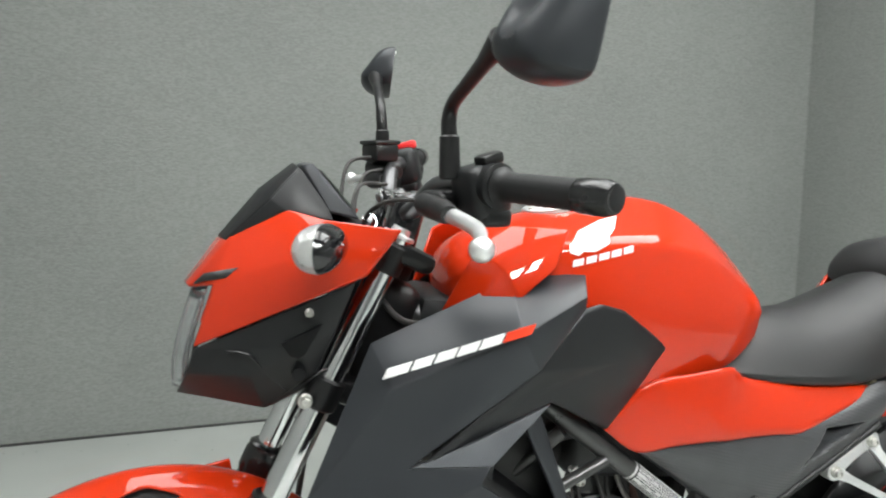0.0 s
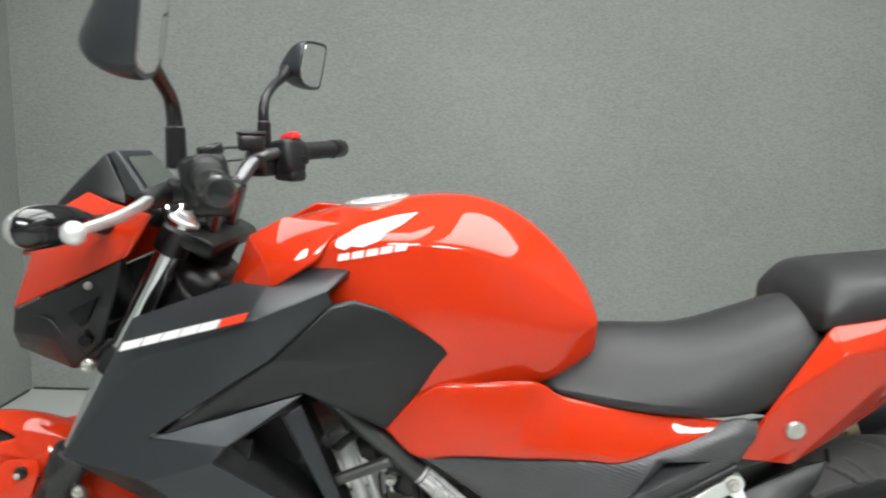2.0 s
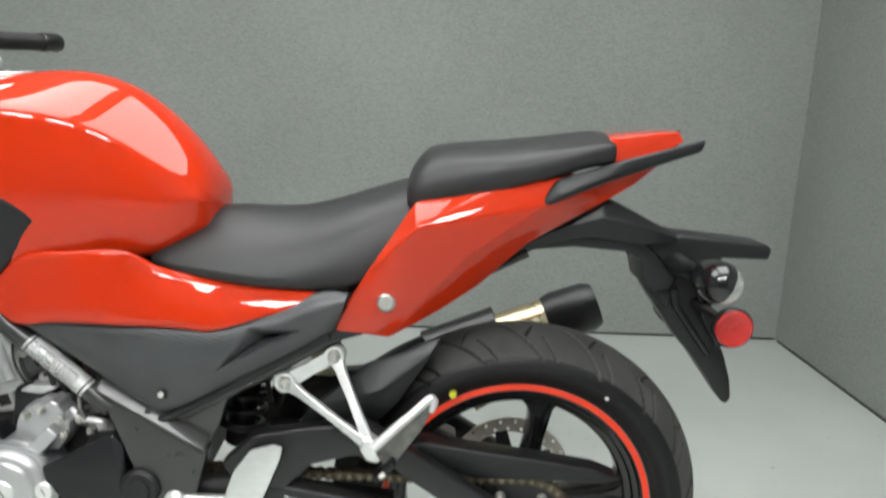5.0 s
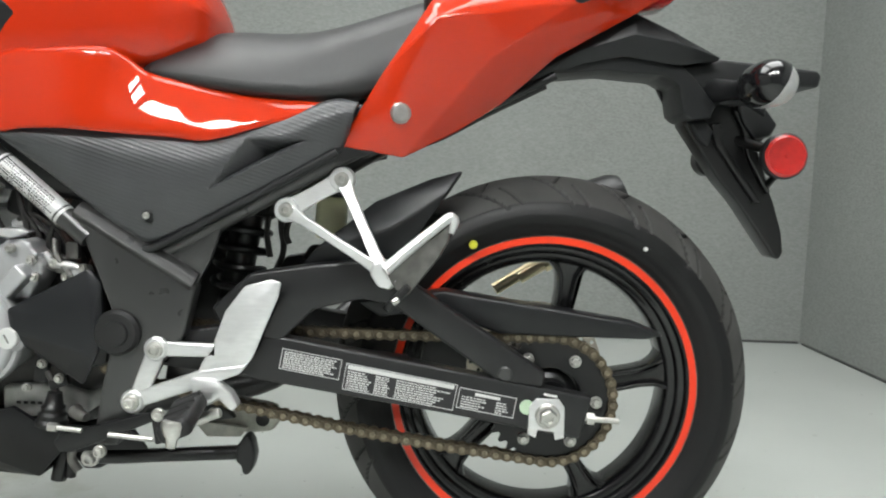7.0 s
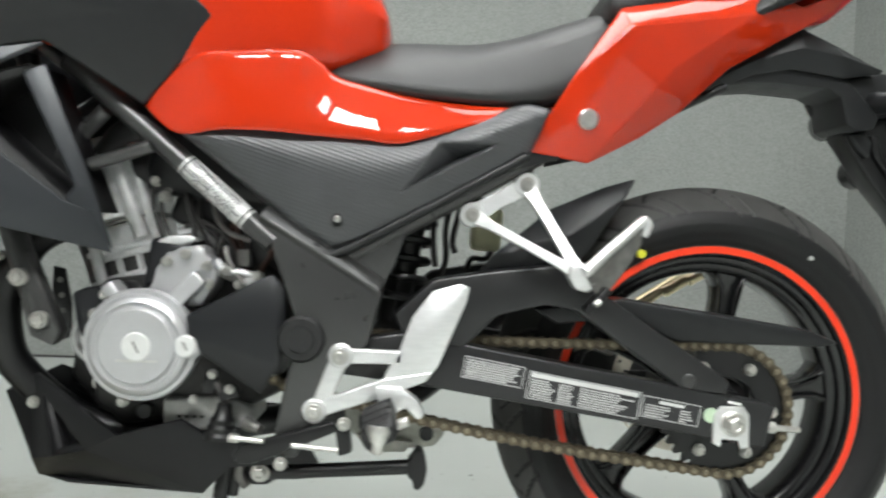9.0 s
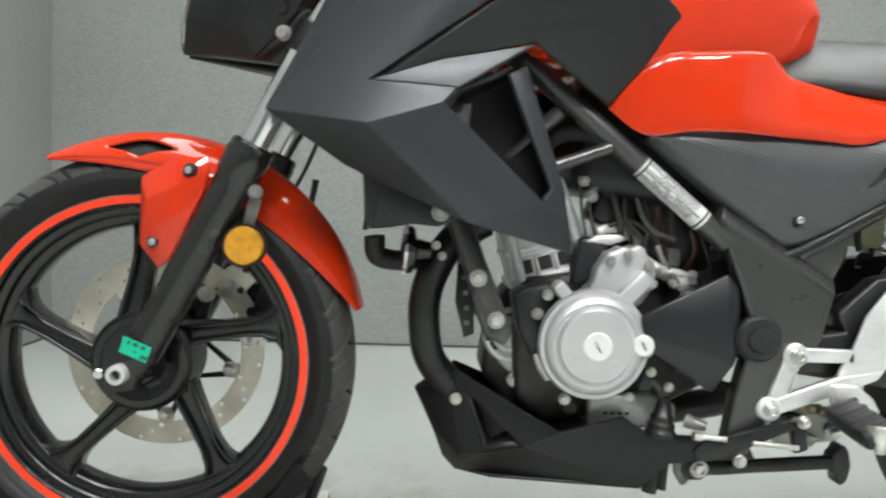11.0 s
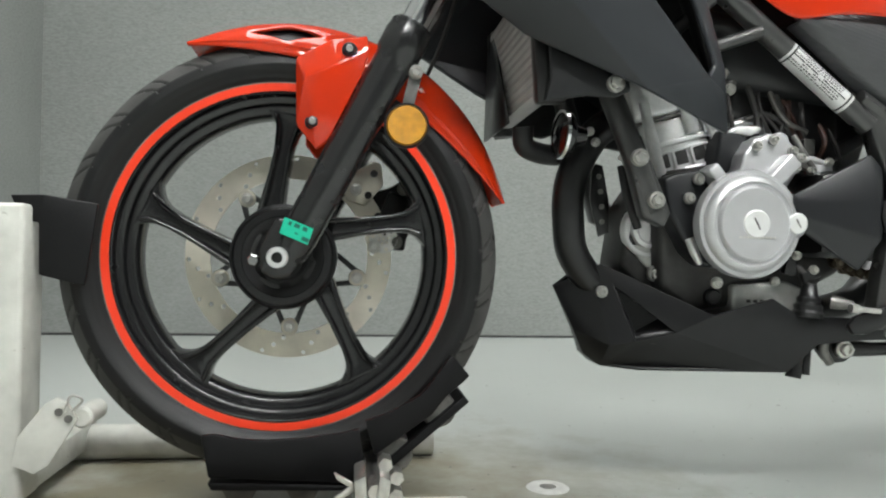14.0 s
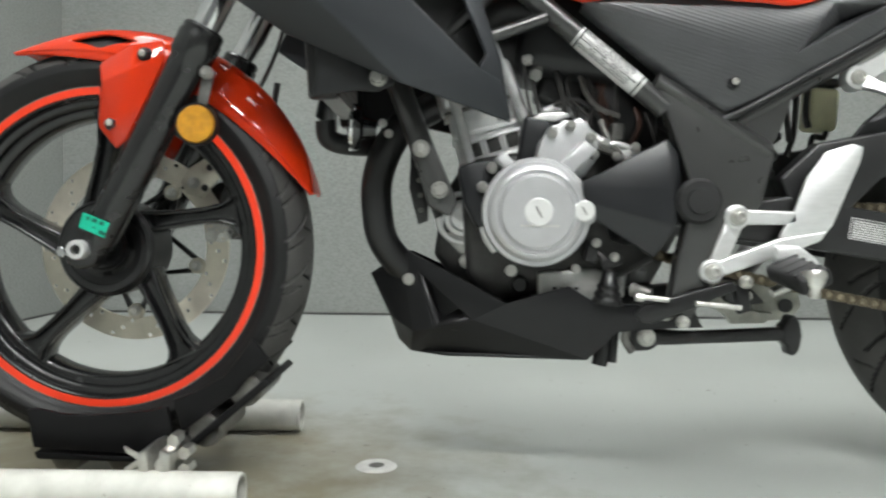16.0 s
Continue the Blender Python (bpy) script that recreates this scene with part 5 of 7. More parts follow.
for x, y, z, sx, sz, a, m in ((0.712, -0.074, 0.484, 0.034, 0.020, 20, CASE), (0.742, -0.074, 0.476, 0.026, 0.018, -15, ALU), (0.690, -0.085, 0.340, 0.018, 0.030, 10, SATIN), (0.725, -0.066, 0.505, 0.018, 0.024, 0, CASE), (0.716, -0.090, 0.326, 0.028, 0.014, -20, SATIN)):
    part("bracket", box(bm_new(), (x, y, z), (sx, 0.012, sz), (0, a, 0), 0.003), m, EN)
bolts(EN, 0.0065, [(0.747, -0.083, 0.483), (0.706, -0.082, 0.488), (0.718, -0.096, 0.333), (0.694, -0.094, 0.352), (0.668, -0.086, 0.316), (0.722, -0.082, 0.470)])
# sprocket cover
v = [(0.668, -0.122, 0.432), (0.776, -0.124, 0.489), (0.792, -0.124, 0.470), (0.794, -0.125, 0.400), (0.764, -0.118, 0.334), (0.672, -0.116, 0.392), (0.676, -0.124, 0.420), (0.784, -0.132, 0.424), (0.676, -0.124, 0.404), (0.784, -0.132, 0.376)]
bm = facets(bm_new(), v, [(0, 1, 7, 6), (6, 7, 9, 8), (8, 9, 4, 5), (1, 2, 7), (2, 3, 9, 7), (3, 4, 9), (0, 6, 8, 5)])
part("sprocket_cover", bm, GLOSSBLK2, BIKE, "black faceted sprocket cover", sharp=8, solid=0.010, bevel=0.003)
bm = box(bm_new(), (0.755, -0.06, 0.410), (0.075, 0.10, 0.12), (0, 0, 0), 0.02)
part("drive_housing", bm, SATIN, BIKE)
# sump, gear shaft and fittings under the cases
bm = slab(bm_new(), [(0.619, 0.310), (0.700, 0.316), (0.742, 0.300), (0.742, 0.274), (0.620, 0.262)], -0.062, 0.03, 0.006, 3)
part("sump", bm, CASTPALE, EN, "grimy pale cast sump")
for k in range(4):
    bars(EN, BLOCK, [(0.640 + 0.010 * k, 0.285, 0.006, 0.004, 0)], -0.0632, "cast_mark")
bm = lathe(bm_new(), (0.708, -0.098, 0.268), (0.10, 0.05, 1), [(0, 0.0), (0, 0.020), (0.006, 0.021), (0.010, 0.018), (0.016, 0.0185), (0.020, 0.015), (0.026, 0.0155), (0.030, 0.012), (0.046, 0.009), (0.046, 0)], 24)
part("shift_shaft_boot", bm, SATIN, BIKE, "black ribbed rubber boot")
bm = tube(bm_new(), [(0.742, -0.100, 0.290), (0.752, -0.108, 0.288), (0.764, -0.114, 0.286)], [0.010, 0.0085, 0.006], 12)
part("rod_end", bm, CASE, BIKE)

# exhaust header
bm = tube(bm_new(), [(0.470, -0.02, 0.545), (0.425, -0.03, 0.515), (0.394, -0.03, 0.455), (0.390, -0.030, 0.395), (0.408, -0.020, 0.335), (0.490, 0.0, 0.262), (0.60, 0.02, 0.245), (0.75, 0.08, 0.25)], 0.0225, 20)
part("exhaust_header", bm, SATIN, BIKE, "black coated header pipe")
bm = slab(bm_new(), [(0.436, 0.482), (0.452, 0.478), (0.462, 0.428), (0.463, 0.380), (0.448, 0.374), (0.434, 0.428)], 0.006, 0.012, 0.001)
DB = part("down_bracket", bm, SATIN, BIKE, "black drilled steel bracket")
for x, z in ((0.446, 0.462), (0.449, 0.440), (0.451, 0.418), (0.452, 0.396)):
    rod(bm := bm_new(), (x, 0.0045, z), (x, 0.008, z), 0.0040, seg=12)
    part("bracket_hole", bm, CASE, DB)

# radiator and its side shroud
bm = box(bm_new(), (0.323, 0.015, 0.622), (0.030, 0.28, 0.150), (0, -4, 0), 0.004)
RD = part("radiator", bm, FINS, BIKE, "black radiator with grey fins")
for s in (-1, 1):
    bm = box(bm_new(), (0.326, s * 0.136, 0.618), (0.040, 0.022, 0.168), (0, -4, 0), 0.006)
    part("radiator_tank", bm, SATIN, RD)
    v = [(0.318, -0.150, 0.690), (0.325, -0.158, 0.560), (0.318, -0.155, 0.533), (0.372, -0.160, 0.541), (0.402, -0.164, 0.539), (0.424, -0.164, 0.548), (0.420, -0.165, 0.572), (0.400, -0.163, 0.575), (0.380, -0.162, 0.560), (0.440, -0.160, 0.690)]
    part("radiator_side", facets(bm_new(), v, [(0, 1, 8, 9), (1, 2, 3, 8), (3, 4, 5, 6, 7, 8), (8, 7, 6, 9)], s), PLASTIC, RD, solid=0.006, bevel=0.003)
bolts(BIKE, 0.011, [(0.404, -0.170, 0.556)])
part("radiator_mask", facets(bm_new(), [(0.306, 0.150, 0.700), (0.302, 0.150, 0.528), (0.302, -0.030, 0.528), (0.306, 0.115, 0.700)], [(0, 1, 2, 3)]), SATIN, RD, solid=0.004)
bm = tube(bm_new(), [(0.318, -0.05, 0.520), (0.322, -0.045, 0.495), (0.350, -0.03, 0.487), (0.392, 0.0, 0.492), (0.43, 0.0, 0.52)], 0.0145, 14)
part("radiator_hose", bm, RUBBER, BIKE)
hc, hd = Vector((0.372, -0.085, 0.505)), Vector((-1, -0.10, 0.05))
HN = part("horn", lathe(bm_new(), hc, hd, [(-0.022, 0), (-0.022, 0.012), (-0.004, 0.016), (0, 0.029), (0.005, 0.032), (0.010, 0.032), (0.013, 0.028), (0.017, 0.010), (0.018, 0)], 32), GLOSSBLK, BIKE, "round black horn with a bright rim")
part("horn_rim", lathe(bm_new(), hc, hd, [(0.010, 0.0322), (0.010, 0.0332), (0.0135, 0.0322), (0.0135, 0.0285)], 32), CHROME, HN)
bolts(HN, 0.006, [(0.402, -0.082, 0.512), (0.410, -0.082, 0.498)])

# belly pan
half = [(0.381, -0.003, 0.302), (0.405, -0.012, 0.318), (0.438, -0.034, 0.335), (0.574, -0.097, 0.269), (0.657, -0.099, 0.293), (0.693, -0.099, 0.271), (0.823, -0.101, 0.266), (0.838, -0.096, 0.239), (0.775, -0.101, 0.237), (0.722, -0.100, 0.232),
        (0.686, -0.088, 0.193), (0.442, -0.028, 0.193), (0.411, -0.008, 0.240), (0.430, -0.028, 0.313), (0.452, -0.042, 0.308), (0.446, -0.054, 0.224), (0.476, -0.069, 0.231), (0.528, -0.082, 0.245), (0.424, -0.012, 0.207)]
for s in (1, -1):
    f = [(0, 1, 13), (1, 2, 14, 13), (0, 13, 15, 12), (12, 15, 11, 18), (13, 14, 16, 15), (2, 3, 17, 14), (15, 16, 17, 10, 11), (17, 3, 4, 5, 9, 10), (5, 6, 7, 8, 9)]
    BP = part("belly_pan", facets(bm_new(), half, f, s), PANBLK, BIKE, "satin black belly pan", sharp=14, solid=0.006, bevel=0.003)
    v = [half[14], half[17], half[16], (0.462, -0.026, 0.300), (0.520, -0.052, 0.262), (0.486, -0.040, 0.240)]
    part("belly_recess", facets(bm_new(), v, [(0, 1, 4, 3), (1, 2, 5, 4), (2, 0, 3, 5), (3, 4, 5)], s), PANBLK, BP, solid=0.003)
v = [half[18], half[11], half[10], (0.686, 0.088, 0.193), (0.442, 0.028, 0.193), (0.424, 0.012, 0.207), half[0], (0.381, 0.003, 0.302), half[12], (0.411, 0.008, 0.240), (0.490, -0.050, 0.190), (0.490, 0.050, 0.190)]
part("belly_floor", facets(bm_new(), v, [(0, 1, 4, 5), (1, 10, 11, 4), (10, 2, 3, 11), (8, 0, 5, 9), (6, 8, 9, 7)]), PANBLK, BIKE, solid=0.005, bevel=0.002)
bolts(BIKE, 0.0085, [(0.437, -0.042, 0.296), (0.785, -0.109, 0.257)])


# ---- seat and tail ----
def seat_ring(x, top, low, wide, crown, zl):
    half = [(0, top), (crown * 0.6, top - 0.002), (crown, top - 0.012), (wide * 0.96, (top + zl) / 2), (wide, zl), (wide * 0.97, low), (wide * 0.5, low), (0, low)]
    return [(x, -y, z) for y, z in half] + [(x, y, z) for y, z in reversed(half[1:-1])]


def saddle_ring(x, top, low, wide, zl):
    """A crowned saddle section that falls away towards its sides."""
    d = top - zl
    k = min(1.0, max(0.0, (x - 0.96) / 0.15))
    half = [(0, top), (0.30 * wide, top - 0.09 * d), (0.58 * wide, top - (0.34 - 0.16 * k) * d), ((0.80 + 0.05 * k) * wide, top - (0.64 - 0.24 * k) * d), (wide, zl), (wide * 0.97, low), (wide * 0.5, low), (0, low)]
    return [(x, -y, z) for y, z in half] + [(x, y, z) for y, z in reversed(half[1:-1])]


SEAT = [
    (0.816, 0.778, 0.738, 0.092, 0.754),
    (0.856, 0.803, 0.728, 0.113, 0.746),
    (0.915, 0.821, 0.722, 0.122, 0.740),
    (0.975, 0.820, 0.716, 0.129, 0.732),
    (1.040, 0.820, 0.711, 0.130, 0.728),
    (1.110, 0.841, 0.712, 0.124, 0.732),
    (1.180, 0.867, 0.735, 0.114, 0.764),
    (1.250, 0.884, 0.790, 0.106, 0.815),
]
part("rider_seat", loft(bm_new(), [saddle_ring(*s) for s in SEAT]), VINYL, BIKE, "black vinyl rider seat", subd=2)
PILL = [
    (1.196, 0.872, 0.838, 0.106, 0.078, 0.850),
    (1.206, 0.892, 0.832, 0.117, 0.090, 0.852),
    (1.222, 0.912, 0.834, 0.119, 0.096, 0.858),
    (1.240, 0.921, 0.838, 0.120, 0.098, 0.864),
    (1.330, 0.929, 0.858, 0.118, 0.098, 0.884),
    (1.400, 0.938, 0.880, 0.110, 0.086, 0.900),
    (1.462, 0.948, 0.902, 0.104, 0.084, 0.924),
    (1.488, 0.950, 0.902, 0.100, 0.080, 0.926),
    (1.494, 0.940, 0.906, 0.088, 0.066, 0.922),
]
part("pillion_seat", loft(bm_new(), [seat_ring(*s) for s in PILL]), VINYL, BIKE, "black vinyl pillion seat", subd=2)
for s in (1, -1):
    v = [(1.094, -0.140, 0.658), (1.178, -0.126, 0.646), (1.246, -0.108, 0.683), (1.304, -0.096, 0.722), (1.376, -0.086, 0.788), (1.470, -0.078, 0.842), (1.522, -0.076, 0.874), (1.575, -0.040, 0.925),
         (1.470, -0.095, 0.872), (1.410, -0.112, 0.888), (1.345, -0.120, 0.880), (1.212, -0.140, 0.846), (1.150, -0.146, 0.752), (1.216, -0.178, 0.816), (1.285, -0.142, 0.775), (1.390, -0.136, 0.848)]
    f = [(0, 1, 14, 13, 12), (12, 13, 11), (11, 13, 10), (10, 13, 15, 9), (13, 14, 15), (1, 2, 14), (2, 3, 4, 14), (14, 4, 15), (9, 15, 8), (15, 4, 5, 8), (8, 5, 6, 7)]
    v = [(x, y * 0.82, z) for x, y, z in v]
    if s < 0:
        v = [(x, y, z + (0.055 if i < 3 else 0.0)) for i, (x, y, z) in enumerate(v)]
    TP = part("tail_panel", facets(bm_new(), v, f, s), RED, BIKE, "glossy red tail panel", sharp=42, solid=0.007, bevel=0.004)
    # grab rail
    v = [(1.378, -0.106, 0.838), (1.408, -0.099, 0.883), (1.505, -0.090, 0.914), (1.626, -0.054, 0.944), (1.618, -0.062, 0.926), (1.480, -0.102, 0.884), (1.420, -0.114, 0.860)]
    if s < 0:
        v = [(x, y, z + 0.010) for x, y, z in v]
    part("grab_rail", facets(bm_new(), v, [(0, 1, 6), (1, 2, 5, 6), (2, 3, 4, 5)], s), PLASTIC, BIKE, "matt black grab rail", sharp=20, solid=0.014, bevel=0.005)
    rod(bm := bm_new(), (1.174, -0.100 * s, 0.702), (1.174, -0.124 * s, 0.702), 0.0135, seg=28, bev=0.003)
    part("pillion_lock", bm, ZINC, TP, "round steel tail bolt")
# tail tip, rear lamp
v = []
for k in (-1, 1):
    v += [(1.484, k * 0.070, 0.940), (1.470, k * 0.084, 0.898), (1.540, k * 0.062, 0.908), (1.600, k * 0.034, 0.938), (1.592, k * 0.030, 0.951)]
part("tail_tip", facets(bm_new(), v, [(0, 1, 2, 3, 4), (5, 9, 8, 7, 6), (0, 4, 9, 5), (4, 3, 8, 9)]), RED, BIKE, "glossy red tail tip", solid=0.005, bevel=0.004)
bm = slab(bm_new(), [(1.500, 0.865), (1.555, 0.915), (1.598, 0.937), (1.588, 0.918), (1.535, 0.870)], -0.030, 0.030, 0.006)
part("tail_lamp", bm, REFLECT, BIKE, "red tail lamp")

# side cover with ribbed skin and a scooped corner
for s in (1, -1):
    top = smooth_path([(0.662, 0.0, 0.664), (0.732, 0.0, 0.677), (0.820, 0.0, 0.6755), (0.937, 0.0, 0.670), (1.020, 0.0, 0.690), (1.085, 0.0, 0.714), (1.120, 0.0, 0.712)], 30)
    low = smooth_path([(0.664, 0.0, 0.658), (0.745, 0.0, 0.594), (0.826, 0.0, 0.531), (0.862, 0.0, 0.521), (0.970, 0.0, 0.578), (1.085, 0.0, 0.642), (1.106, 0.0, 0.672)], 30)
    ca, cb, cc, cd = Vector((0.982, 0.663)), Vector((1.061, 0.664)), Vector((0.933, 0.596)), Vector((1.008, 0.645))

    def area(a, b, c):
        return (b.x - a.x) * (c.y - a.y) - (b.y - a.y) * (c.x - a.x)

    rows = []
    for j, (p, q) in enumerate(zip(top, low)):
        along = j / (len(top) - 1)
        row = []
        for t in np.linspace(0, 1, 90):
            c = p.lerp(q, t)
            g = Vector((c.x, c.z))
            out = 0.126 - 0.008 * along + 0.021 * math.sin(math.pi * t ** 0.70) * math.sin(math.pi * (0.12 + along * 0.78)) ** 0.5 - 0.016 * max(0, (t - 0.88) / 0.12) ** 2
            sink = 1.0
            for a, b in ((ca, cb), (cb, cc), (cc, ca)):
                sink = min(sink, area(a, b, g) / area(a, b, cd))
            row.append((c.x, -s * (out - 0.036 * max(0.0, sink)), c.z))
        rows.append(row)
    SC = part("side_cover", sheet(bm_new(), rows), CARBON, BIKE, "black side cover with carbon weave and a scoop", sharp=24, solid=0.005)
    if s > 0:
        bolts(SC, 0.0100, [(0.857, -0.1335, 0.561)], DARKBOLT)
        bolts(SC, 0.0062, [(0.857, -0.1400, 0.561)], CAPBOLT)
    part("cover_trim", tube(bm_new(), [(0.826, -0.128 * s, 0.528), (0.852, -0.127 * s, 0.516), (0.95, -0.126 * s, 0.568), (1.095, -0.126 * s, 0.650)], 0.006, 10, 6), PLASTIC, SC)

for s in (-1, 1):
    bm = slab(bm_new(), [(0.850, 0.512), (0.862, 0.516), (0.950, 0.566), (0.930, 0.505), (0.908, 0.462)], s * 0.110 - 0.006, s * 0.110 + 0.006, 0.002)
    part("frame_gusset", bm, FRAMEBLK, BIKE)
    bm = slab(bm_new(), [(1.050, 0.700), (1.140, 0.715), (1.140, 0.650), (1.075, 0.630)], s * 0.108 - 0.004, s * 0.108 + 0.004, 0.002)
    part("inner_cover", bm, SATIN, BIKE)
# under-tail and number plate hanger
ol = [(1.230, 0.698), (1.278, 0.722), (1.384, 0.770), (1.450, 0.777), (1.530, 0.772), (1.552, 0.760), (1.560, 0.722), (1.573, 0.713), (1.599, 0.716), (1.605, 0.734), (1.572, 0.772), (1.550, 0.790), (1.500, 0.812), (1.420, 0.806), (1.330, 0.764)]
UT = part("under_tail", slab(bm_new(), ol, -0.045, 0.045, 0.008, 3), PLASTIC, BIKE, "matt black under-tail fairing")
tip = [(1.340, 0.764, 0.046), (1.416, 0.802, 0.052), (1.486, 0.824, 0.056), (1.540, 0.814, 0.057), (1.603, 0.7965, 0.052)]
v = [(x, -w, z) for x, z, w in tip] + [(1.360, -0.040, 0.785), (1.420, -0.042, 0.828), (1.486, -0.044, 0.852), (1.540, -0.044, 0.828), (1.600, -0.046, 0.7985)] + [(1.345, -0.044, 0.752), (1.417, -0.049, 0.784), (1.473, -0.050, 0.795), (1.546, -0.050, 0.785), (1.600, -0.048, 0.7925)]
for s in (1, -1):
    f = [(i, i + 1, i + 6, i + 5) for i in range(4)] + [(i + 10, i + 11, i + 1, i) for i in range(4)]
    part("upper_fairing", facets(bm_new(), v, f, s), PLASTIC, UT, sharp=22, solid=0.004, bevel=0.002)
part("fairing_top", facets(bm_new(), [(x, k * 0.046, z) for k in (-1, 1) for x, z in ((1.420, 0.832), (1.486, 0.852), (1.540, 0.828), (1.600, 0.7985))], [(0, 1, 5, 4), (1, 2, 6, 5), (2, 3, 7, 6)]), PLASTIC, UT, solid=0.004)
rows = [[(x, w * t, z - 0.006 * (1 - t * t)) for t in (-1, -0.5, 0, 0.5, 1)] for x, z, w in ((1.100, 0.720, 0.096), (1.176, 0.712, 0.092), (1.246, 0.728, 0.070), (1.300, 0.752, 0.050), (1.370, 0.796, 0.044), (1.470, 0.836, 0.042))]
part("tail_floor", sheet(bm_new(), rows), SATIN, UT, solid=0.006)
for k in (-1, 1):
    part("under_rail", tube(bm_new(), [(1.150, k * 0.070, 0.662), (1.215, k * 0.062, 0.680), (1.290, k * 0.054, 0.720), (1.380, k * 0.050, 0.766)], 0.006, 10, 6), SATIN, UT)
ol = [(1.554, 0.787), (1.612, 0.799), (1.648, 0.796), (1.748, 0.787), (1.754, 0.780), (1.750, 0.764), (1.678, 0.765), (1.680, 0.720), (1.654, 0.736), (1.610, 0.737)]
part("plate_shelf", slab(bm_new(), ol, -0.034, 0.034, 0.005, 3), PLASTIC, UT)
ol = [(1.580, 0.750), (1.571, 0.709), (1.627, 0.632), (1.658, 0.598), (1.714, 0.522), (1.722, 0.519), (1.728, 0.530), (1.723, 0.561), (1.710, 0.599), (1.700, 0.622), (1.683, 0.649), (1.678, 0.680), (1.699, 0.704), (1.697, 0.715), (1.661, 0.738), (1.642, 0.745), (1.600, 0.760)]
RF = part("rear_mudguard", slab(bm_new(), ol, -0.014, 0.030, 0.006, 3), SATIN, BIKE, "black rear mudguard")
for ol in ([(1.607, 0.711), (1.616, 0.680), (1.676, 0.601), (1.687, 0.602), (1.627, 0.685), (1.621, 0.713)], [(1.638, 0.731), (1.652, 0.705), (1.662, 0.666), (1.693, 0.614), (1.699, 0.616), (1.673, 0.682), (1.649, 0.729)]):
    part("mudguard_rib", slab(bm_new(), ol, -0.024, -0.010, 0.004, 3), SATIN, RF)
part("mudguard_mount", slab(bm_new(), [(1.542, 0.769), (1.561, 0.736), (1.583, 0.722), (1.620, 0.722), (1.620, 0.775)], 0.034, 0.050, 0.005, 3), SATIN, RF)
rod(bm := bm_new(), (1.584, 0.020, 0.728), (1.584, 0.052, 0.728), 0.014, seg=20, bev=0.003)
part("mount_boss", bm, SATIN, RF)
part("mudguard_step", slab(bm_new(), [(1.574, 0.712), (1.600, 0.716), (1.612, 0.700), (1.606, 0.676), (1.590, 0.688)], -0.026, -0.008, 0.005, 3), PLASTIC, RF)
part("mudguard_ear", slab(bm_new(), [(1.640, 0.742), (1.680, 0.735), (1.699, 0.712), (1.690, 0.694), (1.668, 0.690), (1.650, 0.712)], -0.030, -0.012, 0.004, 3), PLASTIC, RF)
rod(bm := bm_new(), (1.632, 0.030, 0.662), (1.632, 0.060, 0.662), 0.024, seg=24, bev=0.004)
rod(bm, (1.655, 0.01, 0.672), (1.632, 0.045, 0.664), 0.006, seg=10)
part("mudguard_boss", bm, SATIN, RF)
bm = lathe(bm_new(), (1.692, -0.064, 0.666), (0, -1, 0), [(0, 0), (0, 0.0315), (0.008, 0.0315), (0.011, 0.029), (0.011, 0.028)], 36)
part("reflector_cup", bm, PLASTIC, RF)
bm = lathe(bm_new(), (1.692, -0.070, 0.666), (0, -1, 0), [(0, 0), (0, 0.0285), (0.006, 0.0285), (0.009, 0.025), (0.0075, 0.012), (0.009, 0)], 36)
RRF = part("rear_reflector", bm, REFLECT, RF, "round red reflector")
rod(bm := bm_new(), (1.692, -0.074, 0.666), (1.692, -0.0805, 0.666), 0.0035, 0.0022, 12)
part("reflector_boss", bm, REFLECT, RRF)
rod(bm := bm_new(), (1.650, -0.01, 0.690), (1.690, -0.064, 0.670), 0.007)
rod(bm, (1.694, -0.01, 0.622), (1.694, -0.064, 0.650), 0.005)
part("reflector_arm", bm, SATIN, RF)
bm = slab(bm_new(), [(1.690, 0.788), (1.728, 0.782), (1.732, 0.770), (1.690, 0.768)], -0.026, 0.026, 0.004, 3)
part("plate_lamp", bm, SATIN, RF)
for s in (-1, 1):
    signal((1.636, s * 0.124, 0.752), (0.10, s, 0), (0.90, 0, -0.40), 0.096, 0.0300, "rear turn signal with clear lens", (1.606, s * 0.028, 0.755), 0.10)

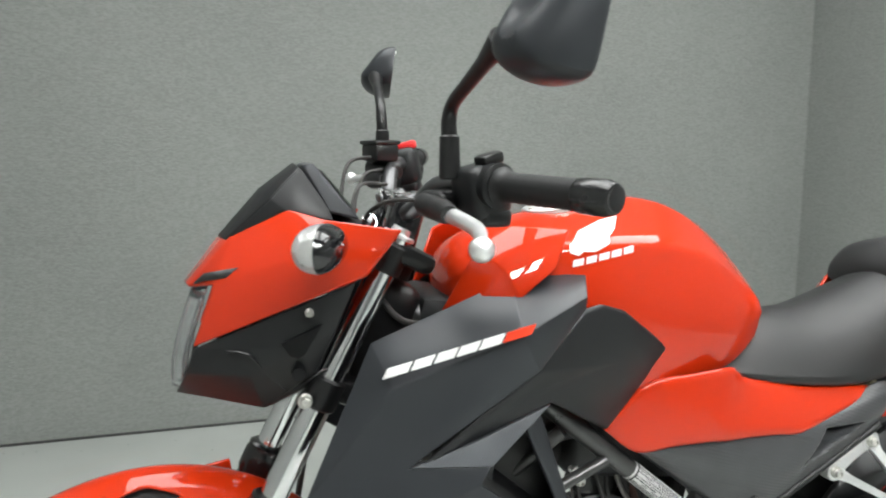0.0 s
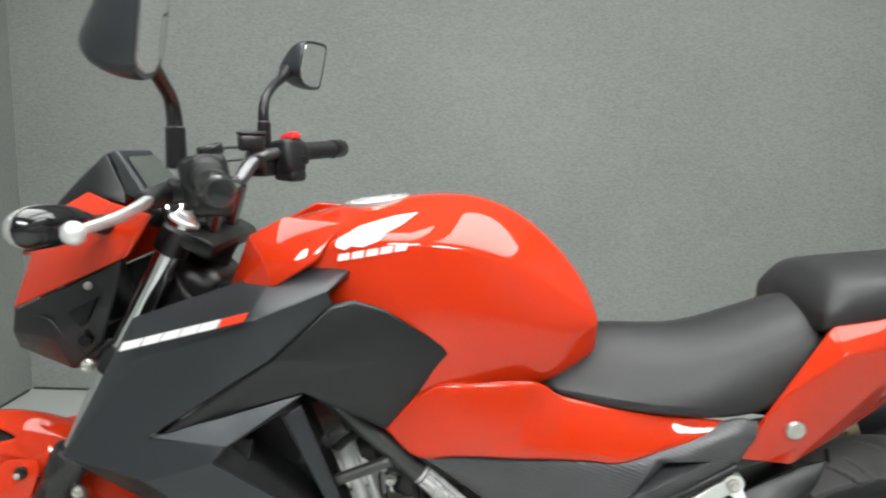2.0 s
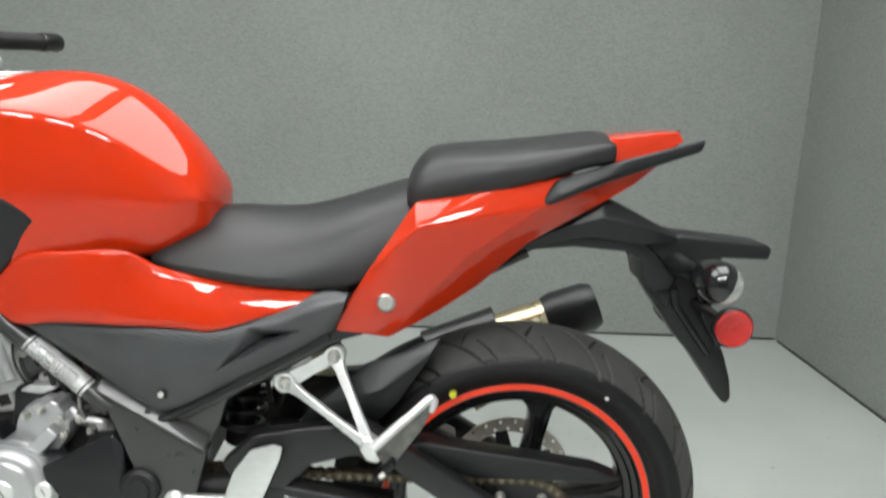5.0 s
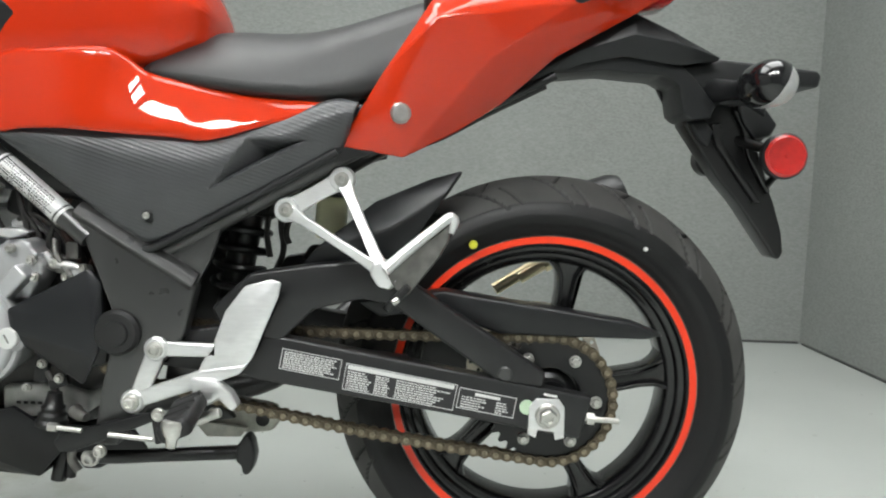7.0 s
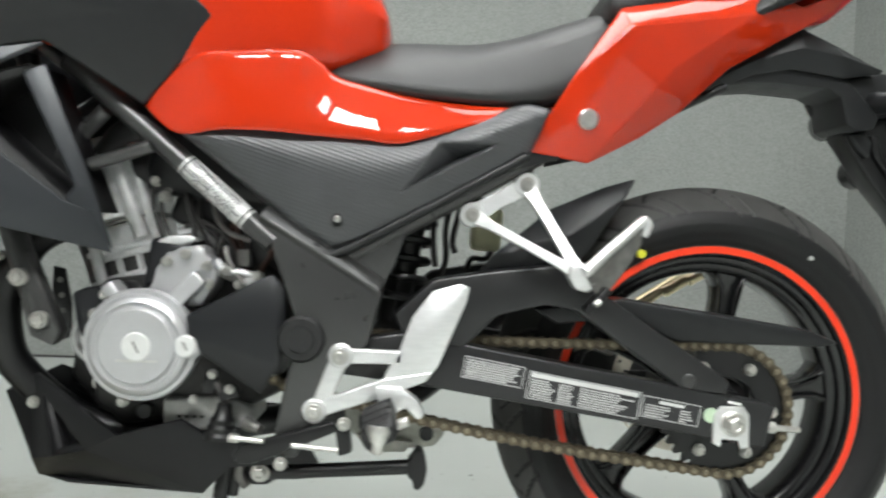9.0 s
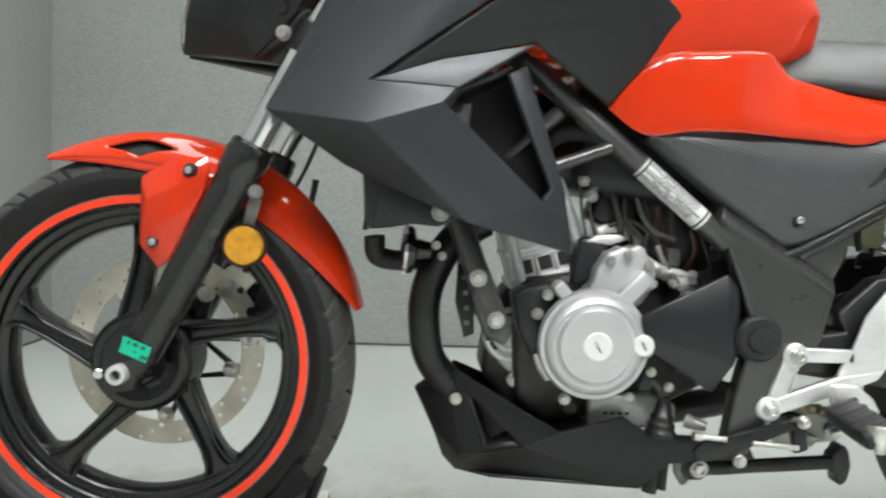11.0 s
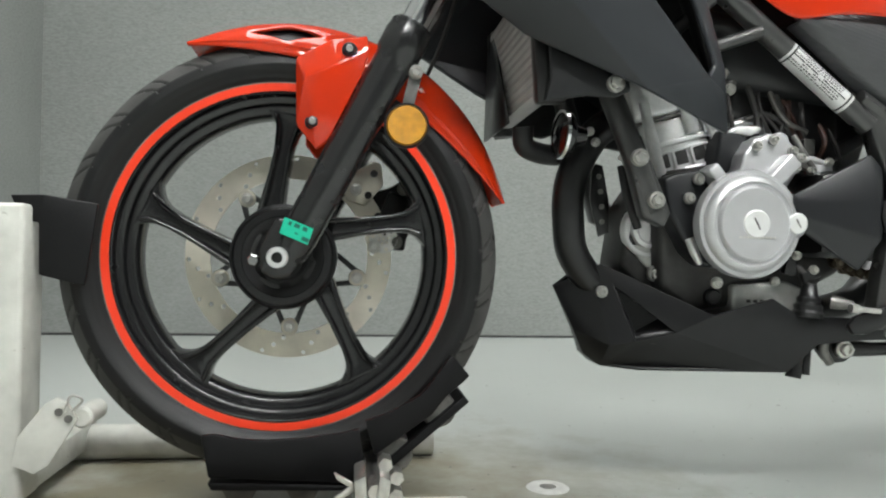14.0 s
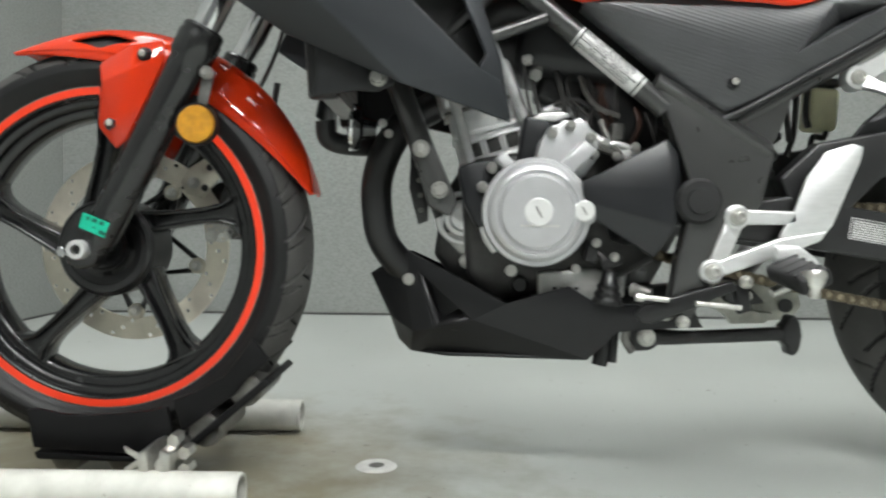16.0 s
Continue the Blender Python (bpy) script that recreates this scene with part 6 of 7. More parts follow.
# swingarm
for s in (-1, 1):
    y0, y1 = (-0.114, -0.086) if s < 0 else (0.110, 0.138)
    bm = slab(bm_new(), [(0.840, 0.400), (0.950, 0.418), (1.020, 0.405), (1.440, 0.335), (1.426, 0.277), (1.249, 0.306), (0.990, 0.345), (0.850, 0.362)], y0, y1, 0.004, 3)
    SW = part("swingarm", bm, ARMBLK, BIKE, "black swingarm beam")
    bm = slab(bm_new(), [(0.980, 0.488), (1.060, 0.502), (1.145, 0.512), (1.182, 0.490), (1.376, 0.366), (1.375, 0.346), (1.315, 0.352), (1.168, 0.452), (1.128, 0.458), (1.066, 0.442), (1.020, 0.395), (0.95, 0.40), (0.93, 0.44)], y0, y1, 0.005, 3)
    part("swingarm_truss", bm, ARMBLK, SW)
    rod(bm := bm_new(), (1.322, y0 - 0.002, 0.364), (1.322, y1 + 0.002, 0.364), 0.010, seg=20, bev=0.002)
    part("pivot_boss", bm, FRAMEBLK, SW)
    bm = slab(bm_new(), [(1.355, 0.284), (1.356, 0.322), (1.365, 0.333), (1.395, 0.333), (1.403, 0.322), (1.404, 0.280), (1.392, 0.277), (1.390, 0.288), (1.368, 0.290), (1.366, 0.279)], y0 - 0.004 if s < 0 else y1, y0 if s < 0 else y1 + 0.004, 0.001)
    part("axle_plate", bm, BRUSHED, SW, "bright chain adjuster plate")
    if s < 0:
        piece("axle_nut", BOLT, Matrix.LocRotScale(Vector((1.380, y0 - 0.008, 0.311)), Euler((0, 0.3, 0)), (0.0165, 0.016, 0.0165)), SW)
        rod(bm := bm_new(), (1.425, -0.100, 0.303), (1.480, -0.100, 0.300), 0.004, seg=10)
        rod(bm, (1.436, -0.100, 0.3025), (1.446, -0.100, 0.302), 0.0085, seg=6)
        part("adjuster_screw", bm, ZINC, SW)
        rod(bm := bm_new(), (1.353, y0, 0.320), (1.353, y0 - 0.0015, 0.320), 0.010, seg=18)
        part("wear_mark", bm, mat("pale_green_mark", (0.45, 0.58, 0.42), 0.5), SW)
        bm = box(bm_new(), (1.384, y0 - 0.0005, 0.337), (0.018, 0.002, 0.003), (0, 9, 0), 0)
        part("wear_label", bm, WHITE, SW)
        # warning labels along the beam
        slope = -9.4
        for x, z, w, h, n in ((1.021, 0.362, 0.080, 0.028, 6), (1.105, 0.337, 0.150, 0.036, 8), (1.258, 0.317, 0.077, 0.028, 5)):
            LBL = bars(SW, LABELBLK, [(x, z, w, h, slope)], y0 - 0.0010, "warning_label")
            c, sn = math.cos(radians(slope)), math.sin(radians(slope))
            q = [(x, z, w, 0.0008, slope), (x - (h - 0.0008) * sn, z + (h - 0.0008) * c, w, 0.0008, slope), (x, z, 0.0008, h, slope), (x + w * c, z + w * sn, 0.0008, h, slope)]
            random.seed(int(x * 1000))

            def words(o, hh, wide, tall):
                """Short bars in a row, as long as the words of one line."""
                t = o
                while t < o + wide - 0.002:
                    ww = min(random.uniform(0.0016, 0.0058), o + wide - t)
                    q.append((x + t * c - hh * sn, z + t * sn + hh * c, ww, tall, slope))
                    t += ww + random.uniform(0.0007, 0.0014)

            for k in range(n + 2):
                hh = 0.0022 + k * (h - 0.004) / (n + 2)
                if n == 8:
                    if hh < h * 0.76:
                        words(0.004, hh, random.uniform(0.024, 0.034), 0.0017)
                        words(0.042, hh, random.uniform(0.016, 0.024), 0.0017)
                        words(0.070, hh, random.uniform(0.050, 0.075), 0.0017)
                elif n == 6:
                    words(0.004, hh, random.uniform(0.8, 1) * (w - 0.009), 0.0018)
                elif hh < h * 0.66:
                    words(0.005, hh, random.uniform(0.026, 0.036), 0.0016)
                    words(0.052, hh, random.uniform(0.008, 0.018), 0.0016)
            bars(LBL, PALEINK, q, y0 - 0.0017)
            hh = h - 0.0075
            if n == 8:
                bars(LBL, LABEL, [(x + 0.003 * c - hh * sn, z + 0.003 * sn + hh * c, w - 0.006, 0.0058, slope)], y0 - 0.0019)
            if n == 5:
                bars(LBL, PALEINK, [(x + 0.022 * c - hh * sn, z + 0.022 * sn + hh * c, 0.034, 0.004, slope)], y0 - 0.0019)
bm = rod(bm_new(), (0.810, -0.12, 0.395), (0.810, 0.12, 0.395), 0.020)
part("swingarm_pivot", bm, SATIN, BIKE)
bm = box(bm_new(), (0.985, 0, 0.395), (0.06, 0.20, 0.05), (0, 0, 0), 0.012)
part("swingarm_bridge", bm, FRAMEBLK, BIKE)
# chain guard fin
bm = slab(bm_new(), [(1.120, 0.450), (1.237, 0.468), (1.388, 0.448), (1.500, 0.432), (1.540, 0.416), (1.515, 0.410), (1.316, 0.411), (1.230, 0.440), (1.15, 0.43)], -0.084, -0.044, 0.004, 3)
part("chain_guard", bm, PLASTIC, BIKE, "black pointed chain guard")
bm = slab(bm_new(), [(0.92, 0.400), (1.19, 0.372), (1.19, 0.352), (0.92, 0.378)], -0.082, -0.054, 0.003)
part("chain_slider", bm, SATIN, BIKE)
# hugger over the tyre
rows = []
for a, rr, w in ((156, 0.352, 0.072), (146, 0.352, 0.072), (136, 0.346, 0.068), (128, 0.341, 0.054), (120, 0.338, 0.030)):
    rows.append([(RX + (rr - 0.03 * abs(t) ** 3) * math.cos(radians(a)), w * t, RZ + (rr - 0.03 * abs(t) ** 3) * math.sin(radians(a))) for t in (-1, -0.85, -0.5, 0, 0.5, 0.85, 1)])
part("hugger", sheet(bm_new(), rows), PLASTIC, BIKE, "black rear hugger", solid=0.004, subd=2)
v = [(1.030, -0.072, 0.480), (1.060, -0.076, 0.520), (1.140, -0.060, 0.585), (1.215, -0.052, 0.618), (1.258, -0.054, 0.631), (1.238, -0.068, 0.600), (1.190, -0.074, 0.530), (1.150, -0.072, 0.490), (1.165, -0.084, 0.552)]
bm = facets(bm_new(), v, [(0, 1, 8, 7), (1, 2, 8), (2, 3, 5, 8), (3, 4, 5), (8, 5, 6), (8, 6, 7)])
part("hugger_side", bm, PLASTIC, BIKE, sharp=12, solid=0.010, bevel=0.003)
# shock absorber
bm = rod(bm_new(), (0.960, 0, 0.63), (0.925, 0, 0.42), 0.022)
SHK = part("shock_absorber", bm, SATIN, BIKE)
pts = [(0.958 - 0.028 * k / 60 + 0.034 * math.cos(k * 0.65), 0.034 * math.sin(k * 0.65), 0.615 - 0.17 * k / 60) for k in range(61)]
part("spring", tube(bm_new(), pts, 0.006, 8, 2), SATIN, SHK)
# reservoir and hoses near the shock
bm = box(bm_new(), (1.062, 0.05, 0.556), (0.046, 0.04, 0.066), (0, 4, 0), 0.010, 3)
BT = part("fluid_bottle", bm, PALEYEL, BIKE, "pale yellow fluid bottle")
part("bottle_lid", box(bm_new(), (1.060, 0.05, 0.596), (0.050, 0.046, 0.014), (0, 4, 0), 0.004), SATIN, BT)
for k, pts in enumerate((((1.005, 0.0, 0.60), (0.998, -0.01, 0.55), (1.00, 0.0, 0.51), (0.99, 0.0, 0.48)), ((1.020, 0.0, 0.59), (1.008, -0.02, 0.54), (1.012, -0.02, 0.52)), ((1.075, 0.05, 0.53), (1.060, 0.03, 0.512), (1.040, 0.02, 0.512), (1.030, 0.01, 0.495)), ((0.985, 0.0, 0.59), (0.980, -0.02, 0.54), (0.985, -0.02, 0.50)))):
    part("hose", tube(bm_new(), pts, 0.0045, 8, 6), WIRE, BIKE)

# passenger peg hanger: a three-armed casting that leans out towards the peg
A, B, C = Vector((1.028, -0.108, 0.573)), Vector((1.099, -0.103, 0.615)), Vector((1.160, -0.166, 0.502))


def strut(bm, p, q, w0, wm, w1, thick=0.011):
    """A flat arm, waisted in the middle, between two points in space."""
    d = (q - p).normalized()
    n = d.cross(Vector((0, 1, 0))).normalized()
    o = n.cross(d).normalized() * thick / 2
    near = []
    for t, w in ((0, w0), (0.18, wm * 1.15), (0.5, wm), (0.82, wm * 1.1), (1, w1)):
        c = p.lerp(q, t)
        near.append((c + n * w, c - n * w))
    ring = [a for a, _ in near] + [c for _, c in reversed(near)]
    loft(bm, [[v + o for v in ring], [v + o * 0.4 for v in ring], [v - o * 0.4 for v in ring], [v - o for v in ring]])
    return bm


HG = bm_new()
strut(HG, A, B, 0.0145, 0.0105, 0.0145)
PH = part("pillion_peg_hanger", HG, BRUSHED, BIKE, "brushed aluminium footrest hanger", bevel=0.0015)
part("arm", strut(bm_new(), A, C, 0.012, 0.0056, 0.009), BRUSHED, PH, bevel=0.0015)
part("arm", strut(bm_new(), B, C, 0.012, 0.0064, 0.010), BRUSHED, PH, bevel=0.0015)
for c in (A, B):
    part("boss", lathe(bm_new(), c + Vector((0, 0.010, 0)), (0, -1, 0), [(0, 0), (0, 0.0165), (0.015, 0.0165), (0.018, 0.0150), (0.018, 0.0100), (0.016, 0.0095), (0.016, 0)], 28), BRUSHED, PH)
part("peg_mount", slab(bm_new(), [(1.148, 0.514), (1.160, 0.519), (1.176, 0.506), (1.180, 0.490), (1.170, 0.480), (1.154, 0.484), (1.144, 0.500)], -0.174, -0.150, 0.004, 3), BRUSHED, PH)
bolts(PH, 0.0095, [(A.x, A.y - 0.0095, A.z), (B.x, B.y - 0.0095, B.z)], CAPBOLT)
bm = tube(bm_new(), [(1.164, -0.178, 0.506), (1.190, -0.170, 0.530), (1.216, -0.162, 0.552), (1.238, -0.153, 0.570), (1.244, -0.151, 0.571), (1.247, -0.151, 0.566), (1.243, -0.152, 0.552)], [0.0075, 0.0070, 0.0065, 0.0065, 0.0065, 0.0065, 0.004], 12)
part("peg_guard_edge", bm, BRUSHED, PH)
bm = bm_new()
face = [Vector(v) for v in ((1.166, -0.177, 0.500), (1.206, -0.165, 0.536), (1.241, -0.152, 0.562), (1.240, -0.150, 0.542), (1.228, -0.152, 0.520), (1.206, -0.160, 0.492), (1.190, -0.168, 0.473), (1.176, -0.174, 0.482))]
loft(bm, [[v + Vector((0.002, 0.008, 0)) for v in face], face])
part("pillion_peg", bm, CASE, PH, "folded grey pillion footrest plate", bevel=0.0015)
bm = box(bm_new(), (1.180, -0.172, 0.472), (0.040, 0.026, 0.010), (0, -48, 0), 0.003)
part("peg_hinge", bm, SATIN, PH)
bm = rod(bm_new(), (1.174, -0.187, 0.467), (1.182, -0.185, 0.472), 0.0040, seg=14, bev=0.001)
part("hinge_pin", bm, ZINC, PH)

# rider peg bracket, heel plate, shift linkage
bm = slab(bm_new(), [(0.955, 0.440), (0.980, 0.474), (1.014, 0.484), (1.027, 0.480), (1.024, 0.462), (0.990, 0.378), (0.980, 0.366), (0.930, 0.352), (0.918, 0.352), (0.925, 0.372), (0.938, 0.392)], -0.136, -0.130, 0.0022, 2)
HP = part("heel_plate", bm, BRUSHED, BIKE, "brushed aluminium heel plate")
bm = bm_new()
slab(bm, [(0.862, 0.398), (0.945, 0.396), (0.945, 0.379), (0.866, 0.378)], -0.136, -0.124, 0.003, 3)
slab(bm, [(0.855, 0.392), (0.878, 0.384), (0.848, 0.312), (0.826, 0.314)], -0.136, -0.124, 0.003, 3)
slab(bm, [(0.833, 0.328), (0.925, 0.362), (0.985, 0.372), (0.975, 0.358), (0.930, 0.340), (0.835, 0.306)], -0.137, -0.125, 0.003, 3)
rod(bm, (0.866, -0.126, 0.388), (0.866, -0.139, 0.388), 0.016, seg=24, bev=0.003)
rod(bm, (0.835, -0.126, 0.317), (0.835, -0.139, 0.317), 0.016, seg=24, bev=0.003)
part("peg_bracket", bm, BRUSHED, HP)
bolts(HP, 0.0105, [(0.866, -0.141, 0.388), (0.835, -0.141, 0.317)], CAPBOLT)
bm = box(bm_new(), (0.920, -0.190, 0.318), (0.042, 0.084, 0.024), (10, -24, 0), 0.008, 3)
PG = part("rider_peg", bm, RUBBER, BIKE, "black rubber rider footrest")
for k in range(4):
    part("peg_groove", box(bm_new(), (0.917, -0.162 - 0.019 * k, 0.3338 - 0.0034 * k), (0.034, 0.007, 0.004), (10, -24, 0), 0.001), RUBBER, PG)
bm = slab(bm_new(), [(0.912, 0.352), (0.944, 0.352), (0.966, 0.336), (0.976, 0.318), (0.966, 0.310), (0.950, 0.326), (0.935, 0.316), (0.918, 0.322)], -0.146, -0.126, 0.004)
part("peg_clevis", bm, BRUSHED, PG)
rod(bm := bm_new(), (0.955, -0.152, 0.312), (0.905, -0.152, 0.292), 0.0065, seg=14, bev=0.001)
part("clevis_pin", bm, ZINC, PG)
bm = lathe(bm_new(), (0.922, -0.224, 0.324), (-0.05, -0.18, -1), [(0, 0), (0, 0.013), (0.005, 0.0145), (0.016, 0.011), (0.021, 0.007), (0.030, 0.0065), (0.032, 0.0045), (0.032, 0)], 20)
part("peg_ball", bm, ZINC, PG, "bright steel feeler bolt")
bm = slab(bm_new(), [(0.735, 0.262), (0.745, 0.274), (0.860, 0.306), (0.866, 0.294), (0.805, 0.268), (0.760, 0.250), (0.742, 0.250)], -0.146, -0.136, 0.003)
SL = part("shift_lever", bm, SATIN, BIKE, "black gear shift lever")
bolts(SL, 0.0085, [(0.874, -0.150, 0.305), (0.796, -0.146, 0.252)])
rod(bm := bm_new(), (0.735, -0.150, 0.285), (0.775, -0.150, 0.281), 0.0035, seg=10)
rod(bm, (0.733, -0.150, 0.285), (0.744, -0.150, 0.284), 0.006, seg=8)
part("shift_rod", bm, ZINC, SL)
rod(bm := bm_new(), (0.81, -0.150, 0.277), (0.868, -0.150, 0.272), 0.0035, seg=10)
part("shift_rod", bm, ZINC, SL)
bm = slab(bm_new(), [(0.862, 0.300), (0.880, 0.302), (0.885, 0.268), (0.868, 0.262)], -0.146, -0.132, 0.003)
part("shift_joint", bm, SATIN, SL)

# side stand folded up, and the small foot under the pan
bm = tube(bm_new(), [(0.768, -0.090, 0.226), (0.800, -0.088, 0.224), (0.840, -0.082, 0.224), (0.962, -0.070, 0.228)], [0.0125, 0.0105, 0.0095, 0.0100], 14)
SS = part("side_stand", bm, SATIN, BIKE, "folded black side stand")
bm = slab(bm_new(), [(0.955, 0.240), (0.962, 0.246), (0.964, 0.254), (0.972, 0.255), (0.978, 0.246), (0.982, 0.226), (0.978, 0.206), (0.971, 0.198), (0.964, 0.200), (0.962, 0.212), (0.955, 0.217)], -0.082, -0.056, 0.004, 3)
part("stand_foot", bm, SATIN, SS)
bm = slab(bm_new(), [(0.738, 0.244), (0.790, 0.240), (0.786, 0.216), (0.770, 0.205), (0.748, 0.204), (0.734, 0.222)], -0.092, -0.070, 0.005)
part("stand_bracket", bm, SATIN, SS)
bm = tube(bm_new(), [(0.738, -0.095, 0.240), (0.734, -0.097, 0.222), (0.744, -0.097, 0.205)], 0.006, 10)
part("stand_hook", bm, CASE, SS)
bolts(SS, 0.0125, [(0.762, -0.100, 0.225)])
rod(bm := bm_new(), (0.716, -0.070, 0.245), (0.704, -0.075, 0.182), 0.0105, seg=16)
rod(bm, (0.727, -0.070, 0.245), (0.721, -0.075, 0.186), 0.007, seg=14)
part("drain_pipe", bm, SATIN, BIKE)
# linkage plate and fittings below the swingarm
bm = slab(bm_new(), [(0.860, 0.300), (0.930, 0.296), (1.000, 0.284), (1.006, 0.262), (0.992, 0.244), (0.960, 0.240), (0.900, 0.246), (0.870, 0.262)], -0.030, -0.014, 0.005)
slab(bm, [(0.880, 0.262), (0.960, 0.252), (0.950, 0.238), (0.900, 0.236)], -0.040, -0.030, 0.003)
LK = part("linkage_plate", bm, mat("dull_pale_casting", (0.42, 0.42, 0.37), 0.5, metal=0.3, var=0.25, scale=50, bump=0.1, bscale=300), BIKE, "pale cast linkage plate")
rod(bm := bm_new(), (0.980, -0.034, 0.263), (0.980, 0.02, 0.263), 0.010, seg=18)
part("linkage_pin", bm, SATIN, LK)
bm = slab(bm_new(), [(0.885, 0.292), (0.925, 0.288), (0.945, 0.268), (0.905, 0.262), (0.885, 0.272)], -0.050, -0.034, 0.004)
part("linkage_arm", bm, SATIN, LK)
bolts(LK, 0.008, [(0.915, -0.054, 0.278)])

# exhaust muffler on the far side
ax = Vector((0.93, 0.02, 0.36)).normalized()
m0 = Vector((1.185, 0.256, 0.455))
bm = lathe(bm_new(), m0, ax, [(0, 0.0), (0, 0.026), (0.06, 0.041), (0.10, 0.045), (0.31, 0.045), (0.32, 0.043)], 36)
MF = part("muffler", bm, GOLD, BIKE, "warm-tinted steel muffler")
bm = lathe(bm_new(), m0, ax, [(0.300, 0.0), (0.300, 0.046), (0.32, 0.051), (0.385, 0.049), (0.402, 0.042), (0.404, 0.02), (0.404, 0)], 36)
part("muffler_cap", bm, PLASTIC, MF, "black muffler end cap")
bm = lathe(bm_new(), m0 + Vector((0, 0.012, 0.012)), ax, [(0.05, 0.0), (0.05, 0.045), (0.20, 0.047), (0.21, 0.0)], 36)
part("heat_shield", bm, SATIN, MF)
bm = tube(bm_new(), [(0.75, 0.08, 0.25), (0.95, 0.14, 0.28), (1.09, 0.235, 0.39), (1.190, 0.256, 0.452)], 0.024, 16)
part("link_pipe", bm, SATIN, MF)
for k in range(3):
    bm = rod(bm_new(), (1.32 + 0.04 * k, 0.110, 0.445 + 0.02 * k), (1.40 + 0.04 * k, 0.118, 0.495 + 0.018 * k), 0.010, seg=12)
    part("pipe_stay", bm, GOLD, MF)
bm = box(bm_new(), (1.25, 0.090, 0.395), (0.07, 0.035, 0.05), (0, 20, 0), 0.010)
part("rear_caliper", bm, CASE, BIKE)


# ---- handlebar, controls and mirrors ----
def tilt(y):
    """The bar stands a little higher on the far side."""
    return 0.0175 * y / 0.4


pts = []
for s in (-1, 1):
    half = [(0.345, 0.045, 0.998), (0.352, 0.085, 1.008), (0.368, 0.140, 1.042), (0.392, 0.190, 1.050), (0.432, 0.290, 1.050), (0.474, 0.388, 1.050)]
    half = [(x, s * y, z + tilt(s * y)) for x, y, z in half]
    pts = half[::-1] + pts if s < 0 else pts + half
HB = part("handlebar", tube(bm_new(), pts, 0.0115, 16, 6), BARMETAL, BIKE, "silver tubular handlebar")
for s in (-1, 1):
    bm = box(bm_new(), (0.343, s * 0.045, 0.975), (0.046, 0.042, 0.092), (0, 16, 0), 0.009, 3)
    RZR = part("riser", bm, GLOSSBLK, HB, "gloss black handlebar riser")
    part("riser_cap", box(bm_new(), (0.347, s * 0.045, 1.012), (0.040, 0.036, 0.016), (0, -10, 0), 0.005, 3), BARMETAL, RZR)
    for o in (-0.014, 0.014):
        rod(bm := bm_new(), (0.347 + o, s * 0.045, 1.016), (0.347 + o, s * 0.045, 1.025), 0.005, seg=12)
        part("cap_bolt", bm, CHROME, RZR)
    d = Vector((0.079, s * 0.187, tilt(s * 0.187))).normalized()
    p0 = Vector((0.413, s * 0.240, 1.050 + tilt(s * 0.240)))
    bm = lathe(bm_new(), p0, d, [(0, 0), (0, 0.020), (0.006, 0.022), (0.010, 0.018), (0.020, 0.0165)] + [(0.024 + 0.012 * k + o, 0.0168 - 0.0008 * (o > 0.004)) for k in range(8) for o in (0, 0.008)] + [(0.125, 0.0165), (0.126, 0)], 28)
    GR = part("grip", bm, RUBBER, HB, "black rubber grip")
    bm = lathe(bm_new(), p0 + d * 0.116, d, [(0, 0), (0, 0.0175), (0.003, 0.0182), (0.034, 0.0182), (0.037, 0.0165), (0.040, 0.0165), (0.043, 0.0150), (0.045, 0.010), (0.045, 0)], 28)
    part("bar_end", bm, FORKBLK, GR, "gloss black bar end")
    c = Vector((0.402, s * 0.208, 1.042 + tilt(s * 0.208)))
    yaw = math.degrees(math.atan2(d.y, d.x)) - 90 * s
    bm = box(bm_new(), c, (0.056, 0.050, 0.062), (0, -12, yaw), 0.012, 3)
    SWB = part("switch_box", bm, PLASTIC, HB, "dark grey switch housing")
    part("switch_flange", lathe(bm_new(), p0 - d * 0.016, d, [(0, 0), (0, 0.024), (0.016, 0.026), (0.018, 0.022), (0.018, 0)], 28), PLASTIC, SWB)
    part("switch_lower", box(bm_new(), c + Vector((0.008, 0, -0.030)), (0.044, 0.044, 0.022), (0, 4, yaw), 0.008, 3), PLASTIC, SWB)
    bm = box(bm_new(), c + Vector((0.008, s * 0.004, 0.036)), (0.030, 0.022, 0.014), (0, -15, yaw), 0.004)
    if s > 0:
        part("kill_switch", bm, KILL, SWB, "red stop switch")
    else:
        part("light_switch", bm, SATIN, SWB)
    bm = box(bm_new(), c + Vector((0.030, s * 0.006, -0.004)), (0.012, 0.020, 0.014), (0, 0, yaw), 0.003)
    part("button", bm, SATIN, SWB)
    # lever with its perch
    q = Vector((0.366, s * 0.178, 1.026 + tilt(s * 0.178)))
    part("lever_perch", box(bm_new(), q, (0.045, 0.046, 0.030), (0, 0, yaw), 0.008, 3), SATIN, HB)
    e = Vector((0.340, s * 0.396, 0.992 + 2 * tilt(s * 0.396) if s > 0 else 0.992))
    pth = [q + Vector((-0.022, s * 0.012, -0.004)), Vector((0.350, s * 0.245, 1.022 + tilt(s * 0.24))), Vector((0.357, s * 0.330, 1.016 + tilt(s * 0.31))), e]
    LV = part("lever", tube(bm_new(), pth, [0.010, 0.0095, 0.008, 0.0065], 12, 8, 0.75), BRUSHED, HB, "brushed silver hand lever")
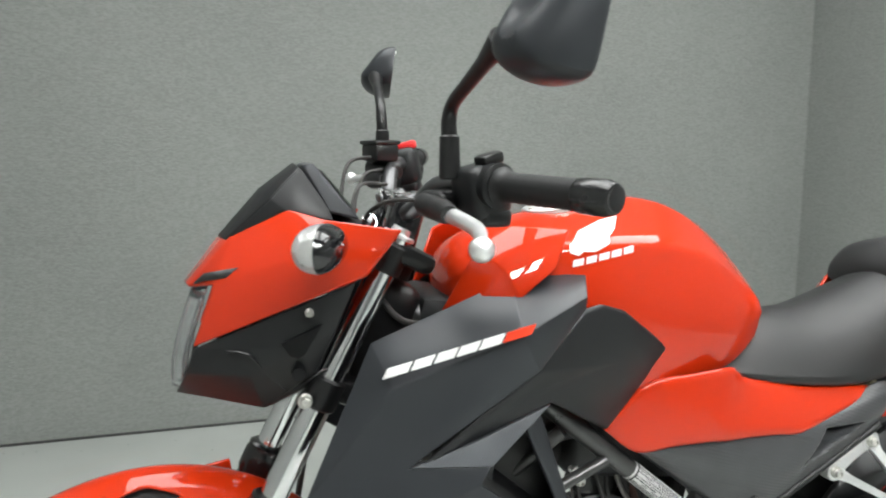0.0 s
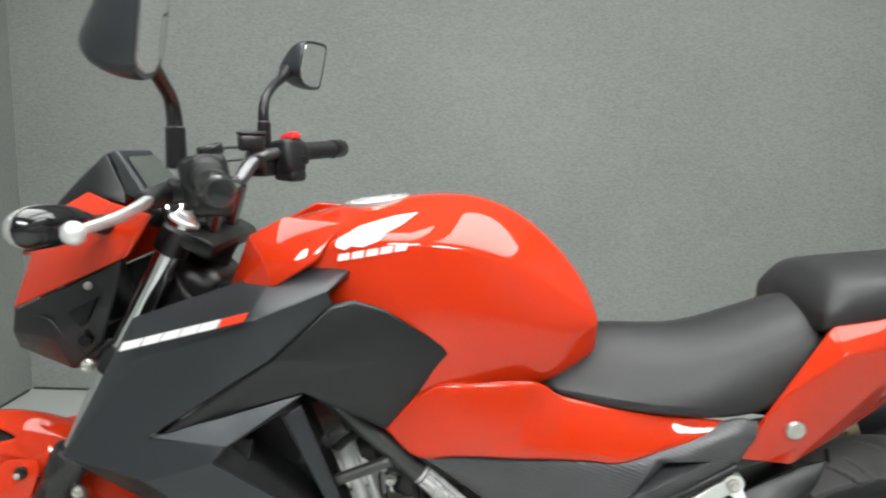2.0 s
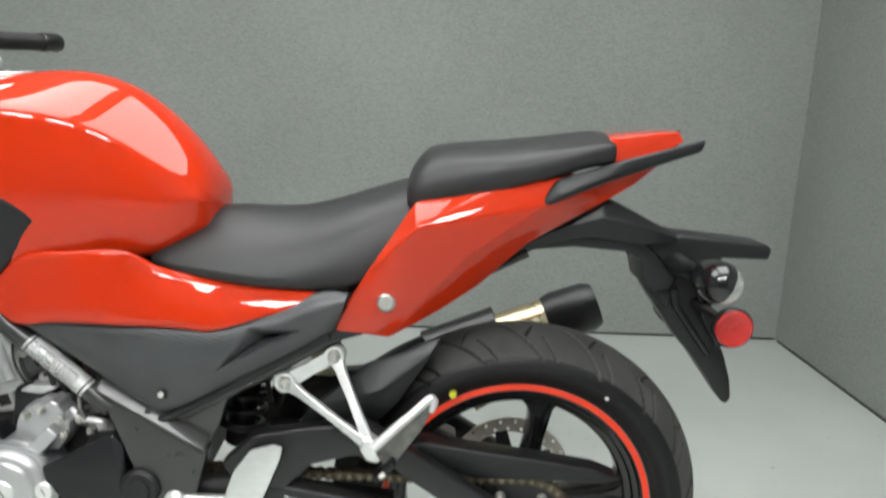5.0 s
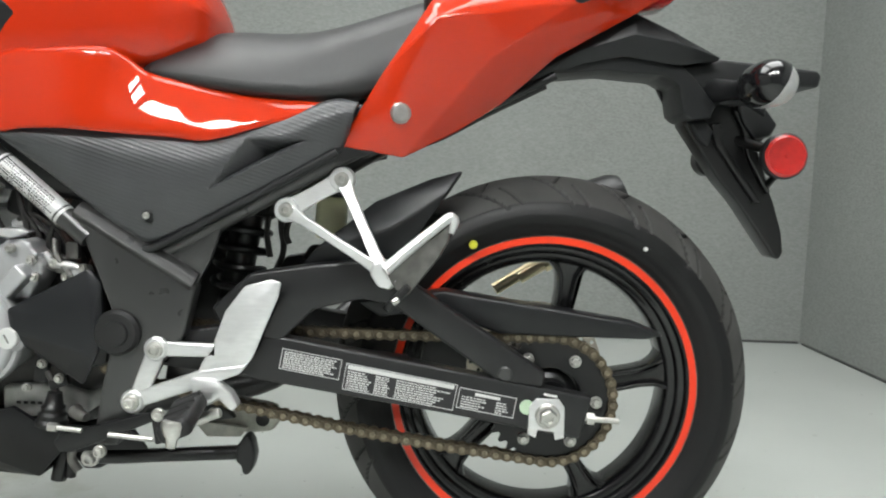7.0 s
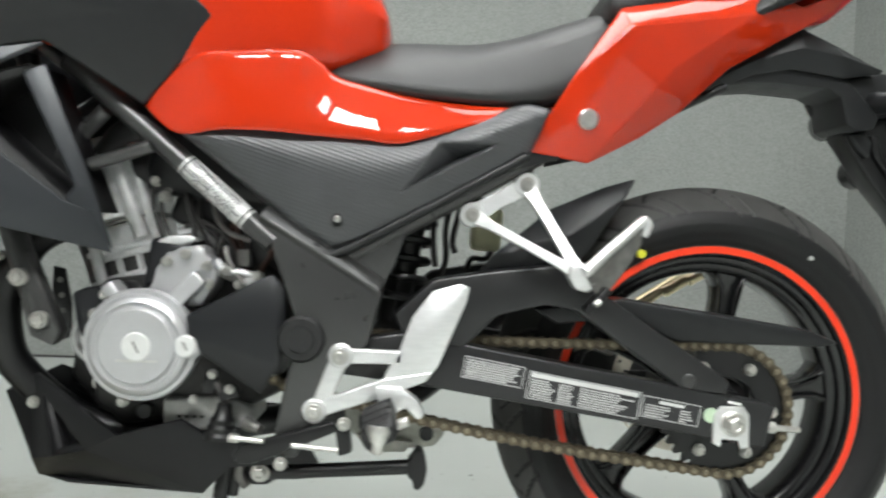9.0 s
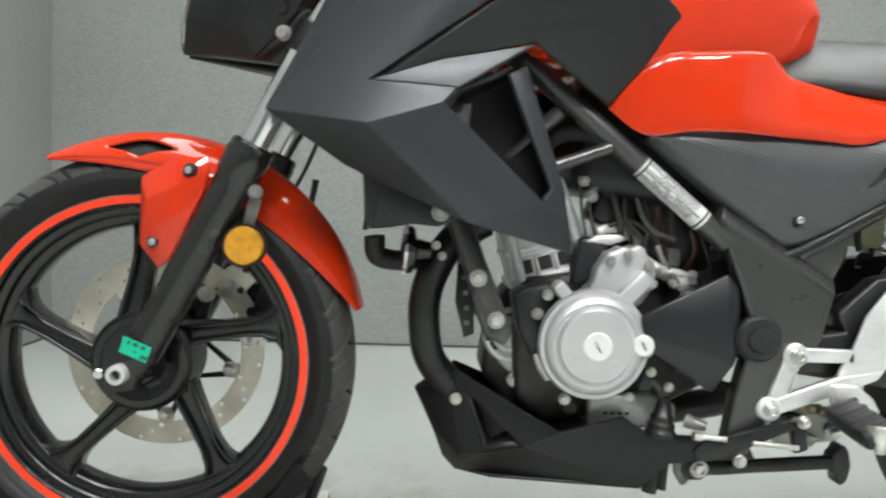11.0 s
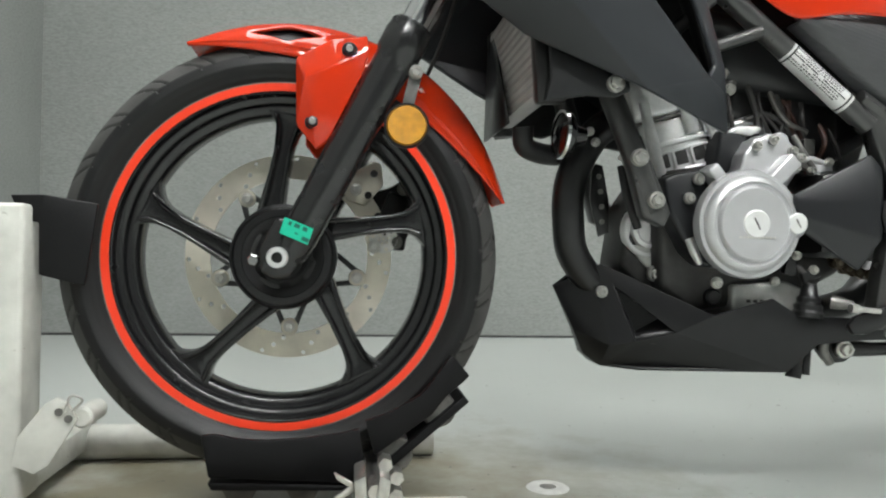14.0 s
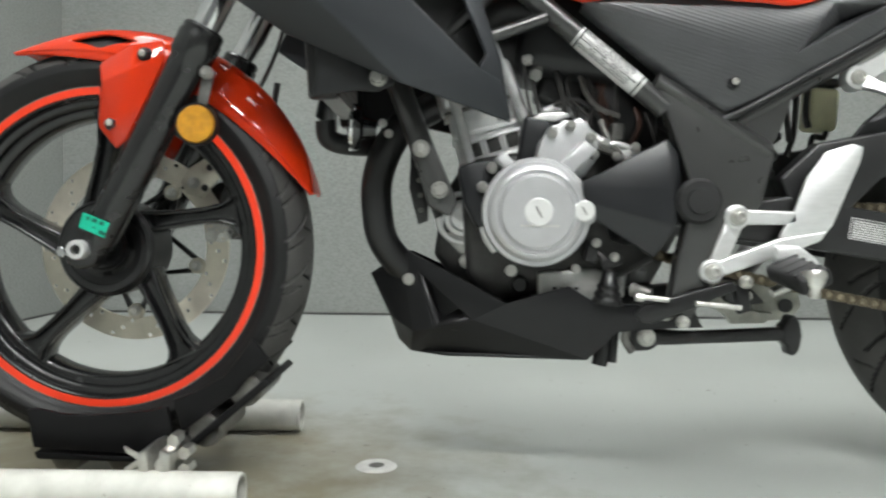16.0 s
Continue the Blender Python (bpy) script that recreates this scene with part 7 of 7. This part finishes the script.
    part("lever_ball", lathe(bm_new(), e - Vector((0, s * 0.012, 0)), (0, s, 0), [(0.012 - 0.012 * math.cos(math.pi * k / 10), 0.012 * math.sin(math.pi * k / 10)) for k in range(11)], 20), BRUSHED, LV)
    part("lever_boot", tube(bm_new(), [Vector((0.349, s * 0.262, 1.022 + tilt(s * 0.25))), Vector((0.350, s * 0.235, 1.023 + tilt(s * 0.23))), q + Vector((-0.02, -s * 0.005, -0.002)), q + Vector((-0.012, -s * 0.05, 0.0))], [0.010, 0.0135, 0.0145, 0.009], 14), RUBBER, LV)
    # mirror: stem, housing, glass
    b = Vector((0.366, s * 0.203, 1.055 + tilt(s * 0.2)))
    up = 0.012 if s > 0 else 0
    bm = rod(bm_new(), b, b + Vector((0, 0, 0.050)), 0.0125, 0.0115, 16, 0.002)
    MR = part("mirror", bm, SATIN, BIKE, "black rear-view mirror")
    part("stem", tube(bm_new(), [b + Vector((0, 0, 0.04)), b + Vector((-0.001, s * 0.001, 0.066)), b + Vector((0.0, s * 0.014, 0.084 + up * 0.5)), b + Vector((0.004, s * 0.050, 0.100 + up)), b + Vector((0.009, s * 0.092, 0.118 + up)), b + Vector((0.014, s * 0.132, 0.136 + up))], [0.0095, 0.009, 0.008, 0.008, 0.009, 0.014], 14), SATIN, MR)
    hc = Vector((0.405, s * (0.385 if s < 0 else 0.372), 1.185 if s < 0 else 1.226))
    tall = 1.0 if s < 0 else 0.90
    outline = [(u * 0.74, w) for u, w in [(-0.072, 0.030), (-0.080, -0.008), (-0.074, -0.030), (-0.030, -0.048), (0.020, -0.053), (0.062, -0.050), (0.078, -0.044), (0.083, -0.026), (0.092, 0.036), (0.088, 0.050), (0.070, 0.054), (-0.040, 0.050), (-0.062, 0.044)]]
    turn = radians(-11 * s)

    def spot(u, v, depth, k):
        x, y = depth * (1 - 8 * max(0, v)) if depth < 0 else depth, s * u * k
        z = v * k * tall
        x2 = x + 0.15 * z
        return (hc.x + x2 * math.cos(turn) - y * math.sin(turn) * 1.0, hc.y + x2 * math.sin(turn) + y * math.cos(turn), hc.z + z)

    rings_ = [[spot(u, v, dep, k) for u, v in outline] for dep, k in ((0.012, 0.90), (0.016, 0.985), (0.008, 1.0), (-0.010, 0.95), (-0.030, 0.78), (-0.042, 0.52), (-0.046, 0.20))]
    part("housing", loft(bm_new(), rings_), GRAPHITE, MR, "rounded black mirror housing", subd=1)
    part("glass", loft(bm_new(), [[spot(u, v, dep, 0.86) for u, v in outline] for dep in (0.010, 0.0145)]), MIRROR, MR, "mirror glass", bevel=0.001)
# front brake reservoir and cables
bm = box(bm_new(), (0.354, 0.162, 1.076), (0.042, 0.052, 0.028), (0, 0, 20), 0.006)
MC = part("brake_reservoir", bm, SATIN, HB, "black brake fluid reservoir")
part("reservoir_lid", box(bm_new(), (0.354, 0.162, 1.092), (0.046, 0.056, 0.007), (0, 0, 20), 0.003), SATIN, MC)
rod(bm := bm_new(), (0.375, 0.13, 1.045), (0.345, 0.20, 1.052), 0.013, seg=16, bev=0.002)
part("master_cylinder", bm, SATIN, MC)
for pts, r in (
    ([(0.345, 0.150, 1.070), (0.300, 0.140, 1.060), (0.285, 0.120, 1.00), (0.295, 0.09, 0.94), (0.290, 0.08, 0.86)], 0.0042),
    ([(0.350, 0.130, 1.050), (0.318, 0.110, 1.040), (0.300, 0.090, 0.990), (0.305, 0.07, 0.93)], 0.0038),
    ([(0.355, -0.150, 1.020), (0.310, -0.110, 1.015), (0.290, -0.060, 0.985), (0.300, -0.03, 0.92)], 0.0042),
    ([(0.345, 0.060, 1.030), (0.300, 0.03, 1.030), (0.285, 0.01, 0.99), (0.300, 0.0, 0.95)], 0.0036),
    ([(0.300, -0.06, 0.90), (0.330, -0.08, 0.86), (0.370, -0.07, 0.845), (0.41, -0.05, 0.83)], 0.006),
    ([(0.290, -0.04, 0.88), (0.330, -0.06, 0.83), (0.38, -0.06, 0.82), (0.43, -0.05, 0.80)], 0.008),
    ([(0.270, 0.05, 0.86), (0.230, 0.09, 0.70), (0.200, 0.10, 0.62), (0.170, 0.09, 0.56)], 0.0045),
):
    part("cable", tube(bm_new(), pts, r * 0.72, 10, 8), WIRE, BIKE)
bm = lathe(bm_new(), (0.300, -0.045, 0.985), (0.2, -1, 0.4), [(0.0, 0.0088), (0.0, 0.0104), (0.0016, 0.0104), (0.0016, 0.0088), (0.0, 0.0088)], 24)
part("cable_guide", bm, CHROME, BIKE)
rod(bm := bm_new(), (0.345, 0.0, 0.955), (0.340, 0.0, 0.975), 0.016, seg=20, bev=0.002)
part("ignition_lock", bm, SATIN, BIKE)
# dark wiring and cover behind the headlamp
bm = box(bm_new(), (0.300, 0.0, 0.840), (0.11, 0.14, 0.15), (0, 26, 0), 0.03, 3)
part("steering_head_cover", bm, SATIN, BIKE)
bm = box(bm_new(), (0.405, 0.0, 0.835), (0.10, 0.15, 0.09), (0, 10, 0), 0.02)
part("tank_front_cover", bm, PLASTIC, BIKE)
# front caliper on the far side
ol = [(0.106, 0.420), (0.125, 0.437), (0.145, 0.442), (0.160, 0.452), (0.175, 0.447), (0.172, 0.418), (0.194, 0.412), (0.184, 0.388), (0.172, 0.369), (0.168, 0.346), (0.142, 0.349), (0.122, 0.360), (0.118, 0.392)]
bm = slab(bm_new(), ol, 0.070, 0.112, 0.005)
FC = part("front_caliper", bm, SATIN, BIKE, "black brake caliper with steel bracket")
part("caliper_body", box(bm_new(), (0.152, 0.066, 0.412), (0.034, 0.02, 0.040), (0, 20, 0), 0.006), SATIN, FC)
bm = slab(bm_new(), [(0.074, 0.438), (0.088, 0.460), (0.118, 0.478), (0.131, 0.474), (0.134, 0.444), (0.108, 0.412), (0.081, 0.419)], 0.056, 0.064, 0.002)
part("caliper_bracket", bm, STEEL, FC)
for x, z, r in ((0.165, 0.440, 0.010), (0.180, 0.420, 0.010), (0.172, 0.395, 0.009), (0.155, 0.360, 0.010), (0.128, 0.395, 0.008)):
    rod(bm := bm_new(), (x, 0.056, z), (x, 0.085, z), r, seg=12, bev=0.002)
    part("caliper_boss", bm, SATIN if r < 0.0095 else CASE, FC)
# Black discs on the bracket stand in for shaded holes.
for x, z in ((0.120, 0.460), (0.112, 0.428)):
    rod(bm := bm_new(), (x, 0.0545, z), (x, 0.058, z), 0.0055, seg=14)
    part("bracket_hole", bm, INK_AND_SHADE, FC)
bolts(FC, 0.009, [(0.094, 0.055, 0.436), (0.122, 0.055, 0.352)])
bm = drilled_disc(bm_new(), 0.136, 0.364, 0.056, ((0.002, 0.011, 0.0026), (0.011, 0.021, 0.0032)), 12, 0.004)
part("pad_cover", bm, ZINC, FC)
part("brake_hose", tube(bm_new(), [(0.155, 0.09, 0.42), (0.185, 0.095, 0.45), (0.20, 0.10, 0.52), (0.215, 0.10, 0.60)], 0.005, 10), WIRE, FC)


# ---- wheel stand ----
WS = thing("wheel_stand", "cream painted steel wheel stand with black rubber cradle", "stand", (0.0, 0.0, 0.0))
for y in (-0.165, 0.215):
    bm = lathe(bm_new(), (-0.42, y, 0.028), (1, 0, 0), [(0, 0.022), (0.0, 0.027), (0.003, 0.028), (0.650, 0.028), (0.653, 0.027), (0.653, 0.023), (0.60, 0.023), (0.60, 0.0)], 28)
    part("base_tube", bm, STANDPAINT, WS, "round cream base tube")
bm = box(bm_new(), (-0.345, 0.025, 0.040), (0.050, 0.42, 0.040), bev=0.004)
part("cross_beam", bm, STANDPAINT, WS)
part("upright", box(bm_new(), (-0.326, -0.070, 0.215), (0.058, 0.060, 0.36), (0, 0, 0), 0.006, 3), STANDPAINT, WS, "square cream upright with chipped paint")
part("top_bar", box(bm_new(), (-0.340, 0.025, 0.360), (0.040, 0.18, 0.045), (0, 0, 0), 0.005, 3), STANDPAINT, WS)
for s in (-1, 1):
    v = [(-0.325, s * 0.070, 0.406), (-0.284, s * 0.075, 0.407), (-0.224, s * 0.066, 0.398), (-0.238, s * 0.066, 0.295), (-0.289, s * 0.075, 0.309), (-0.290, s * 0.075, 0.373), (-0.309, s * 0.072, 0.375)]
    part("side_flap", facets(bm_new(), v, [(0, 1, 5, 6), (1, 2, 3, 4, 5)]), CRADLE_AND_SHADE, WS, "black rubber covered side plate", solid=0.006, bevel=0.002)
bm = rod(bm_new(), (-0.352, -0.085, 0.372), (-0.305, -0.085, 0.372), 0.012, seg=14)
part("latch_bolt", bm, STANDPAINT, WS)
pts = [(-0.335 + 0.022 * math.cos(a), -0.092, 0.352 + 0.022 * math.sin(a)) for a in (2 * math.pi * k / 14 for k in range(15))]
part("lock_ring", tube(bm_new(), pts, 0.0018, 8, 2), ZINC, WS)
# cradle under the tyre
for s in (-1, 1):
    y0, y1 = (-0.078, -0.070) if s < 0 else (0.070, 0.078)
    bm = slab(bm_new(), [(-0.093, 0.110), (-0.078, 0.112), (-0.045, 0.105), (-0.010, 0.103), (0.039, 0.106), (0.080, 0.111), (0.104, 0.117), (0.115, 0.057), (0.106, 0.046), (0.030, 0.051), (-0.083, 0.057)], y0, y1, 0.002)
    slab(bm, [(0.112, 0.127), (0.144, 0.138), (0.184, 0.161), (0.205, 0.188), (0.222, 0.212), (0.228, 0.208), (0.247, 0.185), (0.238, 0.176), (0.216, 0.157), (0.198, 0.134), (0.171, 0.115), (0.124, 0.081)], y0, y1, 0.002)
    part("cradle_plate", bm, CRADLE_AND_SHADE, WS, "black rubber cradle side")
bm = slab(bm_new(), [(-0.085, 0.050), (0.100, 0.044), (0.105, 0.036), (-0.080, 0.040)], -0.075, 0.075, 0.002)
slab(bm, [(0.125, 0.060), (0.240, 0.158), (0.248, 0.150), (0.132, 0.052)], -0.075, 0.075, 0.002)
part("cradle_bed", bm, CRADLE_AND_SHADE, WS)
for x in (-0.045, 0.035):
    bm = slab(bm_new(), [(x - 0.026, 0.038), (x + 0.022, 0.038), (x + 0.012, 0.020), (x - 0.016, 0.020)], -0.060, 0.060, 0.003)
    part("cradle_foot", bm, CASE, WS)
for x, z in ((0.152, 0.080), (0.208, 0.138)):
    bm = rod(bm_new(), (x, -0.064, z), (x, 0.064, z), 0.024, seg=20, bev=0.003)
    part("cradle_roller", bm, CASE, WS)
bm = rod(bm_new(), (0.125, -0.150, 0.058), (0.125, 0.150, 0.058), 0.010, seg=16)
part("hinge_rod", bm, ZINC, WS)
bm = slab(bm_new(), [(0.098, 0.078), (0.112, 0.084), (0.116, 0.040), (0.102, 0.036)], -0.165, -0.095, 0.003)
slab(bm, [(0.128, 0.084), (0.142, 0.078), (0.138, 0.036), (0.124, 0.040)], -0.165, -0.095, 0.003)
slab(bm, [(0.096, 0.048), (0.146, 0.048), (0.144, 0.034), (0.098, 0.034)], -0.170, -0.095, 0.003)
part("clevis", bm, ZINC, WS)
for dx, dz in ((0.030, 0.006), (0.016, 0.022), (0.030, -0.016)):
    bm = rod(bm_new(), (0.120 + dx, -0.140, 0.066 + dz), (0.120 + dx, -0.116, 0.066 + dz), 0.009, seg=6)
    part("nut", bm, ZINC, WS)
for a in (25, -25):
    bm = slab(bm_new(), [(0.100, 0.060), (0.078, 0.060 + 0.018 * math.sin(radians(a * 2))), (0.074, 0.068 + 0.02 * math.sin(radians(a * 2))), (0.098, 0.070)], -0.148, -0.142, 0.002)
    part("wing_nut", bm, ZINC, WS)
# hinge ear with pin near the foot of the upright
y = -0.108
bm = slab(bm_new(), [(-0.300, 0.086), (-0.294, 0.120), (-0.274, 0.146), (-0.264, 0.159), (-0.252, 0.166), (-0.239, 0.158), (-0.228, 0.140), (-0.244, 0.112), (-0.260, 0.085), (-0.276, 0.076)], y - 0.003, y + 0.003, 0.001)
EAR = part("hinge_ear", bm, STANDPAINT, WS, "cream hinge ear with two holes")
for x, z in ((-0.248, 0.149), (-0.237, 0.141)):
    rod(bm := bm_new(), (x, y - 0.006, z), (x, y - 0.0025, z), 0.0048, 0.0042, seg=16)
    part("hinge_pin", bm, CASE, EAR)
part("pin_clip", tube(bm_new(), [(-0.240, y - 0.010, 0.150), (-0.235, y - 0.010, 0.167), (-0.227, y - 0.010, 0.169), (-0.220, y - 0.010, 0.164), (-0.226, y - 0.010, 0.157), (-0.233, y - 0.010, 0.150)], 0.0015, 8, 6), ZINC, EAR)
rod(bm := bm_new(), (-0.226, y + 0.004, 0.140), (-0.226, y + 0.060, 0.140), 0.013, seg=18, bev=0.003)
part("hinge_boss", bm, STANDPAINT, EAR)
# bare ring on the floor where a bolt hole shows
bm = lathe(bm_new(), (0.386, 0.031, 0.0), (0, 0, 1), [(0.0, 0.006), (0.0015, 0.008), (0.003, 0.020), (0.0025, 0.028), (0.0, 0.032)], 32)
FB = part("floor_anchor", bm, mat("worn_white_paint", (0.52, 0.52, 0.50), 0.5, var=0.1, scale=60), None)
tagged(FB, "worn white ring round a floor anchor hole", "floor anchor")
rod(bm := bm_new(), (0.386, 0.031, 0.0005), (0.386, 0.031, 0.0022), 0.016, 0.012, 20)
part("hole", bm, CASE, FB)
